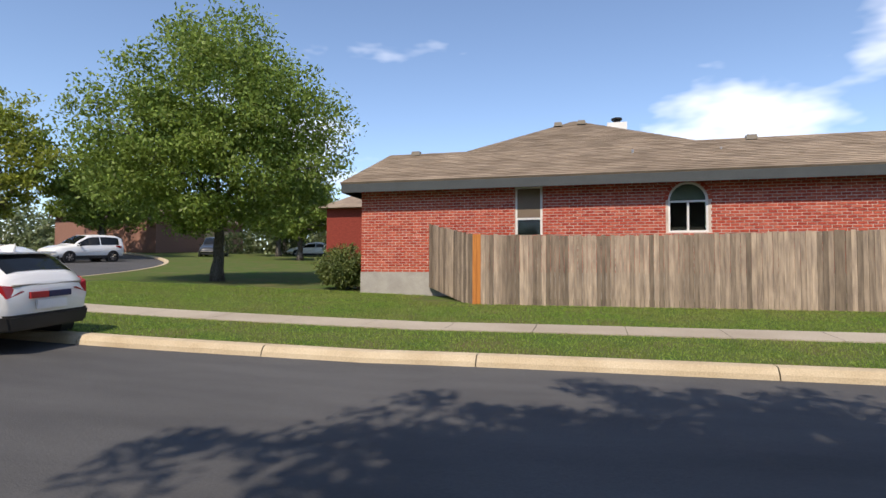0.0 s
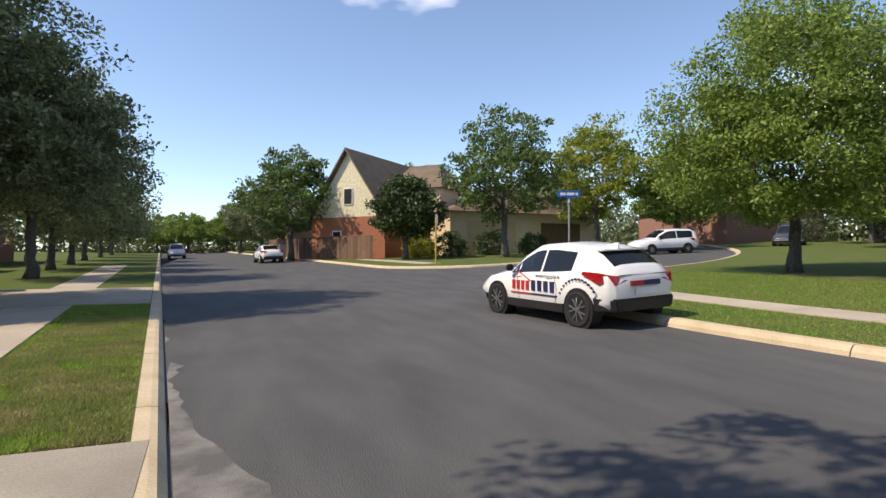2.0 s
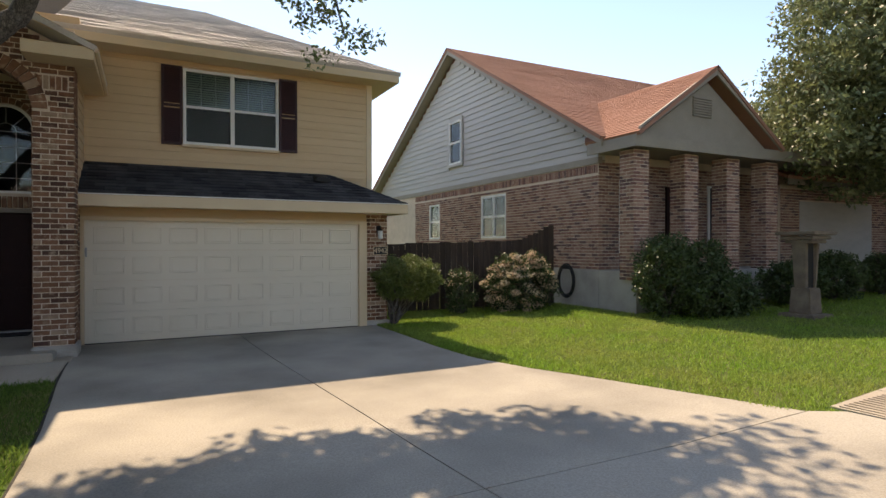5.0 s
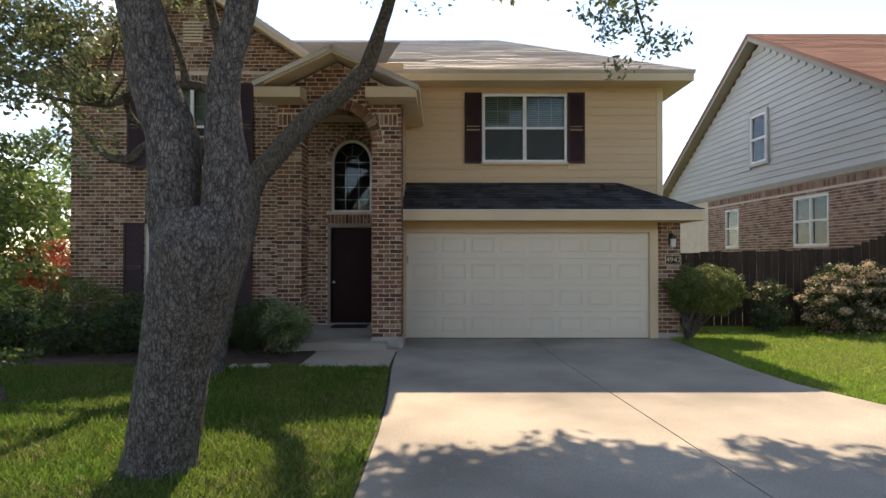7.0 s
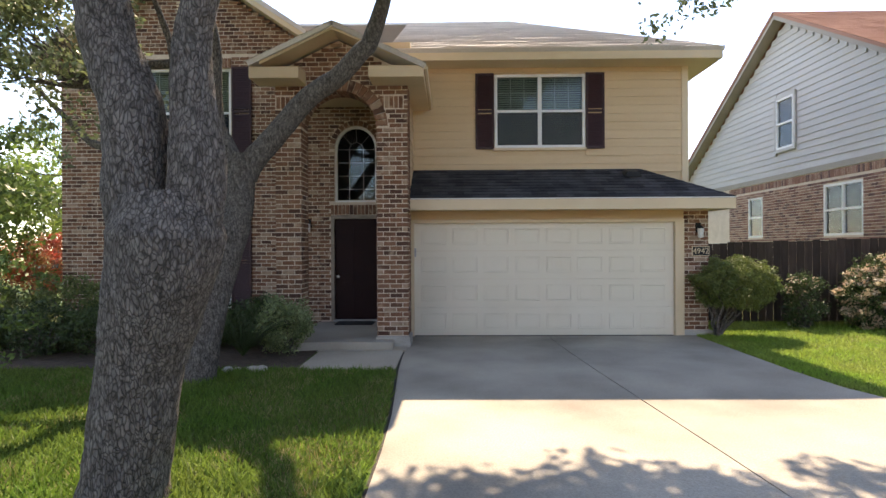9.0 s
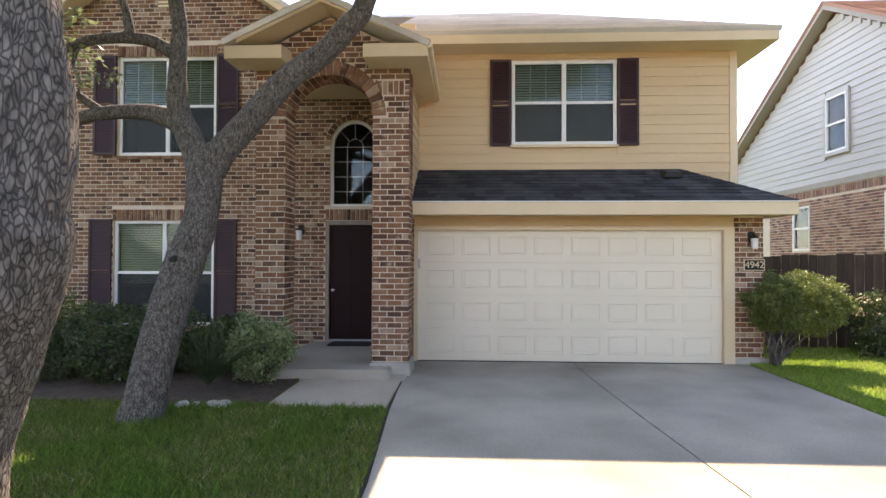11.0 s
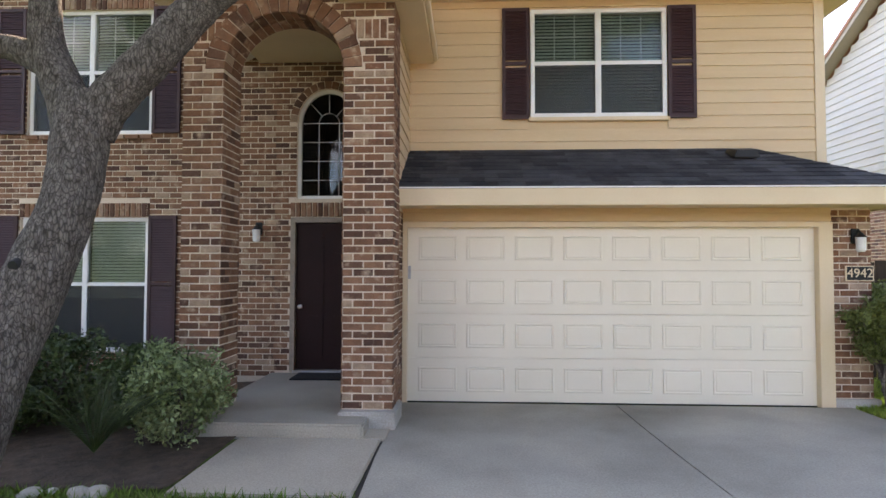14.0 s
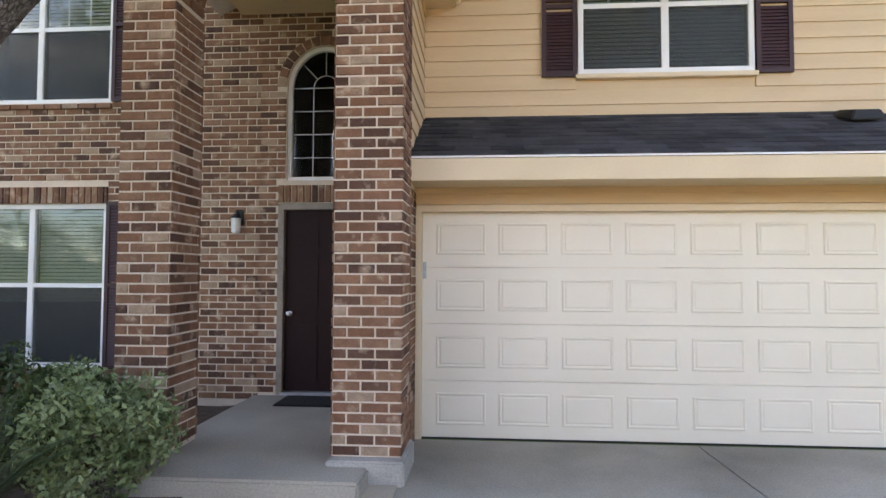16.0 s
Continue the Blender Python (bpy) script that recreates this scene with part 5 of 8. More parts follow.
# ---- the rose brick neighbour ----
nb = thing("neighbour_house", "rose brick house with grey gable and rust roof", "house")
NX, NY0, NY1, NBZ, NTZ = 10.7, -0.75, 13.9, 1.1, 3.68
APY, APZ, NEZ = 6.56, 8.42, 4.25
nwin = [(3.3, 4.8, 1.93, 3.29), (7.8, 8.7, 1.94, 3.25)]
part("foundation", Buf().box(NX - 0.03, 24, NY0 - 0.02, NY1, -0.1, NBZ), FOUND, nb)


def wall_x(buf, x0, x1, y0, y1, z0, z1, holes):
    y = y0
    for a, c, za, zb in sorted(holes):
        buf.box(x0, x1, y, a, z0, z1).box(x0, x1, a, c, z0, za)
        if zb < z1:
            buf.box(x0, x1, a, c, zb, z1)
        y = c
    return buf.box(x0, x1, y, y1, z0, z1)


part("wall", wall_x(Buf(), NX, NX + 0.2, NY0, NY1, NBZ, NTZ, nwin), MORTAR, nb)
part("wall", Buf().box(NX + 0.2, 24, NY0, NY0 + 0.2, NBZ, 4.2), MORTAR, nb)
sol = brick_faces(None, (NX, 10, 0), (0, -1, 0), 10 - NY0, NBZ, NTZ - 0.22, (-1, 0, 0), [(10 - q[1], 10 - q[0], q[2], q[3], None) for q in nwin])
sol += brick_faces(None, (NX, 10, 0), (0, -1, 0), 10 - NY0, NTZ - 0.22, NTZ, (-1, 0, 0), soldier=True)
sol += brick_faces(None, (NX, NY0, 0), (1, 0, 0), 7.0, NBZ, 3.75, (0, -1, 0))
lay_bricks(nb, sol, ROSE, ROSE, 0)
part("belt_board", Buf().box(NX - 0.03, NX + 0.1, NY0 - 0.02, NY1, NTZ, NTZ + 0.16), GREYTRIM, nb)
gw = (6.05, 6.95, 4.58, 6.10)
part("gable_wall", Buf().prism([(NY0, NTZ + 0.1), (NY1, NTZ + 0.1), (NY1, 4.2), (APY, APZ - 0.1), (NY0, 4.2)], 0, NX + 0.02, NX + 0.2), GREYSIDE, nb)
z = NTZ + 0.16
while z < APZ - 0.25:
    t = (z + 0.1 - 4.2) / (APZ - 0.1 - 4.2)
    ya, yb = (NY0 + (APY - NY0) * max(0, t), NY1 + (APY - NY1) * max(0, t))
    spans = [(ya, yb)]
    if z < gw[3] + 0.05 and z + 0.19 > gw[2] - 0.05:
        spans = [(ya, gw[0] - 0.08), (gw[1] + 0.08, yb)]
    for a, c in spans:
        if c - a > 0.05:
            part("board", Buf().prism([(NX, z), (NX - 0.02, z), (NX - 0.02, z + 0.01), (NX + 0.004, z + 0.19), (NX + 0.02, z + 0.19), (NX + 0.02, z)], 1, a, c), GREYSIDE, nb)
    z += 0.19


def side_window(name, label, x, y0, y1, z0, z1, arch=False, trim=None):
    w = thing(name, label, "window", kind="structure")
    f, xa, xb = 0.06, x - 0.02, x + 0.08
    zm = (z0 + z1) / 2
    fr = Buf().box(xa, xb, y0, y0 + f, z0, z1).box(xa, xb, y1 - f, y1, z0, z1).box(xa, xb, y0 + f, y1 - f, z0, z0 + f).box(xa, xb, y0 + f, y1 - f, z1 - f, z1).box(xa, xb, y0 + f, y1 - f, zm - 0.03, zm + 0.03)
    if y1 - y0 > 0.92:
        fr.box(xa, xb, (y0 + y1) / 2 - 0.03, (y0 + y1) / 2 + 0.03, z0 + f, z1 - f)
    part("window_frame", fr, WHITE, w)
    for za, zb in ((z0 + f, zm - 0.03), (zm + 0.03, z1 - f)):
        ob = part("pane", Buf().box(x + 0.03, x + 0.036, y0 + f, y1 - f, za, zb), GLASS, w)
        ob.visible_shadow = False
    part("blinds", Buf().box(x + 0.1, x + 0.11, y0 + 0.02, y1 - 0.02, zm, z1 - 0.02), WHITE, w)
    part("dim_room", Buf().box(x + 0.3, x + 0.32, y0, y1, z0, z1), DARKROOM, w)
    if trim:
        part("trim", Buf().box(x - 0.035, x + 0.02, y0 - 0.09, y0, z0 - 0.09, z1 + 0.09).box(x - 0.035, x + 0.02, y1, y1 + 0.09, z0 - 0.09, z1 + 0.09).box(x - 0.035, x + 0.02, y0, y1, z1, z1 + 0.09).box(x - 0.035, x + 0.02, y0, y1, z0 - 0.09, z0), trim, w)
    return w


side_window("window_gable", "narrow gable window with a pale blind", NX - 0.04, *gw, trim=GREYSIDE)
side_window("window_side", "white double window with a white blind", NX + 0.02, *nwin[0])
side_window("window_side_arched", "narrow white side window", NX + 0.02, *nwin[1])
rk = [(NY0 - 0.45, 4.02), (APY, APZ + 0.02), (NY1 + 0.4, 4.02), (NY1 + 0.4, 4.22), (APY, APZ + 0.24), (NY0 - 0.45, 4.22)]
part("rake_board", Buf().prism(rk, 0, NX - 0.33, NX - 0.29), GREYTRIM, nb)
part("rake_soffit", Buf().hull([(NX - 0.29, NY0 - 0.4, 4.05), (NX + 0.02, NY0 - 0.4, 4.05), (NX + 0.02, APY, APZ + 0.05), (NX - 0.29, APY, APZ + 0.05)], [(NX - 0.29, NY0 - 0.4, 4.09), (NX + 0.02, NY0 - 0.4, 4.09), (NX + 0.02, APY, APZ + 0.09), (NX - 0.29, APY, APZ + 0.09)]).hull([(NX - 0.29, APY, APZ + 0.05), (NX + 0.02, APY, APZ + 0.05), (NX + 0.02, NY1 + 0.4, 4.05), (NX - 0.29, NY1 + 0.4, 4.05)], [(NX - 0.29, APY, APZ + 0.09), (NX + 0.02, APY, APZ + 0.09), (NX + 0.02, NY1 + 0.4, 4.09), (NX - 0.29, NY1 + 0.4, 4.09)]), GREYTRIM, nb)
roof_face("roof", [(NX - 0.36, NY0 - 0.47, 4.23), (25, NY0 - 0.47, 4.23), (25, APY, APZ + 0.25), (NX - 0.36, APY, APZ + 0.25)], SHINGLE_RUST, nb)
roof_face("roof", [(25, NY1 + 0.42, 4.23), (NX - 0.36, NY1 + 0.42, 4.23), (NX - 0.36, APY, APZ + 0.25), (25, APY, APZ + 0.25)], SHINGLE_RUST, nb)
# Porch with brick columns under a front gable.
PYF = -1.98
part("porch_slab", Buf().box(NX - 0.02, 17.4, PYF, NY0 - 0.02, -0.1, NBZ - 0.02), FOUND, nb)
for x in (10.62, 12.25, 13.75, 15.3):
    c = part("column", Buf().box(x + 0.012, x + 0.47, PYF + 0.03, PYF + 0.45, NBZ - 0.2, 3.85), MORTAR, nb)
    sol = brick_faces(None, (x, PYF + 0.03, 0), (1, 0, 0), 0.48, NBZ - 0.2, 3.84, (0, -1, 0))
    sol += brick_faces(None, (x + 0.012, PYF + 0.46, 0), (0, -1, 0), 0.44, NBZ - 0.2, 3.84, (-1, 0, 0))
    lay_bricks(c, sol, ROSE, ROSE, 0)
part("porch_fascia", Buf().box(10.42, 17.7, PYF - 0.25, PYF - 0.21, 3.86, 4.12).box(10.42, 10.46, PYF - 0.21, NY0 + 0.1, 3.86, 4.12), GREYTRIM, nb)
part("porch_soffit", Buf().box(10.46, 17.7, PYF - 0.21, NY0, 3.90, 3.92), GREYTRIM, nb)
GX = 12.95
part("front_gable", Buf().prism([(10.7, 4.12), (15.2, 4.12), (GX, 5.6)], 1, PYF - 0.05, PYF + 0.05), GREYTRIM, nb)
part("front_rake", Buf().prism([(10.46, 4.1), (GX, 5.72), (15.44, 4.1), (15.44, 4.28), (GX, 5.92), (10.46, 4.28)], 1, PYF - 0.32, PYF - 0.27), GREYTRIM, nb)
lv = Buf()
for i in range(8):
    lv.box(GX - 0.33 - 0.2, GX + 0.33 - 0.2, PYF - 0.09, PYF - 0.05, 4.75 + i * 0.06, 4.785 + i * 0.06)
part("gable_vent", lv, GREYTRIM, nb, "louvred gable vent")
roof_face("roof", [(10.4, -0.6, 4.16), (10.4, PYF - 0.35, 4.16), (GX, PYF - 0.35, 5.94), (GX, 2.2, 5.94)], SHINGLE_RUST, nb)
roof_face("roof", [(15.5, PYF - 0.35, 4.16), (15.5, -0.4, 4.16), (GX, 2.2, 5.94), (GX, PYF - 0.35, 5.94)], SHINGLE_RUST, nb)
for i, x in enumerate((11.35, 14.55)):
    part("porch_window", Buf().box(x, x + 0.7, NY0 - 0.06, NY0 - 0.01, 1.5, 3.3), WHITE, nb)
    part("porch_pane", Buf().box(x + 0.06, x + 0.64, NY0 - 0.075, NY0 - 0.061, 1.56, 3.24), BLACK, nb)
part("porch_door", Buf().box(12.95, 13.9, NY0 - 0.07, NY0 - 0.01, NBZ, 3.2), FDOOR, nb)
# Its garage.
part("garage_wall", Buf().box(17.4, 24.3, -1.0, -0.8, 0.2, 3.45), MORTAR, nb)
sol = brick_faces(None, (17.4, -1.0, 0), (1, 0, 0), 6.9, 0.5, 3.4, (0, -1, 0), [(0.9, 4.8, 0, 3.0, None)])
lay_bricks(nb, sol, ROSE, ROSE, 0)
part("garage_door", Buf().box(18.3, 22.2, -1.03, -0.99, 0.5, 3.0), GREYSIDE, nb, "pale panelled garage door")
part("garage_fascia", Buf().box(17.0, 24.8, -1.5, -1.46, 3.42, 3.62), GREYTRIM, nb)
roof_face("roof", [(16.9, -1.55, 3.64), (24.9, -1.55, 3.64), (24.9, 2.6, 5.6), (16.9, 2.6, 5.6)], SHINGLE_RUST, nb)
hose = thing("garden_hose", "coiled black garden hose on the foundation wall", "hose")
for k in range(5):
    part("coil", Buf().tube([(NX - 0.10 - 0.02 * (k % 2), 0.35 + (0.26 + 0.02 * k) * math.cos(2 * math.pi * i / 20), 0.78 + (0.36 + 0.02 * k) * math.sin(2 * math.pi * i / 20)) for i in range(21)], [0.014] * 21, 6), BLACK, hose)
part("hook", Buf().box(NX - 0.13, NX - 0.03, 0.25, 0.45, 1.08, 1.16), BLACK, hose)

# ---- the house on the next corner, and the ones behind ----
h3 = thing("corner_house", "two-storey house with brick base and cream gable", "house")
hx, hy, hz = 47.5, -24.0, far_z(47, -24)
g0, g1 = Vector((51.0, -20.2)), Vector((45.5, -25.0))
ax = (g1 - g0).normalized()
ln = (g1 - g0).length
inn = Vector((ax.y * -1, ax.x))
if inn.x < 0:
    inn = -inn


def hp(s, d, z):
    p = g0 + ax * s + inn * d
    return (p.x, p.y, z)


part("wall", Buf().hull([hp(0, 0, hz - 1), hp(ln, 0, hz - 1), hp(ln, 14, hz - 1), hp(0, 14, hz - 1)], [hp(0, 0, hz + 3.4), hp(ln, 0, hz + 3.4), hp(ln, 14, hz + 3.4), hp(0, 14, hz + 3.4)]), brick_material("orange_brick", [(0.40, 0.16, 0.09)], False), h3)
part("gable", Buf().hull([hp(0.02, 0.02, hz + 3.4), hp(ln, 0.02, hz + 3.4), hp(ln / 2, 0.02, hz + 8.8)], [hp(0.02, 0.3, hz + 3.4), hp(ln, 0.3, hz + 3.4), hp(ln / 2, 0.3, hz + 8.8)]), material("cream_gable_paint", (0.74, 0.66, 0.45), 0.6, bump=0.05), h3)
for a, b_ in ((-0.3, ln / 2), (ln + 0.3, ln / 2)):
    e0, e1 = hz + 3.2, hz + 8.9
    part("roof", Buf().hull([hp(a, -0.4, e0), hp(b_, -0.4, e1), hp(b_, 14, e1), hp(a, 14, e0)], [hp(a, -0.4, e0 + 0.2), hp(b_, -0.4, e1 + 0.2), hp(b_, 14, e1 + 0.2), hp(a, 14, e0 + 0.2)]), SHINGLE_BROWN, h3)
for s, z0 in ((ln * 0.45, 4.4), (ln * 0.3, 0.9)):
    wn_ = part("window", Buf().hull([hp(s, -0.05, hz + z0), hp(s + 0.9, -0.05, hz + z0), hp(s + 0.9, 0.05, hz + z0), hp(s, 0.05, hz + z0)], [hp(s, -0.05, hz + z0 + 1.4), hp(s + 0.9, -0.05, hz + z0 + 1.4), hp(s + 0.9, 0.05, hz + z0 + 1.4), hp(s, 0.05, hz + z0 + 1.4)]), WHITE, h3)
    part("pane", Buf().hull([hp(s + 0.08, -0.07, hz + z0 + 0.08), hp(s + 0.82, -0.07, hz + z0 + 0.08), hp(s + 0.82, -0.05, hz + z0 + 0.08), hp(s + 0.08, -0.05, hz + z0 + 0.08)], [hp(s + 0.08, -0.07, hz + z0 + 1.3), hp(s + 0.82, -0.07, hz + z0 + 1.3), hp(s + 0.82, -0.05, hz + z0 + 1.3), hp(s + 0.08, -0.05, hz + z0 + 1.3)]), BLACK, wn_)
part("dormer", Buf().hull([hp(ln - 0.5, 5, hz + 3.4), hp(ln + 2.4, 5, hz + 3.4), hp(ln + 2.4, 9, hz + 3.4), hp(ln - 0.5, 9, hz + 3.4)], [hp(ln - 0.5, 5, hz + 6.3), hp(ln + 2.4, 5, hz + 6.3), hp(ln + 2.4, 9, hz + 6.3), hp(ln - 0.5, 9, hz + 6.3)]), TRIM, h3)
part("dormer_roof", Buf().hull([hp(ln - 3, 4.6, hz + 6.1), hp(ln + 2.8, 4.6, hz + 6.1), hp(ln + 2.8, 11, hz + 6.1), hp(ln - 3, 11, hz + 6.1)], [hp(ln - 2, 7.7, hz + 8.6), hp(ln + 1, 7.7, hz + 8.6), hp(ln + 1, 7.9, hz + 8.6), hp(ln - 2, 7.9, hz + 8.6)]), SHINGLE_BROWN, h3)


def back_house(label, x0, x1, y0, y1, wall_mat, roof_mat, eave, ridge, face_doors=()):
    h = thing("back_house", label, "house")
    z = min(far_z(x0, y0), far_z(x1, y1)) - 0.6 if y1 < 0 else height(x0, y0) - 0.2
    part("wall", Buf().box(x0, x1, y0, y1, z, z + eave), wall_mat, h)
    ym = (y0 + y1) / 2
    part("roof", Buf().hull([(x0 - 0.5, y0 - 0.5, z + eave - 0.05), (x1 + 0.5, y0 - 0.5, z + eave - 0.05), (x1 + 0.5, y1 + 0.5, z + eave - 0.05), (x0 - 0.5, y1 + 0.5, z + eave - 0.05)], [(x0 + 3, ym - 0.1, z + ridge), (x1 - 3, ym - 0.1, z + ridge), (x1 - 3, ym + 0.1, z + ridge), (x0 + 3, ym + 0.1, z + ridge)]), roof_mat, h)
    for (ax_, v0, v1, zz0, zz1, mt) in face_doors:
        if ax_ == "y1":
            part("garage_door", Buf().box(v0, v1, y1, y1 + 0.06, z + zz0, z + zz1), mt, h)
        elif ax_ == "x0":
            part("garage_door", Buf().box(x0 - 0.06, x0, v0, v1, z + zz0, z + zz1), mt, h)
        else:
            part("window", Buf().box(v0, v1, y0 - 0.06, y0, z + zz0, z + zz1), mt, h)
    return h


back_house("dark red brick house beyond the lawn", 9.5, 18.5, -62, -46, brick_material("dull_red_brick", [(0.26, 0.05, 0.035)], False), SHINGLE_TAN, 4.2, 7.5)
back_house("pale stucco house under the trees", 44, 54, -44, -30, TRIM, SHINGLE_BROWN, 4.0, 7.0, [("x0", -36, -31.5, 0.6, 3.2, SIDING), ("x0", -42.5, -38.5, 0.6, 3.2, WOOD_BROWN)])
back_house("brown brick house behind the side street", 42, 54, -72, -58, ROSE, SHINGLE_BROWN, 4.0, 7.0, [("x0", -70, -65, 0.6, 3.0, SIDING)])
back_house("brick house further up the street", 27.5, 41, 1.5, 14, ROSE, SHINGLE_BROWN, 4.2, 8.0, [("y0", 29, 32, 0.6, 3.0, BLACK)])
back_house("brick house far up the street", 46, 60, 3, 15, ROSE, SHINGLE_BROWN, 4.2, 8.0)
back_house("far house along the street", 78, 92, -34, -22, ROSE, SHINGLE_BROWN, 4.5, 8.0)
strip("neighbour_driveway", lambda x: (x, kerb_near(x) + 0.02), lambda x: (x, -1.0), [18.0 + 0.8 + 1.2 * i for i in range(6)], height, CONCRETE, 0.03, "pale concrete neighbour driveway", "driveway")


# ---- trees ----
def leaf_cloud(centres, radius, per, size, seed, flat=0.6, pale=None):
    """Many small pointed leaves about the centres, one mesh."""
    rng = np.random.default_rng(seed)
    c = np.repeat(np.asarray(centres, float), per, axis=0)
    n = len(c)
    off = rng.normal(size=(n, 3))
    off /= np.linalg.norm(off, axis=1)[:, None] + 1e-9
    r = np.repeat(np.broadcast_to(np.asarray(radius, float), (len(centres),)), per)
    p = c + off * (r * rng.random(n) ** 0.45)[:, None] * np.array([1, 1, flat])
    d = rng.normal(size=(n, 3)) + off * 0.6
    d /= np.linalg.norm(d, axis=1)[:, None]
    s = np.cross(d, rng.normal(size=(n, 3)))
    s /= np.linalg.norm(s, axis=1)[:, None] + 1e-9
    ln_ = (size * rng.uniform(0.7, 1.3, n))[:, None]
    v = np.stack([p - d * ln_ * 0.5, p + s * ln_ * 0.24, p + d * ln_ * 0.5, p - s * ln_ * 0.24], 1).reshape(-1, 3)
    me = bpy.data.meshes.new("leaves")
    me.vertices.add(len(v))
    me.vertices.foreach_set("co", v.ravel())
    me.loops.add(len(v))
    me.loops.foreach_set("vertex_index", np.arange(len(v)))
    me.polygons.add(n)
    me.polygons.foreach_set("loop_start", np.arange(n) * 4)
    me.polygons.foreach_set("loop_total", np.full(n, 4))
    me.update()
    me.validate()
    return me


def clump_centres(blobs, count, rng, shell=0.35):
    """Points in a set of ellipsoids (x, y, z, rx, ry, rz), thicker towards the outside."""
    vol = np.array([b[3] * b[4] * b[5] for b in blobs])
    out = []
    for k in rng.choice(len(blobs), count, p=vol / vol.sum()):
        b = np.array(blobs[k])
        d = rng.normal(size=3)
        d /= np.linalg.norm(d)
        r = (shell + (1 - shell) * rng.random()) ** 0.6
        r *= 1 + 0.16 * math.sin(3.1 * d[0] * 4 + k) * math.sin(2.3 * d[2] * 4 + k)
        out.append(b[:3] + d * r * b[3:])
    return np.array(out)


def limb(p, q, r0, r1, rng, n=6, sag=0.25):
    p, q = np.array(p, float), np.array(q, float)
    pts = [p + (q - p) * i / n + (rng.normal(size=3) * sag * 0.3 * np.linalg.norm(q - p) / 3 if 0 < i < n else 0) + np.array([0, 0, 1]) * sag * math.sin(math.pi * i / n) * 0.3 for i in range(n + 1)]
    return [tuple(x) for x in pts], [r0 + (r1 - r0) * i / n for i in range(n + 1)]


def tree(label, base, fork, r, blobs, clumps, per, leaf, mat, seed, clump_r=0.5, limbs=9, name="tree"):
    rng = np.random.default_rng(seed)
    t = thing(name, label, "tree")
    tb = Buf()
    pts, rad = limb(base, fork, r * 1.0, r * 0.72, rng, 7, 0.12)
    pts[0] = (pts[0][0], pts[0][1], pts[0][2] - 0.1)
    rad[0], rad[1] = r * 1.45, r * 1.12
    tb.tube(pts, rad, 12)
    part("trunk", tb, BARK, t, smooth=True)
    cs = clump_centres(blobs, clumps, rng)
    tips = cs[rng.choice(len(cs), limbs, replace=False)]
    lb = Buf()
    for q in tips:
        lp, lr = limb(fork, q, r * 0.42, 0.02, rng, 6, 0.35)
        lb.tube(lp, lr, 7)
        for k in (3, 4, 5):
            near = cs[np.argsort(((cs - np.array(lp[k])) ** 2).sum(1))[: 3]]
            for u in near:
                sp, sr = limb(lp[k], u, lr[k] * 0.6, 0.008, rng, 3, 0.2)
                lb.tube(sp, sr, 5)
    part("limb", lb, BARK, t, smooth=True)
    ob = part("crown", leaf_cloud(cs, rng.uniform(0.6, 1.25, len(cs)) * clump_r, per, leaf, seed), mat, t)
    return t


def on_far(x, y):
    return (x, y, far_z(x, y))


# The elm on the lawn across the street.
T1 = (14.9, -30.0, far_z(14.9, -30.0))
tree("leafy green elm on the lawn across the street", T1, (14.7, -29.8, T1[2] + 2.6), 0.2,
     [(14.3, -29.3, 5.0, 3.8, 3.8, 2.1), (14.0, -28.9, 7.2, 3.0, 3.0, 2.4), (14.0, -28.9, 9.1, 1.7, 1.7, 1.4), (16.5, -27.6, 5.8, 2.1, 2.1, 1.9), (12.3, -30.4, 6.8, 1.9, 1.9, 1.8)], 620, 110, 0.15, LEAF_LIT, 11, 0.85)
# The oak by the neighbour's sidewalk.
T2 = (20.9, -4.85, height(20.9, -4.85))
tree("dense dusty green oak by the sidewalk", T2, (20.8, -4.9, 2.6), 0.27,
     [(20.0, -4.4, 5.6, 4.3, 5.4, 2.9), (20.4, -4.4, 8.6, 3.6, 4.6, 2.6), (19.3, -1.6, 5.3, 3.2, 3.6, 2.3), (19.8, -6.5, 5.0, 3.0, 3.6, 2.0), (17.0, -3.5, 5.4, 2.5, 2.5, 2.0), (17.6, -4.0, 7.6, 2.7, 2.8, 2.1), (17.8, -4.6, 9.4, 2.4, 2.6, 1.6)], 1750, 85, 0.15, LEAF_OAK, 12, 0.6)
tree("oak further along the sidewalk", (32.5, -4.6, height(32.5, -4.6)), (32.5, -4.6, 3.6), 0.24,
     [(32, -4.8, 6.0, 4.2, 4.6, 2.6), (32.3, -4.9, 8.6, 3.2, 3.6, 2.3)], 480, 60, 0.2, LEAF_OAK, 13, 0.7)
for k, (x, y, s) in enumerate(((42, -3.4, 4.0), (52, -2.6, 4.0), (63, -1.6, 4.4), (76, -1.0, 4.6), (92, 0, 5.0))):
    z = height(x, y)
    tree("street oak in the row along the sidewalk", (x, y, z), (x, y, z + 2.4), 0.22, [(x, y - 0.3, z + 4.7, s * 1.12, s * 1.12, 3.0), (x, y, z + 7.4, s * 0.7, s * 0.7, 2.0)], 230, 50, 0.30, LEAF_OAK, 20 + k, 0.85, 5)
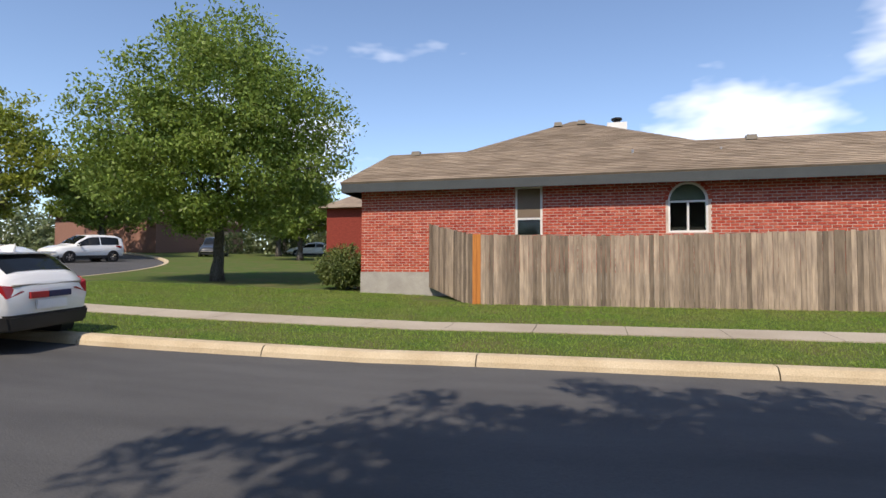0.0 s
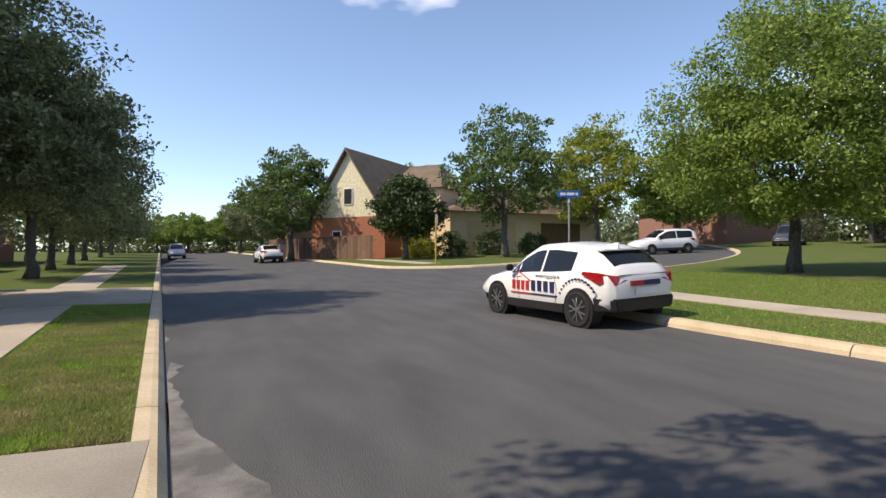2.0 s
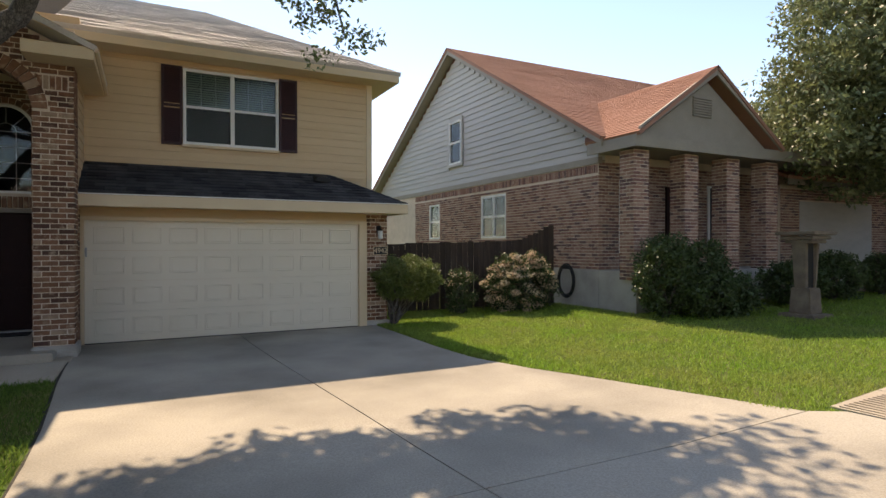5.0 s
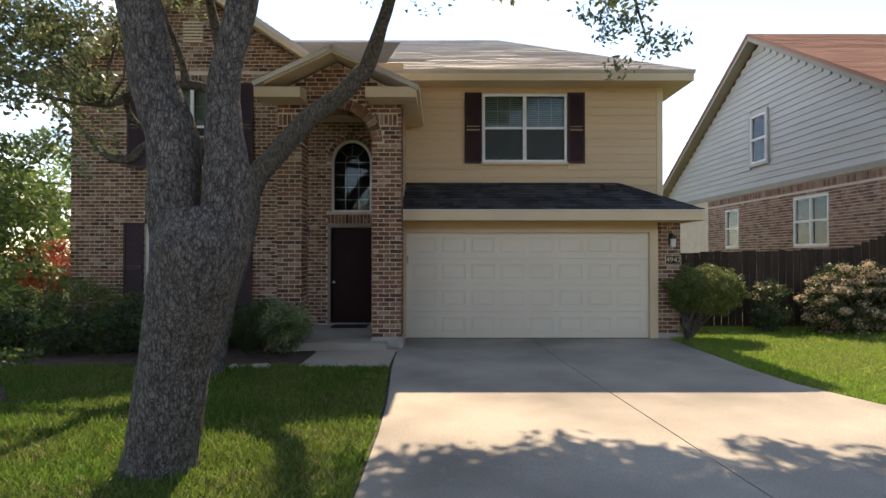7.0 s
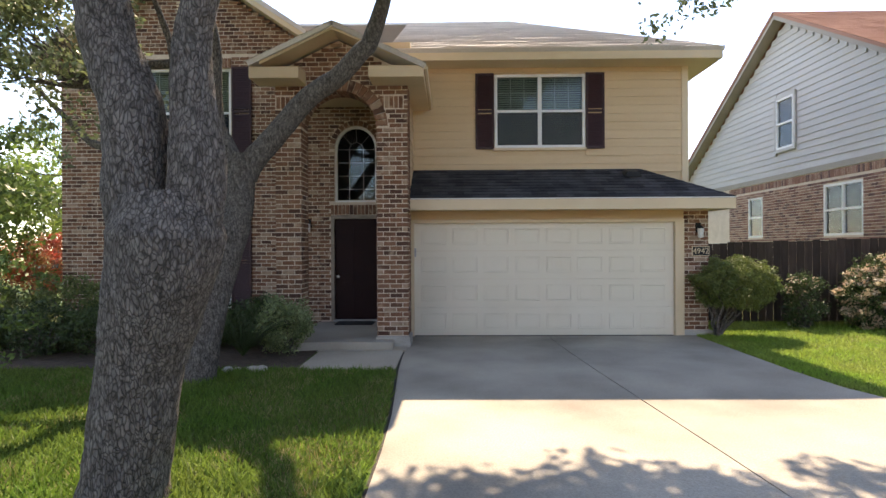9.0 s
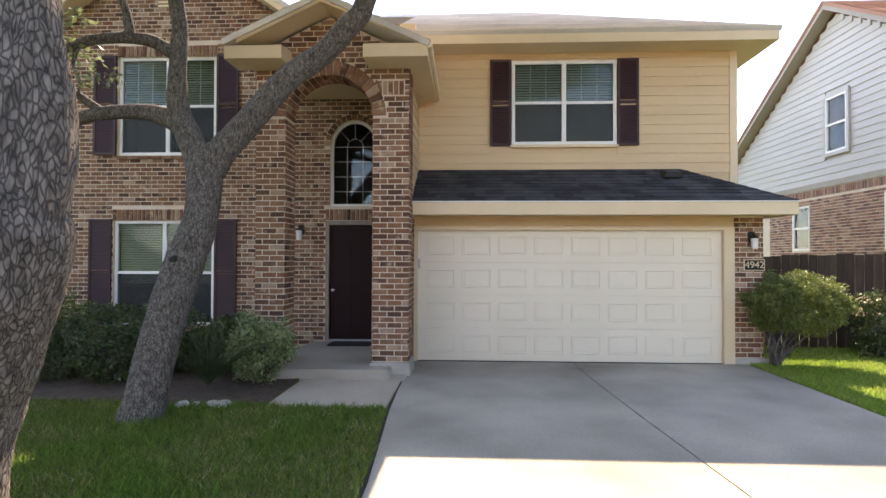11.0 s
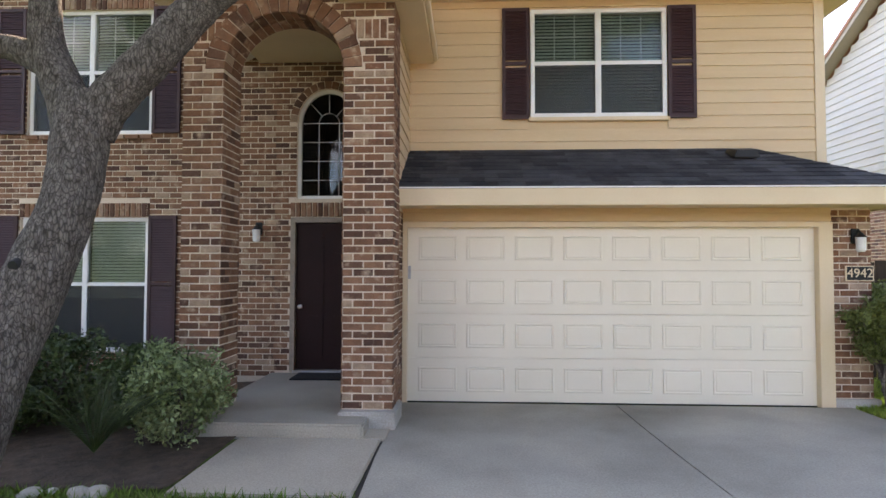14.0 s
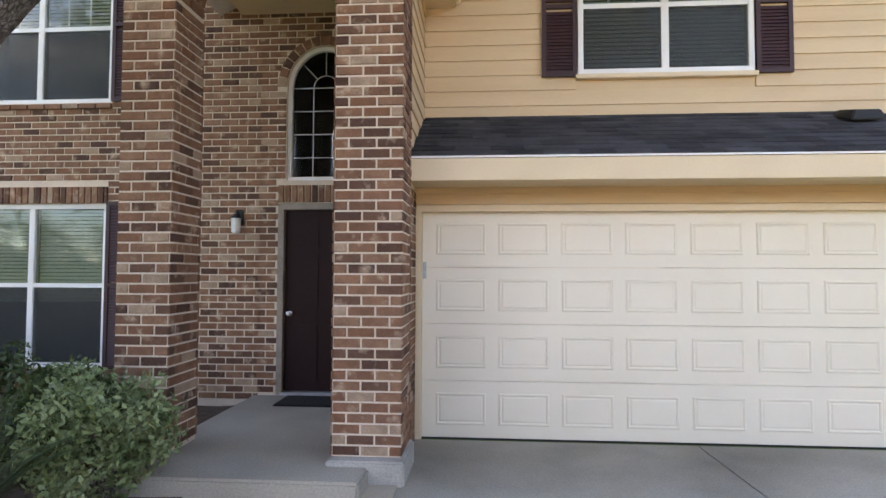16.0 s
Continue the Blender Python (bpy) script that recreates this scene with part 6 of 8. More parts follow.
# Trees of the far corner.
for k, (x, y, zt, s, mt, lab) in enumerate(((36.8, -31.0, 12.4, 4.6, LEAF_MID, "broad green oak on the corner lawn"), (38.4, -40.0, 13.2, 3.9, LEAF_YELLOW, "yellow-green tree behind the side street"),
                                            (52.0, -18.6, 11.2, 4.6, LEAF_MID, "dark green oak beside the street"), (41.0, -25.2, 7.8, 2.6, LEAF_DARK, "small dark tree by the corner house"),
                                            (36.2, -46.0, 10.8, 3.6, LEAF_LIT, "green tree beyond the parked car"), (29.0, -58.0, 10.5, 4.0, LEAF_LIT, "green tree at the end of the side street"),
                                            (22.8, -50.5, 9.4, 3.2, LEAF_LIT, "green tree across the lawn"), (64.0, -19.5, 10.5, 4.2, LEAF_OAK, "oak beside the street"), (78.0, -18.5, 10.5, 4.6, LEAF_OAK, "oak beside the street"),
                                            (42.0, -52.0, 11.0, 4.5, LEAF_LIT, "tall green tree behind the side street"), (97.0, -17.0, 11.0, 5.0, LEAF_LIT, "far green tree along the street"), (46.5, -42.0, 10.0, 3.6, LEAF_OAK, "green tree beside the pale house"),
                                            (33.0, -66.0, 11.0, 4.6, LEAF_OAK, "distant green tree beyond the side street"), (20.0, -66.0, 10.0, 4.4, LEAF_LIT, "distant green tree beyond the side street"), (118.0, -9.0, 10.5, 6.0, LEAF_LIT, "far tree at the street's end"), (128.0, -16.0, 10.5, 6.0, LEAF_OAK, "far tree at the street's end"), (130.0, -3.0, 11.0, 6.0, LEAF_LIT, "far tree at the street's end"), (110.0, -24.0, 11.0, 5.5, LEAF_OAK, "far tree beside the street"), (60.0, -34.0, 12.0, 6.0, LEAF_LIT, "tall tree behind the corner house"), (56.0, -48.0, 12.0, 6.0, LEAF_OAK, "tall tree behind the pale house"), (46.0, -60.0, 11.5, 6.0, LEAF_LIT, "tall tree behind the side street"), (112.0, 3.0, 10.0, 6.0, LEAF_OAK, "far tree at the street's end"), (12.0, -64.0, 9.5, 4.0, LEAF_LIT, "distant green tree beyond the side street"))):
    z = far_z(x, y)
    hgt = zt - z
    tree(lab, (x, y, z), (x, y, z + hgt * 0.3), 0.16 + 0.02 * s, [(x, y, z + hgt * 0.55, s, s, hgt * 0.3), (x, y, z + hgt * 0.78, s * 0.68, s * 0.68, hgt * 0.22)], 240, 55, 0.24 + 0.0012 * x, mt, 40 + k, 0.75, 6)

# The two oaks in the front yard: a heavy leaning trunk that forks, and a slimmer one by the wall.
rng = np.random.default_rng(5)
oak = thing("oak_tree", "old forked live oak with deeply cracked grey bark", "tree")


def bark_tube(path, radii, n=20, sub=6, seed=1, rough=0.022):
    """A trunk through the points, smoothed, with ridged bark."""
    pts = [Vector(p) for p in path]
    dense, rr = [], []
    for i in range(len(pts) - 1):
        p0, p1, p2, p3 = pts[max(i - 1, 0)], pts[i], pts[i + 1], pts[min(i + 2, len(pts) - 1)]
        for k in range(sub):
            t = k / sub
            dense.append(0.5 * ((2 * p1) + (p2 - p0) * t + (2 * p0 - 5 * p1 + 4 * p2 - p3) * t * t + (3 * p1 - p0 - 3 * p2 + p3) * t ** 3))
            rr.append(radii[i] + (radii[i + 1] - radii[i]) * t)
    dense.append(pts[-1])
    rr.append(radii[-1])
    b = Buf().tube(dense, rr, n)
    v = []
    for i, p in enumerate(b.v):
        c = dense[i // n]
        q = Vector(p)
        d = q - c
        f = noise.noise(Vector((q.x * 9, q.y * 9, q.z * 3.5)) + Vector((seed, 0, 0))) + 0.6 * noise.noise(Vector((q.x * 22, q.y * 22, q.z * 8)))
        v.append(tuple(q + d.normalized() * f * rough))
    b.v = v
    return b


part("trunk", bark_tube([(-1.50, -6.96, -0.15), (-1.45, -6.98, 0.15), (-1.32, -7.03, 0.92), (-1.16, -7.1, 1.46), (-1.10, -7.12, 1.77), (-1.12, -7.12, 2.02)], [0.36, 0.27, 0.265, 0.32, 0.35, 0.25], 64, 22, 1, 0.014), BARK, oak, smooth=True)
part("limb", bark_tube([(-1.27, -7.1, 1.6), (-1.31, -7.1, 2.0), (-1.31, -7.1, 2.3), (-1.34, -7.1, 2.62), (-1.48, -7.1, 3.0), (-1.54, -7.12, 3.4), (-1.85, -7.3, 4.9), (-2.4, -7.6, 6.6)], [0.17, 0.195, 0.19, 0.187, 0.172, 0.16, 0.13, 0.07], 44, 14, 2, 0.012), BARK, oak, smooth=True)
part("limb", bark_tube([(-0.97, -7.1, 1.6), (-0.92, -7.1, 2.0), (-0.905, -7.1, 2.25), (-0.935, -7.1, 2.62), (-0.94, -7.1, 3.0), (-0.84, -7.12, 3.4), (-0.45, -7.15, 4.9), (0.3, -7.0, 6.6)], [0.17, 0.185, 0.175, 0.142, 0.122, 0.115, 0.1, 0.06], 40, 14, 3, 0.012), BARK, oak, smooth=True)
cs = clump_centres([(-0.2, -7.2, 8.1, 5.0, 4.6, 1.8), (-5.0, -7.6, 7.8, 4.6, 4.4, 1.8), (1.2, -7.6, 8.9, 4.2, 3.6, 1.3)], 2100, rng, 0.1)
cs = np.concatenate([cs, clump_centres([(2.9, -2.1, 6.9, 3.0, 1.6, 0.7)], 170, rng, 0.1)])
lb = Buf()
for q in cs[rng.choice(len(cs), 22, replace=False)]:
    lp, lr = limb((-1.9, -7.5, 4.9) if q[0] < -1.5 else (-0.3, -7.2, 4.9), q, 0.09, 0.015, rng, 6, 0.4)
    lb.tube(lp, lr, 7)
part("branch", lb, BARK, oak, smooth=True)
part("crown", leaf_cloud(cs, rng.uniform(0.5, 1.1, len(cs)) * 0.62, 92, 0.175, 71), LEAF_OAK, oak)
hang = np.array([(1.85 + 0.15 * i + rng.normal() * 0.1, -6.5 + 0.08 * i + rng.normal() * 0.15, 4.35 - 0.11 * i + rng.normal() * 0.1) for i in range(8)] + [(2.45, -5.9, 3.5), (2.8, -5.9, 3.7), (2.3, -6.1, 3.75), (2.05, -6.2, 3.9), (2.6, -6.0, 4.0), (1.9, -6.2, 4.2)])
part("crown", leaf_cloud(hang, 0.2, 60, 0.06, 72), LEAF_OAK, oak)
lp, lr = limb((0.4, -6.3, 6.4), (2.7, -6.0, 3.7), 0.05, 0.008, rng, 6, 0.3)
part("branch", Buf().tube(lp, lr, 6), BARK, oak, smooth=True)

oak2 = thing("oak_tree", "slim leaning live oak with a knot hole, beside the porch", "tree")
part("trunk", bark_tube([(-2.56, -3.5, -0.15), (-2.53, -3.45, 0.12), (-2.50, -3.2, 0.8), (-2.42, -2.92, 1.5), (-2.28, -2.76, 2.12), (-2.29, -2.64, 2.6), (-2.31, -2.57, 3.0)], [0.29, 0.215, 0.205, 0.222, 0.188, 0.205, 0.17], 48, 18, 5, 0.010), BARK, oak2, smooth=True)
part("knot_hole", Buf().tube([(-2.42, -3.115, 1.64), (-2.42, -3.07, 1.65)], [0.036, 0.05], 12), BLACK, oak2)
part("limb", bark_tube([(-2.24, -2.58, 2.7), (-2.12, -2.55, 2.95), (-1.80, -2.5, 3.33), (-1.38, -2.42, 3.85), (-0.93, -2.42, 4.17), (-0.58, -2.5, 4.5), (-0.38, -2.55, 4.78), (0.3, -3.4, 6.3)], [0.17, 0.17, 0.162, 0.15, 0.138, 0.13, 0.12, 0.05], 28, 10, 6, 0.009), BARK, oak2, smooth=True)
part("limb", bark_tube([(-2.38, -2.58, 2.7), (-2.50, -2.54, 3.05), (-2.68, -2.5, 3.42), (-2.71, -2.5, 3.8), (-2.70, -2.5, 4.2), (-2.72, -2.52, 4.75), (-2.9, -3.1, 6.3)], [0.15, 0.155, 0.135, 0.11, 0.10, 0.09, 0.04], 24, 10, 7, 0.008), BARK, oak2, smooth=True)
part("limb", bark_tube([(-2.58, -2.52, 3.22), (-2.9, -2.5, 3.40), (-3.2, -2.5, 3.45), (-3.66, -2.5, 3.43), (-3.96, -2.5, 3.35), (-4.16, -2.5, 3.18), (-4.46, -2.5, 3.2), (-4.75, -2.5, 3.45), (-5.3, -2.7, 4.1)], [0.12, 0.11, 0.095, 0.085, 0.075, 0.07, 0.06, 0.045, 0.02], 16, 8, 8, 0.006), BARK, oak2, smooth=True)
part("limb", bark_tube([(-2.72, -2.52, 4.12), (-2.95, -2.56, 4.27), (-3.24, -2.6, 4.32), (-3.66, -2.7, 4.26), (-3.98, -2.8, 4.1), (-4.3, -2.9, 3.93), (-4.95, -3.1, 3.95)], [0.08, 0.078, 0.07, 0.062, 0.055, 0.045, 0.02], 12, 8, 9, 0.005), BARK, oak2, smooth=True)
part("limb", bark_tube([(-3.22, -2.6, 4.30), (-3.27, -2.6, 4.5), (-3.33, -2.62, 4.75), (-3.6, -2.9, 5.7)], [0.06, 0.06, 0.052, 0.02], 10, 6, 10, 0.005), BARK, oak2, smooth=True)
part("limb", bark_tube([(-3.62, -2.5, 3.44), (-3.85, -2.55, 3.6), (-4.06, -2.6, 3.78), (-4.12, -2.7, 4.05), (-3.98, -2.8, 4.45), (-4.2, -3.0, 5.0)], [0.055, 0.05, 0.046, 0.04, 0.032, 0.012], 10, 6, 11, 0.004), BARK, oak2, smooth=True)
part("limb", bark_tube([(-3.78, -2.74, 4.2), (-3.82, -2.78, 3.95), (-3.72, -2.8, 3.7), (-3.8, -2.8, 3.5)], [0.025, 0.022, 0.018, 0.006], 8, 6, 12, 0.002), BARK, oak2, smooth=True)
cs2 = clump_centres([(-3.6, -3.8, 6.5, 3.2, 3.0, 1.2), (-0.2, -3.6, 6.6, 2.6, 2.4, 1.0), (-6.4, -3.8, 6.0, 2.6, 2.6, 1.2)], 260, rng, 0.1)
part("crown", leaf_cloud(cs2, 0.5, 70, 0.075, 73), LEAF_OAK, oak2)
spray = np.array([(-4.8 + rng.normal() * 0.55, -3.6 + rng.normal() * 0.5, 4.45 + rng.normal() * 0.5) for i in range(130)])
part("crown", leaf_cloud(spray, 0.28, 60, 0.085, 74), LEAF_OAK, oak2)
lb = Buf()
for q in spray[:26]:
    lp, lr = limb((-4.3, -2.9, 3.93), q, 0.02, 0.005, rng, 5, 0.3)
    lb.tube(lp, lr, 5)
part("branch", lb, BARK, oak2)
# A sapling at the edge of the yard.
sap = thing("sapling", "thin sapling with sunlit leaves at the yard's edge", "tree")
part("trunk", bark_tube([(-4.15, -5.0, -0.1), (-4.35, -5.0, 0.4), (-4.7, -5.0, 1.2), (-4.8, -5.1, 2.4), (-4.9, -5.1, 3.2)], [0.045, 0.04, 0.035, 0.025, 0.01], 8, 5, 4, 0.003), BARK, sap, smooth=True)
sc = np.array([(-4.45 + rng.normal() * 0.33, -5.1 + rng.normal() * 0.4, rng.uniform(0.5, 3.0)) for i in range(60)])
part("crown", leaf_cloud(sc, 0.22, 60, 0.08, 75), LEAF_MID, sap)
# Trees behind the houses.
for k, (x, y, zt, s) in enumerate(((8.6, 17.0, 7.2, 2.0), (-12, 9, 6.0, 3.0), (-15, 2, 5.0, 3.0), (-11.5, -1, 4.2, 2.2), (-18, 16, 9.0, 4.5), (-10.6, 2.2, 4.2, 1.9), (-14.5, -5.0, 5.0, 2.8))):
    tree("green tree behind the house", (x, y, 0.0), (x, y, zt * 0.35), 0.15, [(x, y, zt * 0.6, s, s, zt * 0.32)], 130, 55, 0.16, LEAF_LIT if k < 3 else LEAF_MID, 80 + k, 0.6, 5)


# ---- shrubs ----
def shrub(label, blobs, clumps, per, leaf, mat, seed, clump_r=0.14, stem=None, name="shrub", extra=None):
    rng_ = np.random.default_rng(seed)
    s = thing(name, label, "shrub")
    cs_ = clump_centres(blobs, clumps, rng_, 0.55)
    part("foliage", leaf_cloud(cs_, clump_r, per, leaf, seed, 0.9), mat, s)
    st = Buf()
    root = stem or (blobs[0][0], blobs[0][1], 0)
    for q in cs_[:14]:
        lp, lr = limb((root[0] + rng_.normal() * 0.04, root[1] + rng_.normal() * 0.04, root[2] - 0.02), q, 0.022, 0.006, rng_, 5, 0.3)
        st.tube(lp, lr, 6)
    part("stem", st, BARK, s)
    if extra:
        part("blossom", leaf_cloud(cs_[rng_.choice(len(cs_), extra[1])], clump_r * 0.8, extra[2], extra[3], seed + 1), extra[0], s)
    return s


shrub("rounded clipped shrub at the garage corner", [(5.9, -0.15, 0.98, 0.74, 0.62, 0.46)], 900, 40, 0.042, LEAF_BOX, 101, 0.085, (5.6, -0.15, 0))
shrub("flowering shrub with faded pink blossom beside the fence", [(9.0, 0.15, 0.72, 0.95, 0.7, 0.72), (9.0, 0.15, 1.15, 0.55, 0.5, 0.42)], 260, 40, 0.065, LEAF_DARK, 102, 0.16, extra=(PETAL, 230, 60, 0.055))
shrub("small flowering shrub by the dark fence", [(7.55, 0.5, 0.6, 0.35, 0.35, 0.6)], 80, 36, 0.06, LEAF_DARK, 103, 0.14, extra=(PETAL, 30, 14, 0.045))
for k, (x, y, rx, rz, mt, lab) in enumerate(((-6.2, -0.4, 0.95, 0.62, LEAF_BOX, "clipped evergreen shrub under the window"), (-4.7, -0.6, 0.9, 0.5, LEAF_DARK, "dark green shrub under the window"), (-3.6, -0.9, 0.7, 0.45, LEAF_DARK, "dark green shrub by the porch pier"), (-7.3, -1.3, 0.7, 0.7, LEAF_BOX, "clipped shrub at the house corner"))):
    shrub(lab, [(x, y, rz * 0.9, rx, 0.7, rz)], 220, 40, 0.055, mt, 110 + k, 0.13)
shrub("variegated shrub with pale leaves beside the porch", [(-1.95, -1.7, 0.46, 0.40, 0.42, 0.44)], 170, 42, 0.05, LEAF_PALE, 120, 0.12)
shrub("leafy shrub beside the porch", [(-2.3, -1.5, 0.5, 0.42, 0.36, 0.38)], 110, 40, 0.055, LEAF_DARK, 121, 0.12)
shrub("square clipped hedge at the red house corner", [(9.5, -28.6, 1.75, 0.75, 0.7, 0.62), (9.5, -28.6, 1.5, 0.75, 0.7, 0.5)], 300, 30, 0.08, LEAF_BOX, 122, 0.16, (9.5, -28.6, 1.2))
for k, (x, y, z, rx, ry, rz) in enumerate(((10.75, -2.75, 1.05, 0.7, 0.55, 0.85), (11.7, -2.75, 1.1, 0.8, 0.55, 0.68), (11.7, -3.35, 0.62, 1.0, 0.5, 0.48), (14.6, -3.1, 0.8, 0.8, 0.6, 0.5), (16.4, -3.0, 0.9, 0.9, 0.7, 0.6))):
    shrub("dark clipped shrub along the neighbour's porch", [(x, y, z, rx, ry, rz)], 220, 36, 0.08, LEAF_DARK, 130 + k, 0.15, (x, y, 0.25))
for k, (x, y) in enumerate(((18.2, -3.2), (19.0, -3.4), (19.8, -3.0))):
    shrub("small ball-shaped shrub by the driveway", [(x, y, 0.95, 0.42, 0.42, 0.5)], 150, 30, 0.07, LEAF_DARK, 140 + k, 0.12, (x, y, 0.4))
for k, (x, y, s) in enumerate(((44.5, -27.5, 1.2), (43.0, -29.5, 1.4), (41.6, -32.5, 1.3), (39.6, -35, 1.1), (30, -62, 1.5), (24, -60, 1.5), (36, -62, 1.6))):
    z = far_z(x, y)
    shrub("dark rounded shrub in front of the far houses", [(x, y, z + s * 0.6, s, s, s * 0.8)], 110, 30, 0.16, LEAF_DARK if k != 0 else LEAF_YELLOW, 150 + k, 0.28, (x, y, z))

shrub("red-leaved shrub beyond the house corner", [(-9.9, 4.0, 1.35, 0.95, 0.9, 0.7)], 200, 40, 0.08, LEAF_RED, 182, 0.2)
# Low dark planting that fills the bed.
for k, (x, y, r) in enumerate(((-2.75, -1.0, 0.42), (-3.9, -1.75, 0.5), (-4.9, -1.7, 0.5), (-5.8, -1.75, 0.55), (-6.7, -2.0, 0.5))):
    shrub("low dark evergreen shrub in the mulch bed", [(x, y, r * 0.75, r * 1.15, r, r * 0.8)], 150, 36, 0.05, LEAF_DARK, 170 + k, 0.12)
shrub("sunlit leafy shrub beyond the house corner", [(-9.6, -0.6, 0.8, 1.1, 0.9, 0.95)], 200, 40, 0.09, LEAF_LIT, 180, 0.2)
shrub("sunlit leafy shrub beyond the house corner", [(-12.4, -2.6, 1.0, 1.6, 1.2, 1.1)], 260, 40, 0.11, LEAF_LIT, 181, 0.24)
# A sago-like fan of fronds under the leaning oak.
fern = thing("palm_fern", "dark green feathery fern by the oak", "fern")
rngf = np.random.default_rng(9)
for k in range(26):
    a, lean = rngf.uniform(0, 2 * math.pi), rngf.uniform(0.35, 1.0)
    pts = [(-2.45 + math.cos(a) * 0.8 * lean * t, -2.15 + math.sin(a) * 0.65 * lean * t, 0.05 + 0.95 * t - 0.45 * lean * t * t) for t in (0, 0.25, 0.5, 0.75, 1.0)]
    fr = Buf().tube(pts, [0.007, 0.006, 0.005, 0.004, 0.002], 5)
    for i in range(30):
        t = 0.2 + 0.8 * i / 30
        j = min(3, int(t * 4))
        u = t * 4 - j
        p = Vector(pts[j]).lerp(Vector(pts[j + 1]), u)
        sd = Vector((-math.sin(a), math.cos(a), 0.15))
        for sg in (-1, 1):
            e = p + sd * sg * 0.16 * (1.15 - t) + Vector((math.cos(a), math.sin(a), 0)) * 0.05
            fr.face(p, p + Vector((math.cos(a), math.sin(a), 0)) * 0.012, e)
    part("frond", fr, LEAF_DARK, fern)
bed = tagged(part("flower_bed", sheet(steps((-7.6, -1.45, 30)), steps((-2.85, 1.1, 18)), lambda x, y: (x, y, 0.015 + 0.02 * noise.noise(Vector((x * 3, y * 3, 0))))), MULCH), "dark mulch bed along the house wall", "flower bed", kind="structure")
for k in range(5):
    x, y, s = rngf.uniform(-2.35, -1.75), -2.98 + rngf.uniform(-0.05, 0.08), rngf.uniform(0.04, 0.09)
    b = bmesh.new()
    bmesh.ops.create_icosphere(b, subdivisions=2, radius=s)
    for v in b.verts:
        v.co *= 1 + 0.3 * noise.noise(v.co * 14 + Vector((k, 0, 0)))
        v.co.z *= 0.55
        v.co += Vector((x, y, 0.03))
    me = bpy.data.meshes.new("stone")
    b.to_mesh(me)
    b.free()
    tagged(part("stone", me, STONE, smooth=True), "pale rounded stone edging the bed", "stone", "edging stones")


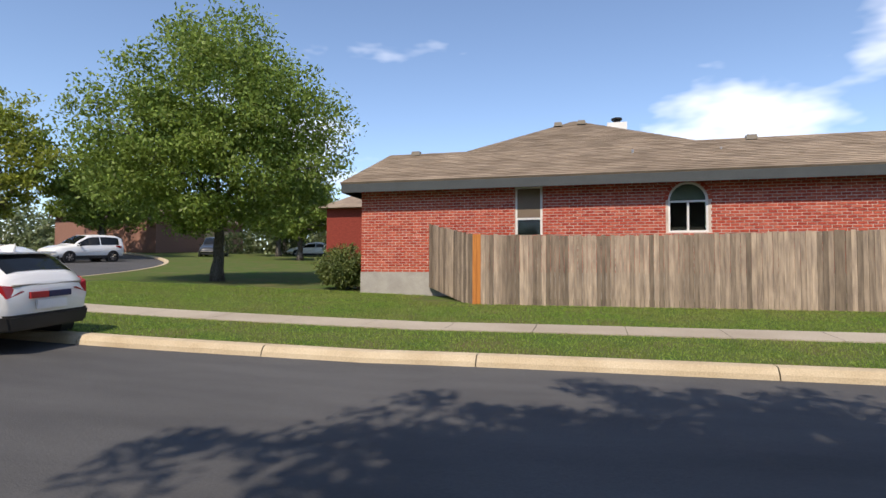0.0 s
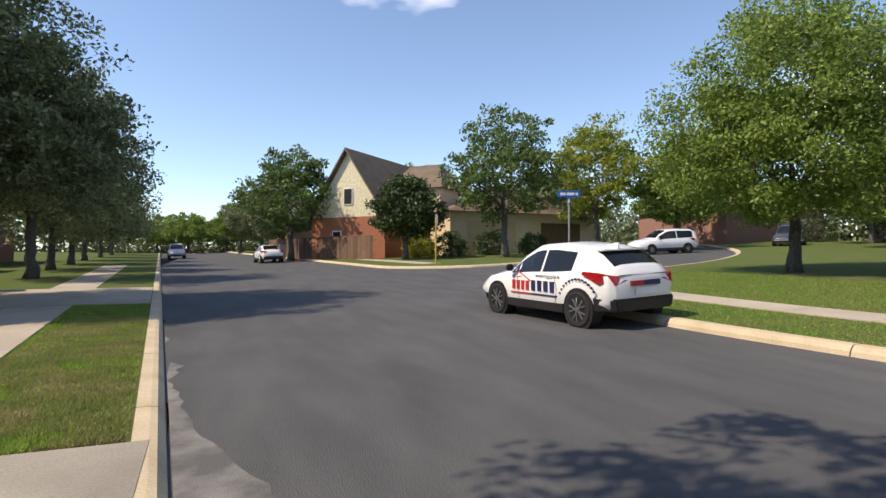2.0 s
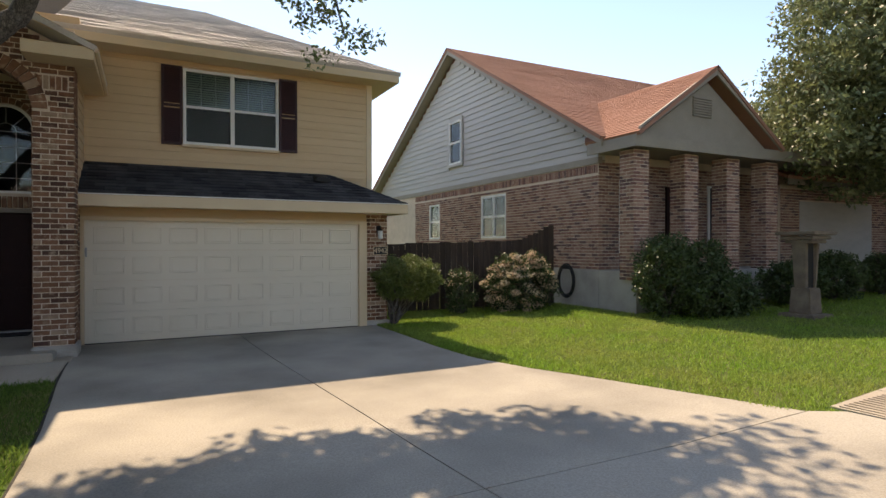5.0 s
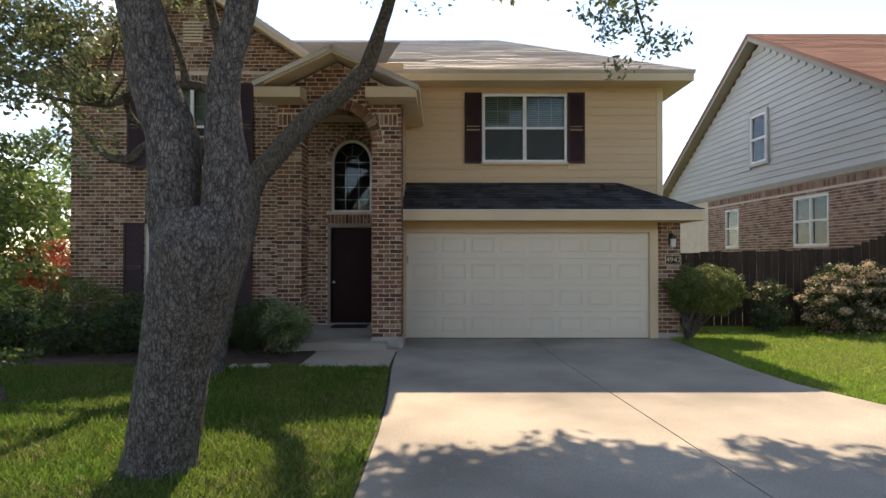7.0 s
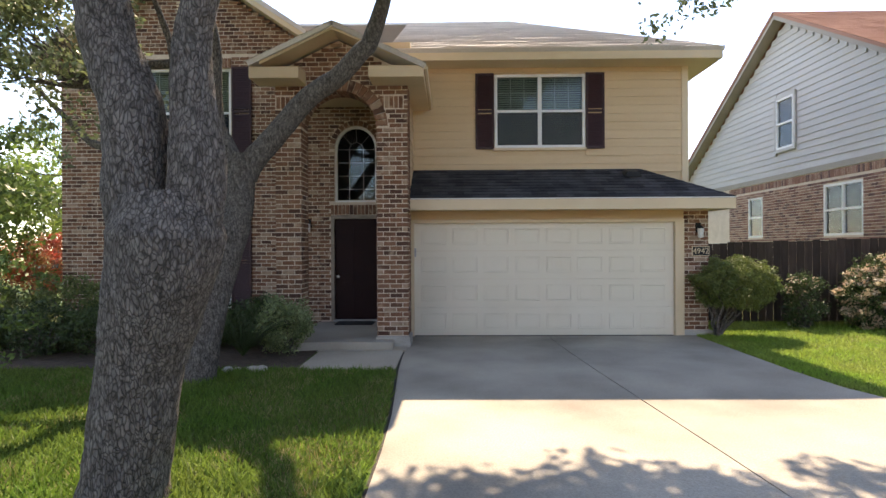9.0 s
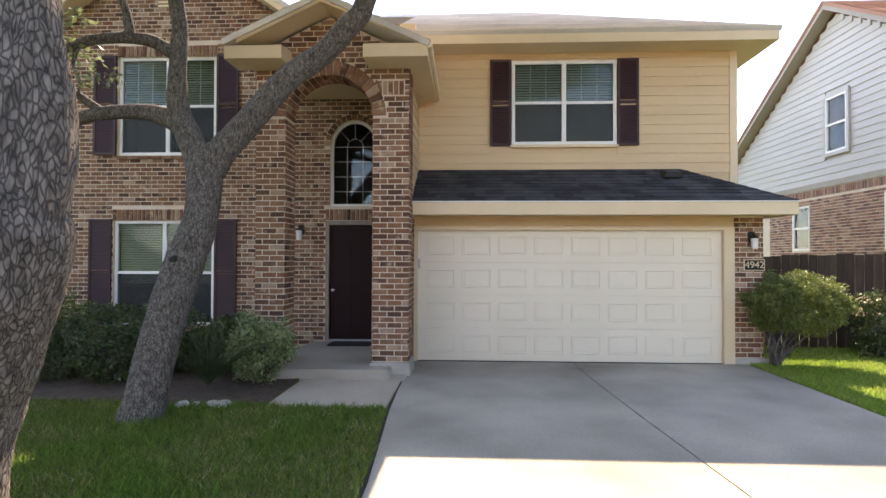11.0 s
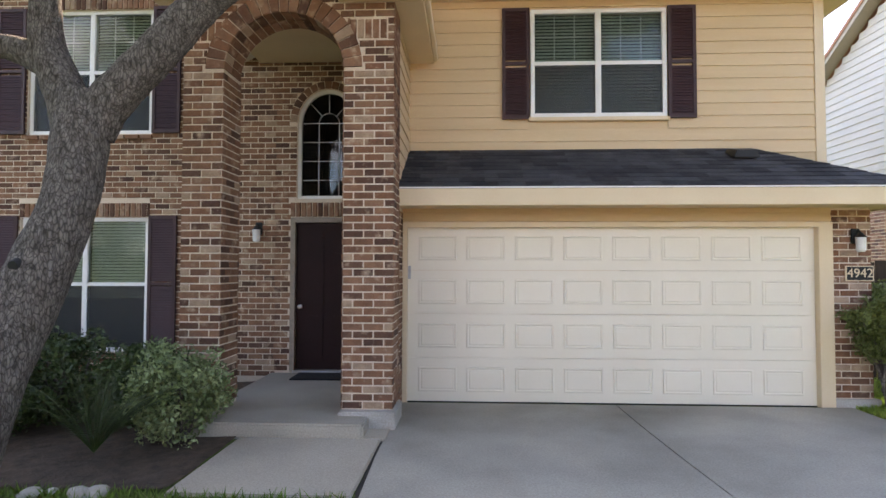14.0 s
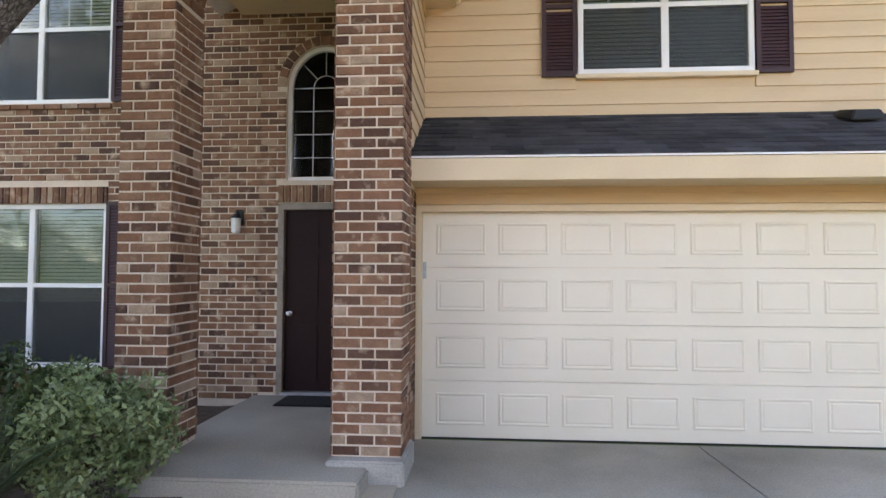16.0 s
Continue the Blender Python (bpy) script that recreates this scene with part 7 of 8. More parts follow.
# ---- cars ----
def car(name, label, rows, length, paint, m, roofmat=None, arch=PLASTIC, wheels=(0.78, 3.42), wr=0.335, glass_span=(0.75, 2.95), back=(0.16, 0.55), screen=(2.32, 3.02), spokes=5):
    """A car from stations (x from the tail, bottom, belt, roof, half widths low, belt, roof); nose towards +x, wheels on z = 0."""
    c = thing(name, label, "car", m=m)
    xs = [r[0] for r in rows]

    def st(x):
        return [np.interp(x, xs, [r[k] for r in rows]) for k in range(1, 7)]

    dense = steps(*[(a, b_, 3) for a, b_ in zip(xs, xs[1:])])

    def ring(x):
        zb, zt, zr, wl, wb, wr_ = st(x)
        half = [(wl * 0.55, zb), (wl * 0.93, zb + 0.02), (wl, zb + 0.14), (wl * 1.0, (zb + zt) / 2 + 0.02), (wb, zt - 0.03), (wb - 0.03, zt), (wr_ + 0.05, max(zt + 0.01, zr - 0.09)), (wr_, max(zt + 0.015, zr - 0.03)), (wr_ * 0.7, zr + 0.005)]
        return [(x, y, z) for y, z in half] + [(x, 0, zr + 0.018)] + [(x, -y, z) for y, z in reversed(half)]

    b = Buf()
    rings = [ring(x) for x in dense]
    n = len(rings[0])
    b.v = [p for r in rings for p in r]
    b.f = [(i * n + j, (i + 1) * n + j, (i + 1) * n + (j + 1) % n, i * n + (j + 1) % n) for i in range(len(rings) - 1) for j in range(n)]
    b.f += [tuple(range(n)), tuple(range(n * len(rings) - 1, n * (len(rings) - 1) - 1, -1))]
    bm = bmesh.new()
    me = b.mesh("body")
    bm.from_mesh(me)
    bmesh.ops.recalc_face_normals(bm, faces=bm.faces)
    bm.to_mesh(me)
    bm.free()
    body = part("body", me, paint, c, smooth=True)

    def side_quad(x0, x1, k0, k1, sg, out=0.006):
        k = Buf()
        ss = [x0 + (x1 - x0) * i / 6 for i in range(7)]
        for s0, s1 in zip(ss, ss[1:]):
            q = []
            for s, kk in ((s0, k0), (s1, k0), (s1, k1), (s0, k1)):
                zb, zt, zr, wl, wb, wr_ = st(s)
                top = max(zt + 0.012, zr - 0.09)
                q.append((s, sg * (wb - 0.03 + (wr_ + 0.05 - wb + 0.03) * kk + out), zt + (top - zt) * kk))
            k.face(*q)
        return k

    a, d = glass_span
    mid = a + (d - a) * 0.46
    for sg in (-1, 1):
        for x0, x1 in ((a, mid - 0.03), (mid + 0.03, d)):
            part("side_window", side_quad(x0, x1, 0.06, 0.93, sg), CARGLASS, body)
    for x0, x1, nm in ((*back, "rear_window"), (*screen, "windscreen")):
        k = Buf()
        ss = [x0 + (x1 - x0) * i / 5 for i in range(6)]
        for s0, s1 in zip(ss, ss[1:]):
            w0, w1_, z0, z1 = st(s0)[5], st(s1)[5], st(s0)[2], st(s1)[2]
            for y0, y1 in ((-0.95, -0.68), (-0.68, 0), (0, 0.68), (0.68, 0.95)):
                dz = lambda y: 0.03 if abs(y) < 0.1 else 0.016 if abs(y) < 0.7 else -0.018
                k.face((s0, w0 * y0, z0 + dz(y0)), (s0, w0 * y1, z0 + dz(y1)), (s1, w1_ * y1, z1 + dz(y1)), (s1, w1_ * y0, z1 + dz(y0)))
        part(nm, k, CARGLASS, body)
    for wx in wheels:
        for sg in (-1, 1):
            wl = st(wx)[3]
            yo = sg * (wl + 0.012)
            # Black disc on the body: arch cladding, and the well's shaded hollow as colour.
            well = Buf().prism([(wx + (wr + 0.065) * math.cos(2 * math.pi * i / 24), wr + (wr + 0.065) * math.sin(2 * math.pi * i / 24)) for i in range(24)], 1, *sorted((yo, yo - sg * 0.25)))
            part("wheel_arch", well, arch, body)
            w = part("wheel", Buf().tube([(wx, yo + sg * 0.012, wr), (wx, yo - sg * 0.2, wr)], [wr * 0.7, wr * 0.7], 24), BLACK, c)
            ty = Buf()
            prof = [(wr * 0.68, 0.014), (wr * 0.9, 0.026), (wr * 0.985, 0.012), (wr, -0.02), (wr, -0.19), (wr * 0.7, -0.2)]
            rr = [[(wx + r * math.cos(2 * math.pi * i / 28), yo + sg * o, wr + r * math.sin(2 * math.pi * i / 28)) for i in range(28)] for r, o in prof]
            for r0, r1 in zip(rr, rr[1:]):
                for i in range(28):
                    ty.face(r0[i], r0[(i + 1) % 28], r1[(i + 1) % 28], r1[i])
            part("tyre", ty, RUBBER, w, smooth=True)
            ri = Buf()
            for i in range(spokes):
                for da in (-0.16, 0.16):
                    t0 = 2 * math.pi * i / spokes
                    p = lambda rad, ang, o: (wx + rad * math.cos(ang), yo + sg * o, wr + rad * math.sin(ang))
                    r_in, r_out = wr * 0.14, wr * 0.67
                    ri.hull([p(r_in, t0 - 0.25, 0.012), p(r_in, t0 + 0.25, 0.012), p(r_out, t0 + da * 1.6 + 0.07, 0.012), p(r_out, t0 + da * 1.6 - 0.07, 0.012)],
                            [p(r_in, t0 - 0.25, 0.03), p(r_in, t0 + 0.25, 0.03), p(r_out, t0 + da * 1.6 + 0.05, 0.024), p(r_out, t0 + da * 1.6 - 0.05, 0.024)])
            ri.tube([(wx, yo + sg * 0.01, wr), (wx, yo + sg * 0.034, wr)], [wr * 0.17, wr * 0.14], 14)
            part("rim", ri, ALLOY, w)
    zb = st(length / 2)[0]
    for sg in (-1, 1):
        wl = st(length / 2)[3]
        part("sill", Buf().box(wheels[0] + wr + 0.05, wheels[1] - wr - 0.05, *sorted((sg * (wl - 0.06), sg * (wl + 0.014))), zb - 0.03, zb + 0.17), arch, body, bevel=0.02)
        part("tail_lamp", Buf().hull([(-0.01, sg * 0.44, 0.88), (0.0, sg * 0.70, 0.80), (0.28, sg * 0.875, 0.84), (0.66, sg * 0.895, 0.985)], [(0.04, sg * 0.42, 0.95), (0.05, sg * 0.74, 0.98), (0.28, sg * 0.865, 1.03), (0.64, sg * 0.88, 1.04)]), TAIL, body, "red tail lamp")
        part("head_lamp", Buf().hull([(length - 0.16, sg * 0.44, 0.62), (length - 0.36, sg * 0.72, 0.66), (length - 0.62, sg * 0.795, 0.75), (length - 0.30, sg * 0.5, 0.72)], [(length - 0.14, sg * 0.44, 0.66), (length - 0.33, sg * 0.735, 0.71), (length - 0.6, sg * 0.80, 0.79), (length - 0.30, sg * 0.5, 0.77)]), GLASS, body)
        mx = glass_span[1] - 0.2
        part("door_mirror", Buf().box(mx, mx + 0.14, *sorted((sg * 0.90, sg * 1.04)), 0.98, 1.12), BLACK, body, bevel=0.03)
    part("rear_bumper", Buf().hull([(-0.03, -0.66, 0.34), (-0.03, 0.66, 0.34), (0.42, 0.87, 0.30), (0.42, -0.87, 0.30)], [(-0.035, -0.72, 0.56), (-0.035, 0.72, 0.56), (0.40, 0.905, 0.60), (0.40, -0.905, 0.60)]), arch, body, bevel=0.03)
    part("front_bumper", Buf().hull([(length + 0.01, -0.55, 0.3), (length + 0.01, 0.55, 0.3), (length - 0.4, 0.86, 0.28), (length - 0.4, -0.86, 0.28)], [(length + 0.012, -0.55, 0.46), (length + 0.012, 0.55, 0.46), (length - 0.4, 0.875, 0.44), (length - 0.4, -0.875, 0.44)]), arch, body, bevel=0.02)
    part("number_plate", Buf().box(-0.05, -0.02, -0.26, 0.26, 0.62, 0.75), SIGNWHITE, body)
    return c, body, st


CROSS = [(0.0, 0.46, 0.80, 0.96, 0.66, 0.70, 0.55), (0.12, 0.36, 0.98, 1.12, 0.80, 0.80, 0.60), (0.45, 0.30, 1.05, 1.36, 0.87, 0.85, 0.58), (0.9, 0.28, 1.02, 1.49, 0.89, 0.87, 0.58), (1.6, 0.25, 0.97, 1.55, 0.9, 0.88, 0.58),
         (2.2, 0.25, 0.95, 1.53, 0.9, 0.88, 0.58), (2.7, 0.25, 0.93, 1.30, 0.9, 0.88, 0.62), (3.05, 0.26, 0.92, 1.06, 0.9, 0.87, 0.66), (3.4, 0.27, 0.90, 0.97, 0.9, 0.84, 0.66), (3.9, 0.30, 0.82, 0.88, 0.87, 0.78, 0.6), (4.25, 0.36, 0.68, 0.74, 0.78, 0.7, 0.55), (4.36, 0.42, 0.58, 0.62, 0.62, 0.58, 0.5)]
SUV = [(0.0, 0.42, 0.9, 1.02, 0.74, 0.76, 0.62), (0.1, 0.34, 1.05, 1.5, 0.85, 0.83, 0.64), (0.5, 0.3, 1.05, 1.66, 0.9, 0.87, 0.64), (1.5, 0.28, 1.03, 1.70, 0.91, 0.89, 0.64), (2.3, 0.28, 1.01, 1.66, 0.91, 0.89, 0.64), (2.9, 0.28, 1.0, 1.36, 0.91, 0.89, 0.68), (3.25, 0.28, 0.99, 1.08, 0.91, 0.87, 0.7), (4.0, 0.3, 0.9, 0.98, 0.89, 0.82, 0.66), (4.45, 0.36, 0.76, 0.84, 0.8, 0.74, 0.6), (4.57, 0.42, 0.62, 0.7, 0.66, 0.62, 0.52)]
SEDAN = [(0.0, 0.42, 0.82, 0.92, 0.7, 0.72, 0.55), (0.15, 0.32, 0.95, 1.02, 0.82, 0.8, 0.6), (0.8, 0.28, 0.97, 1.06, 0.88, 0.85, 0.62), (1.4, 0.25, 0.95, 1.38, 0.89, 0.86, 0.58), (2.1, 0.25, 0.93, 1.45, 0.9, 0.87, 0.58), (2.8, 0.25, 0.91, 1.34, 0.9, 0.87, 0.6), (3.4, 0.25, 0.9, 1.0, 0.9, 0.85, 0.66), (4.2, 0.28, 0.8, 0.87, 0.88, 0.8, 0.62), (4.65, 0.36, 0.62, 0.68, 0.78, 0.7, 0.52), (4.75, 0.42, 0.54, 0.58, 0.6, 0.56, 0.46)]


def road_pose(x, y, yaw, zf=road_z, s=1.0):
    d = Vector((math.cos(radians(yaw)), math.sin(radians(yaw))))
    za, zb = zf(x - d.x * 1.5, y - d.y * 1.5), zf(x + d.x * 1.5, y + d.y * 1.5)
    n = Vector((-d.y, d.x))
    zl, zr = zf(x - n.x * 0.8, y - n.y * 0.8), zf(x + n.x * 0.8, y + n.y * 0.8)
    return Matrix.Translation((x, y, zf(x, y))) @ pose(0, 0, 0, math.degrees(math.atan2(zr - zl, 1.6)), -math.degrees(math.atan2(zb - za, 3.0)), yaw) @ Matrix.Scale(s, 4)


wc, wbody, wst = car("company_car", "white crossover with coloured door lettering, parked at the kerb", CROSS, 4.36, CARWHITE, road_pose(9.55, -18.85, 5.5, s=0.96), glass_span=(1.0, 2.95))
part("roof_fin", Buf().hull([(0.62, -0.03, 1.42), (0.62, 0.03, 1.42), (0.88, 0.02, 1.50), (0.88, -0.02, 1.50)], [(0.60, -0.008, 1.54), (0.60, 0.008, 1.54), (0.68, 0.008, 1.54), (0.68, -0.008, 1.54)]), CARWHITE, wbody)
part("rear_spoiler", Buf().box(0.40, 0.62, -0.56, 0.56, 1.40, 1.43), CARWHITE, wbody, bevel=0.012)
sy = 0.918


def decal(name, pts, mat, y=sy):
    part(name, Buf().prism(pts, 1, y - 0.03, y), mat, wbody)


def bars(x0, x1, z0, z1, n, mat, gap=0.25):
    wd = (x1 - x0) / n
    for i in range(n):
        a = x0 + wd * i
        decal("lettering_bar", [(a + wd * gap * 0.5, z0), (a + wd * (1 - gap * 0.5), z0), (a + wd * (1 - gap * 0.5), z1), (a + wd * gap * 0.5, z1)], mat)


bars(2.22, 2.86, 0.60, 0.79, 4, LETTER_RED, 0.42)
bars(1.40, 2.20, 0.60, 0.81, 4, LETTER_NAVY, 0.42)
decal("underline", [(2.2, 0.515), (2.88, 0.515), (2.88, 0.545), (2.2, 0.545)], LETTER_RED)
decal("underline", [(1.36, 0.515), (2.2, 0.515), (2.2, 0.545), (1.36, 0.545)], LETTER_NAVY)
part("roof_shape", Buf().tube([(2.84, sy - 0.035, 0.84), (2.62, sy - 0.045, 0.97), (2.22, sy - 0.02, 0.80)], [0.013] * 3, 6), LETTER_RED, wbody)
for i in range(8):
    decal("small_lettering", [(1.30 + 0.095 * i, 0.885), (1.36 + 0.095 * i, 0.885), (1.36 + 0.095 * i, 0.925), (1.30 + 0.095 * i, 0.925)], LETTER_GREY, 0.897)
for i in range(13):
    a = math.pi * (0.16 + 0.052 * i)
    x, z = 0.78 + 0.56 * math.cos(a), 0.335 + 0.56 * math.sin(a)
    decal("arc_lettering", [(x - 0.018, z - 0.02), (x + 0.018, z - 0.02), (x + 0.018, z + 0.02), (x - 0.018, z + 0.02)], LETTER_NAVY, 0.91)
part("tailgate_lettering", Buf().box(-0.035, 0.0, 0.05, 0.36, 0.78, 0.87), LETTER_RED, wbody)
part("tailgate_lettering", Buf().box(-0.035, 0.0, -0.36, 0.04, 0.78, 0.87), LETTER_NAVY, wbody)
part("tailgate_trim", Buf().box(0.0, 0.05, -0.6, 0.6, 0.955, 0.985), GREYTRIM, wbody, bevel=0.008)
for x in (2.62, 1.62):
    part("door_handle", Buf().box(x - 0.1, x + 0.1, 0.872, 0.905, 0.865, 0.892), CARWHITE, wbody, bevel=0.01)
part("shut_line", Buf().tube([(1.42, 0.905, 0.40), (1.36, 0.912, 0.66), (1.45, 0.893, 0.94)], [0.004] * 3, 4), BLACK, wbody)
part("shut_line", Buf().tube([(2.60, 0.905, 0.40), (2.62, 0.912, 0.66), (2.66, 0.893, 0.92)], [0.004] * 3, 4), BLACK, wbody)
car("parked_suv", "white sport utility car parked in the side street", SUV, 4.57, CARWHITE, road_pose(32.2, -43.3, 80), wheels=(0.85, 3.6), glass_span=(0.4, 3.1), back=(0.08, 0.2), screen=(2.4, 3.2))
car("parked_jeep", "dark grey off-road car parked in the side street", SUV, 4.57, CARDARK, road_pose(33.6, -55.8, 118), wheels=(0.85, 3.6), glass_span=(0.4, 3.1), back=(0.08, 0.2), screen=(2.4, 3.2))
car("parked_sedan", "white saloon car parked by the far kerb", SEDAN, 4.75, CARWHITE, road_pose(49.2, -16.9, 5), wheels=(0.95, 3.75), glass_span=(1.15, 3.2), back=(0.85, 1.4), screen=(2.75, 3.4))
car("red_suv", "dark red sport utility car on the neighbour's driveway", SUV, 4.57, CARRED, road_pose(24.6, -5.2, 108, height), wheels=(0.85, 3.6), glass_span=(0.4, 3.1), back=(0.08, 0.2), screen=(2.4, 3.2))
car("far_car", "pale car far off at the end of the side street", SEDAN, 4.75, CARWHITE, road_pose(25.0, -62.0, 20), wheels=(0.95, 3.75), glass_span=(1.15, 3.2), back=(0.85, 1.4), screen=(2.75, 3.4))
car("far_truck", "grey car far along the street", SUV, 4.57, GALV, road_pose(78, -8.6, 184), wheels=(0.85, 3.6), glass_span=(0.4, 3.1), back=(0.08, 0.2), screen=(2.4, 3.2))


# ---- signs and posts ----
def post_sign(name, label, x, y, zf, tall, r, pole_mat):
    s = thing(name, label, "street sign")
    z = zf(x, y)
    part("pole", Buf().tube([(x, y, z - 0.2), (x, y, z + tall)], [r, r], 10), pole_mat, s)
    return s, z


ss_, zz_ = post_sign("street_name_sign", "blue street name blades on a grey pole", 19.3, -24.1, far_z, 2.6, 0.035, GALV)
for dz, ang, mat_, w in ((2.72, 20, SIGNBLUE, 0.42), (2.98, -62, SIGNBLUE, 0.42)):
    d = Vector((math.cos(radians(ang - 50)), math.sin(radians(ang - 50))))
    n = Vector((-d.y, d.x)) * 0.006
    c = Vector((19.3, -24.1))
    lo = [(*(c + d * u + k), zz_ + dz - 0.11) for u, k in ((-w, n), (w, n), (w, -n), (-w, -n))]
    bl = part("blade", Buf().hull(lo, [(p[0], p[1], p[2] + 0.24) for p in lo]), SIGNBLUE, ss_)
    for sgn in (-1, 1):
        k = n * sgn * 1.5
        for u0, u1 in ((-0.32, -0.12), (-0.08, 0.2), (0.24, 0.33)):
            q = [(*(c + d * u + k * e), zz_ + dz - 0.04) for u, e in ((u0, 0.6), (u1, 0.6), (u1, 1.1), (u0, 1.1))]
            part("lettering_bar", Buf().hull(q, [(p[0], p[1], p[2] + 0.1) for p in q]), SIGNWHITE, bl)
st_, zs_ = post_sign("stop_sign", "back of an eight-sided sign on a yellow post", 32.4, -24.1, far_z, 2.75, 0.045, POLE_YELLOW)
c = Vector((32.36, -24.12))
d = Vector((math.cos(radians(-8)), math.sin(radians(-8))))
nn_ = Vector((-d.y, d.x)) * 0.006
oct_ = [(0.38 * math.cos(math.pi / 8 + math.pi / 4 * i), 0.38 * math.sin(math.pi / 8 + math.pi / 4 * i)) for i in range(8)]
part("plate", Buf().hull([(*(c + d * u + nn_), zs_ + 2.55 + v) for u, v in oct_], [(*(c + d * u - nn_), zs_ + 2.55 + v) for u, v in oct_]), GALV, st_)

# A carved pedestal on the neighbour's lawn.
ped = thing("lawn_pedestal", "weathered stone pedestal ornament on the lawn", "pedestal")
px_, py_ = 12.95, -4.35
pz_ = height(px_, py_)
part("base", Buf().box(px_ - 0.36, px_ + 0.36, py_ - 0.36, py_ + 0.36, pz_ - 0.05, pz_ + 0.07), POSTBOX, ped, bevel=0.02)
part("plinth", Buf().hull([(px_ - 0.22, py_ - 0.22, pz_ + 0.07), (px_ + 0.22, py_ - 0.22, pz_ + 0.07), (px_ + 0.22, py_ + 0.22, pz_ + 0.07), (px_ - 0.22, py_ + 0.22, pz_ + 0.07)], [(px_ - 0.19, py_ - 0.19, pz_ + 0.6), (px_ + 0.19, py_ - 0.19, pz_ + 0.6), (px_ + 0.19, py_ + 0.19, pz_ + 0.6), (px_ - 0.19, py_ + 0.19, pz_ + 0.6)]), POSTBOX, ped, bevel=0.02)
for sx in (-1, 1):
    part("leg", Buf().hull([(px_ + sx * 0.19, py_ - 0.12, pz_ + 0.6), (px_ + sx * 0.10, py_ - 0.12, pz_ + 0.6), (px_ + sx * 0.10, py_ + 0.12, pz_ + 0.6), (px_ + sx * 0.19, py_ + 0.12, pz_ + 0.6)], [(px_ + sx * 0.24, py_ - 0.15, pz_ + 1.5), (px_ + sx * 0.16, py_ - 0.15, pz_ + 1.5), (px_ + sx * 0.16, py_ + 0.15, pz_ + 1.5), (px_ + sx * 0.24, py_ + 0.15, pz_ + 1.5)]), POSTBOX, ped, bevel=0.015)
# Black block added in the gap between the legs, standing for its shade.
part("dark_gap_fill", Buf().box(px_ - 0.1, px_ + 0.1, py_ - 0.1, py_ + 0.1, pz_ + 0.6, pz_ + 1.5), BLACK, ped)
for dz, w in ((1.5, 0.27), (1.58, 0.33), (1.67, 0.40)):
    part("slab", Buf().box(px_ - w, px_ + w, py_ - w, py_ + w, pz_ + dz, pz_ + dz + 0.07), POSTBOX, ped, bevel=0.015)
util = thing("utility_pedestal", "pale utility box beside the far kerb", "utility box")
part("box", Buf().box(57.5, 58.1, -18.9, -18.3, far_z(58, -18.6) - 0.1, far_z(58, -18.6) + 1.3), GALV, util, bevel=0.03)
ringm = tagged(part("tree_ring", sheet(steps((0, 1, 1)), steps((0, 1, 24)), lambda u, v: (20.9 + (0.9 - 0.89 * u) * math.cos(2 * math.pi * v), -4.85 + (0.9 - 0.89 * u) * math.sin(2 * math.pi * v), height(20.9, -4.85) + 0.03 + 0.08 * u)), MULCH), "mulched ring round the oak", "mulch ring", kind="structure")
for k in range(22):
    a = 2 * math.pi * k / 22
    x, y = 20.9 + 0.95 * math.cos(a), -4.85 + 0.95 * math.sin(a)
    tagged(part("edging_stone", Buf().box(x - 0.11, x + 0.11, y - 0.09, y + 0.09, height(x, y) - 0.05, height(x, y) + 0.13 + 0.03 * random.random()), STONE, bevel=0.03), "rough stone edging the oak's mulch ring", "stone", "oak ring stones")
wire = thing("overhead_cable", "thin overhead cable from the house", "cable")
part("cable", Buf().tube([(-7.5, 2.0, 3.3), (-14, 3.0, 3.8), (-24, 4.0, 5.0)], [0.012] * 3, 5), BLACK, wire)

# Worn, patched asphalt beside the near kerb.
b = Buf()
prev = None
for i in range(60):
    x = 4.6 + 0.22 * i
    wdt = max(0.0, 0.24 + 0.26 * noise.noise(Vector((x * 1.1, 0, 0))) + 0.12 * noise.noise(Vector((x * 4.3, 2, 0))) + 0.55 * smooth01(8.0, 4.8, x) - 0.03 * (x - 4.6))
    y0 = kerb_near(x) - 0.29
    row = ((x, y0, road_z(x, y0) + 0.004), (x, y0 - wdt, road_z(x, y0 - wdt) + 0.004))
    if prev:
        b.face(prev[0], prev[1], row[1], row[0])
    prev = row
tagged(part("gutter_patch", b, CRACKED), "crumbling pale asphalt along the gutter", "road edge", kind="structure")


# ---- woods behind everything ----
rngw = np.random.default_rng(77)
belt = []
for k in range(4200):
    u = rngw.random()
    if u < 0.42:
        x, y = rngw.uniform(-45, 135), rngw.uniform(-84, -78)
    elif u < 0.72:
        x, y = rngw.uniform(134, 146), rngw.uniform(-84, 45)
    elif u < 0.9:
        x, y = rngw.uniform(28, 140), rngw.uniform(24, 32)
    else:
        x, y = rngw.uniform(-60, -45), rngw.uniform(-84, 45)
    z = far_z(min(x, 120), max(y, -66)) if y < 0 else height(min(x, 120), y)
    top = 6.5 + 3.0 * noise.noise(Vector((x * 0.07, y * 0.07, 5)))
    belt.append((x, y, z - 0.5 + top * rngw.random() ** 1.3))
tagged(part("far_woods", leaf_cloud(belt, 2.2, 26, 0.8, 78, 0.7), LEAF_OAK), "distant belt of green trees closing the view", "woods", kind="stuff")


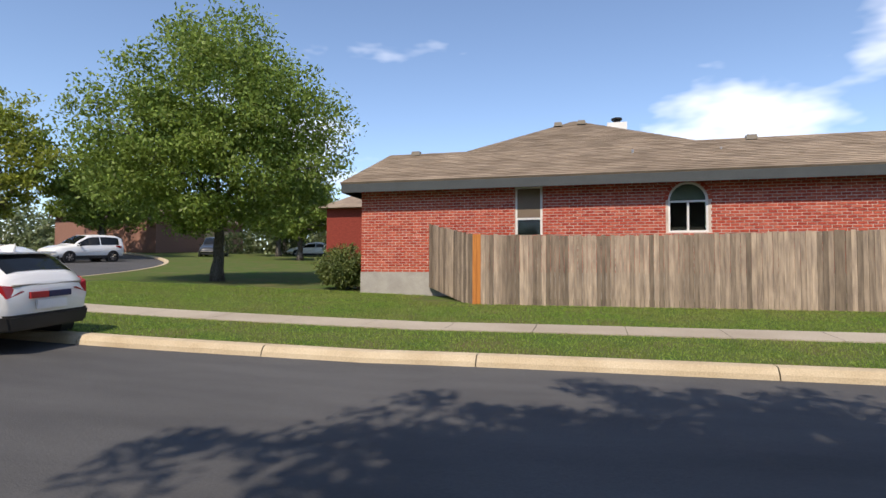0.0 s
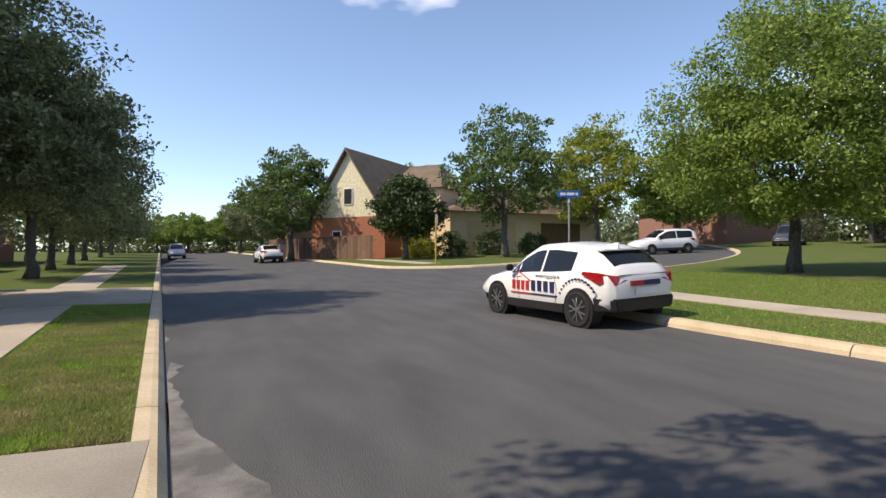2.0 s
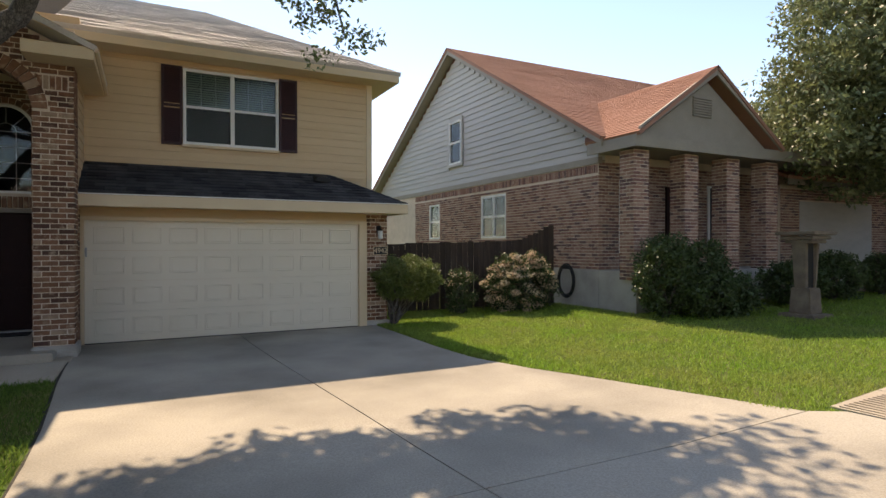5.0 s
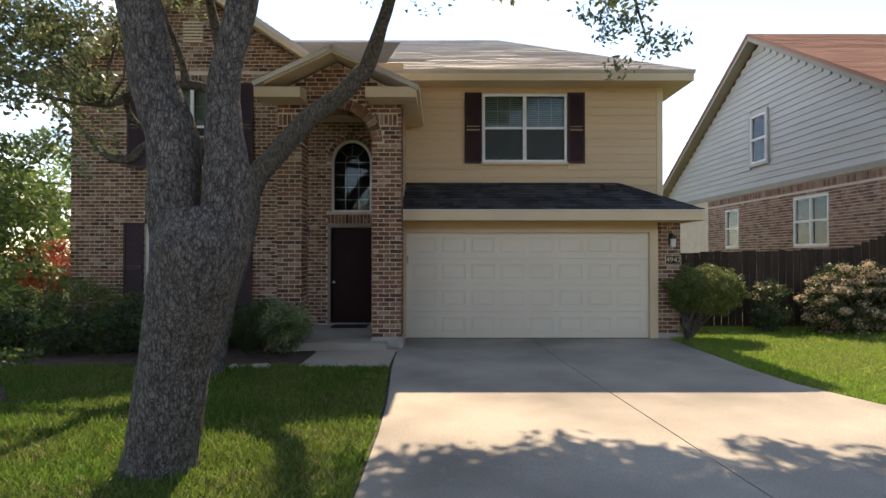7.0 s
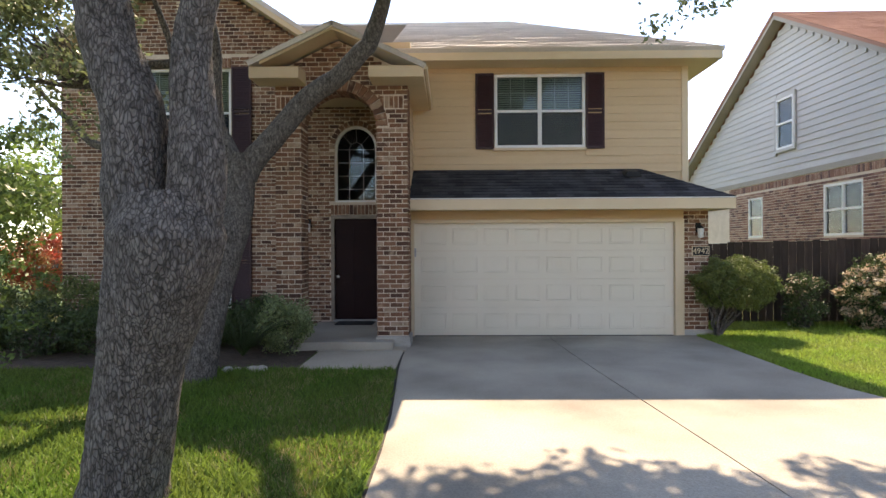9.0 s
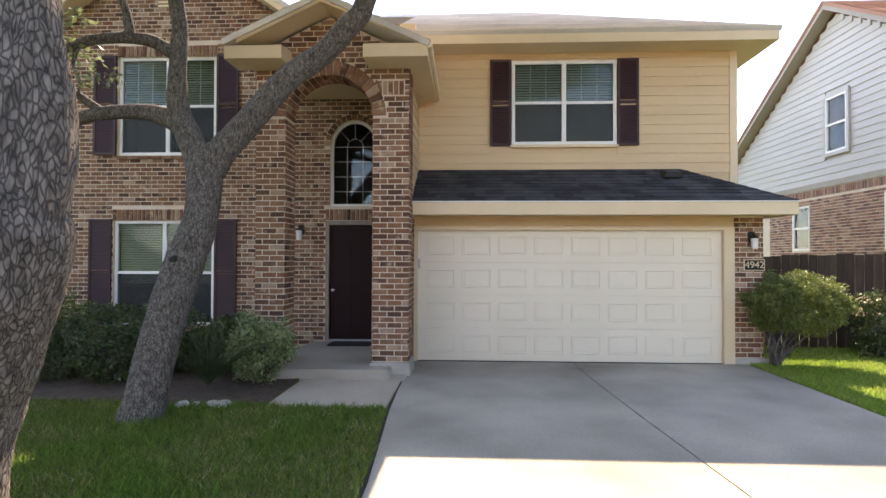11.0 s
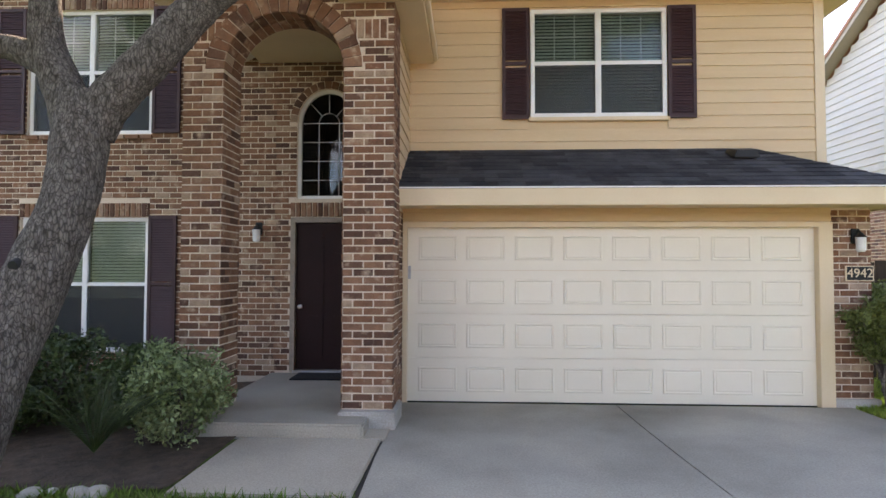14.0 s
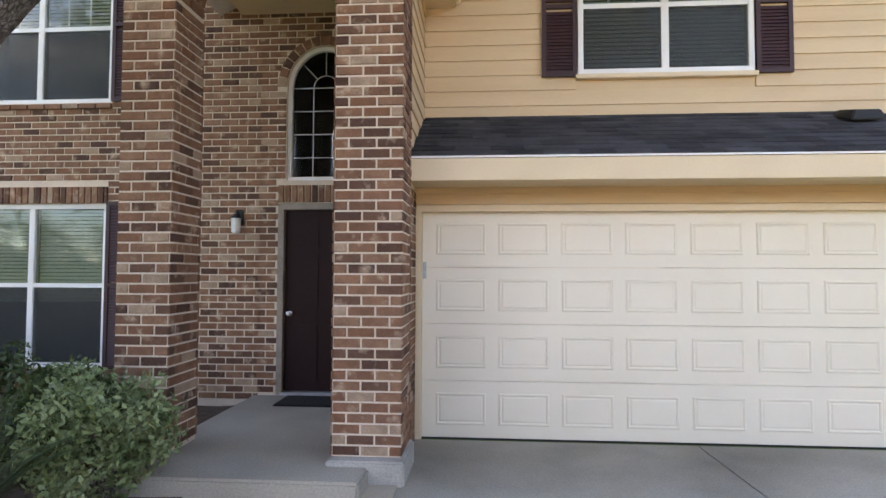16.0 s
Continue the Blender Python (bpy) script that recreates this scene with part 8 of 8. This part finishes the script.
# ---- grass ----
def grass(name, label, count, place, blade, seed, mat, keep=lambda x, y: True, zf=height, lift=0.0):
    rng_ = np.random.default_rng(seed)
    pts = []
    while len(pts) < count:
        x, y = place(rng_)
        if keep(x, y):
            pts.append((x, y, zf(x, y) + lift))
    p = np.array(pts)
    n = len(p)
    a = rng_.uniform(0, 2 * math.pi, n)
    h = blade * rng_.uniform(0.5, 1.3, n)
    w = 0.0045 + 0.06 * blade * rng_.uniform(0.5, 1.2, n)
    lean = rng_.normal(size=(n, 2)) * (0.55 * h)[:, None]
    s = np.stack([np.cos(a), np.sin(a), np.zeros(n)], 1) * w[:, None]
    tip = p + np.concatenate([lean, h[:, None]], 1)
    v = np.stack([p - s, p + s, tip], 1).reshape(-1, 3)
    me = bpy.data.meshes.new(name)
    me.vertices.add(len(v))
    me.vertices.foreach_set("co", v.ravel())
    me.loops.add(len(v))
    me.loops.foreach_set("vertex_index", np.arange(len(v)))
    me.polygons.add(n)
    me.polygons.foreach_set("loop_start", np.arange(n) * 3)
    me.polygons.foreach_set("loop_total", np.full(n, 3))
    me.update()
    me.validate()
    return tagged(part(name, me, mat), label, "grass", kind="stuff")


def near_walk(x, y):
    return walk_r(x)[1] - 0.03 < y < walk_l(x)[1] + 0.03 and x > 6.2


def lawn_ok(x, y):
    return x > drive_right(y) + 0.03 and y > kerb_near(x) + 0.04 and not (near_walk(x, y) and x > 6.9) and not (x > NX - 0.1 and y > PYF - 0.1) and not (18.7 < x < 25 and y < -1)


def tri_pick(x0, x1, y0, y1, px=1.0):
    return lambda r: (x0 + (x1 - x0) * r.random() ** px, y0 + (y1 - y0) * r.random())


grass("lawn_grass", "bright mown grass between the two driveways", 120000, tri_pick(5.2, 19, -8.3, 2.0, 1.5), 0.05, 201, BLADE, lawn_ok)
grass("verge_grass", "mown grass on the verge by the kerb", 42000, tri_pick(6.2, 24, -11.5, -7.5, 1.6), 0.045, 202, BLADE, lambda x, y: lawn_ok(x, y) and y < walk_r(x)[1] + 0.02 and (noise.noise(Vector((x * 1.3, y * 1.3, 3))) > -0.25 or random.random() < 0.35))
grass("verge_dry_grass", "straw-coloured dry grass on the verge", 60000, tri_pick(6.2, 16, -11.5, -9.3, 1.6), 0.04, 203, DRYBLADE, lambda x, y: lawn_ok(x, y) and y < walk_r(x)[1] + 0.02 and noise.noise(Vector((x * 1.3, y * 1.3, 3))) < 0.3)
# Yard blades take the copy with shade in its green.
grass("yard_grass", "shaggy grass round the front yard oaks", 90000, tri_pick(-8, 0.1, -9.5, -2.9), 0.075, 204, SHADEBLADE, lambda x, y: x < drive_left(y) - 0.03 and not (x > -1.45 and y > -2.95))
grass("yard_dry_grass", "dry grass and litter in the front yard", 20000, tri_pick(-6, 0.1, -8.5, -3.0), 0.05, 205, DRYBLADE, lambda x, y: x < drive_left(y) - 0.03 and not (x > -1.45 and y > -2.95) and noise.noise(Vector((x * 1.1, y * 1.1, 9))) > 0.0)


def far_place(r):
    return (-6 + 24 * r.random(), -28.2 + 9 * r.random())


grass("far_lawn_grass", "mown grass across the street", 110000, far_place, 0.034, 206, BLADE, lambda x, y: y < kerb_far(x) - 0.05 and not (kerb_far(x) - 2.97 < y < kerb_far(x) - 1.98) and not (x < 6.6 and y < -26.4) and x < 19, zf=far_z)
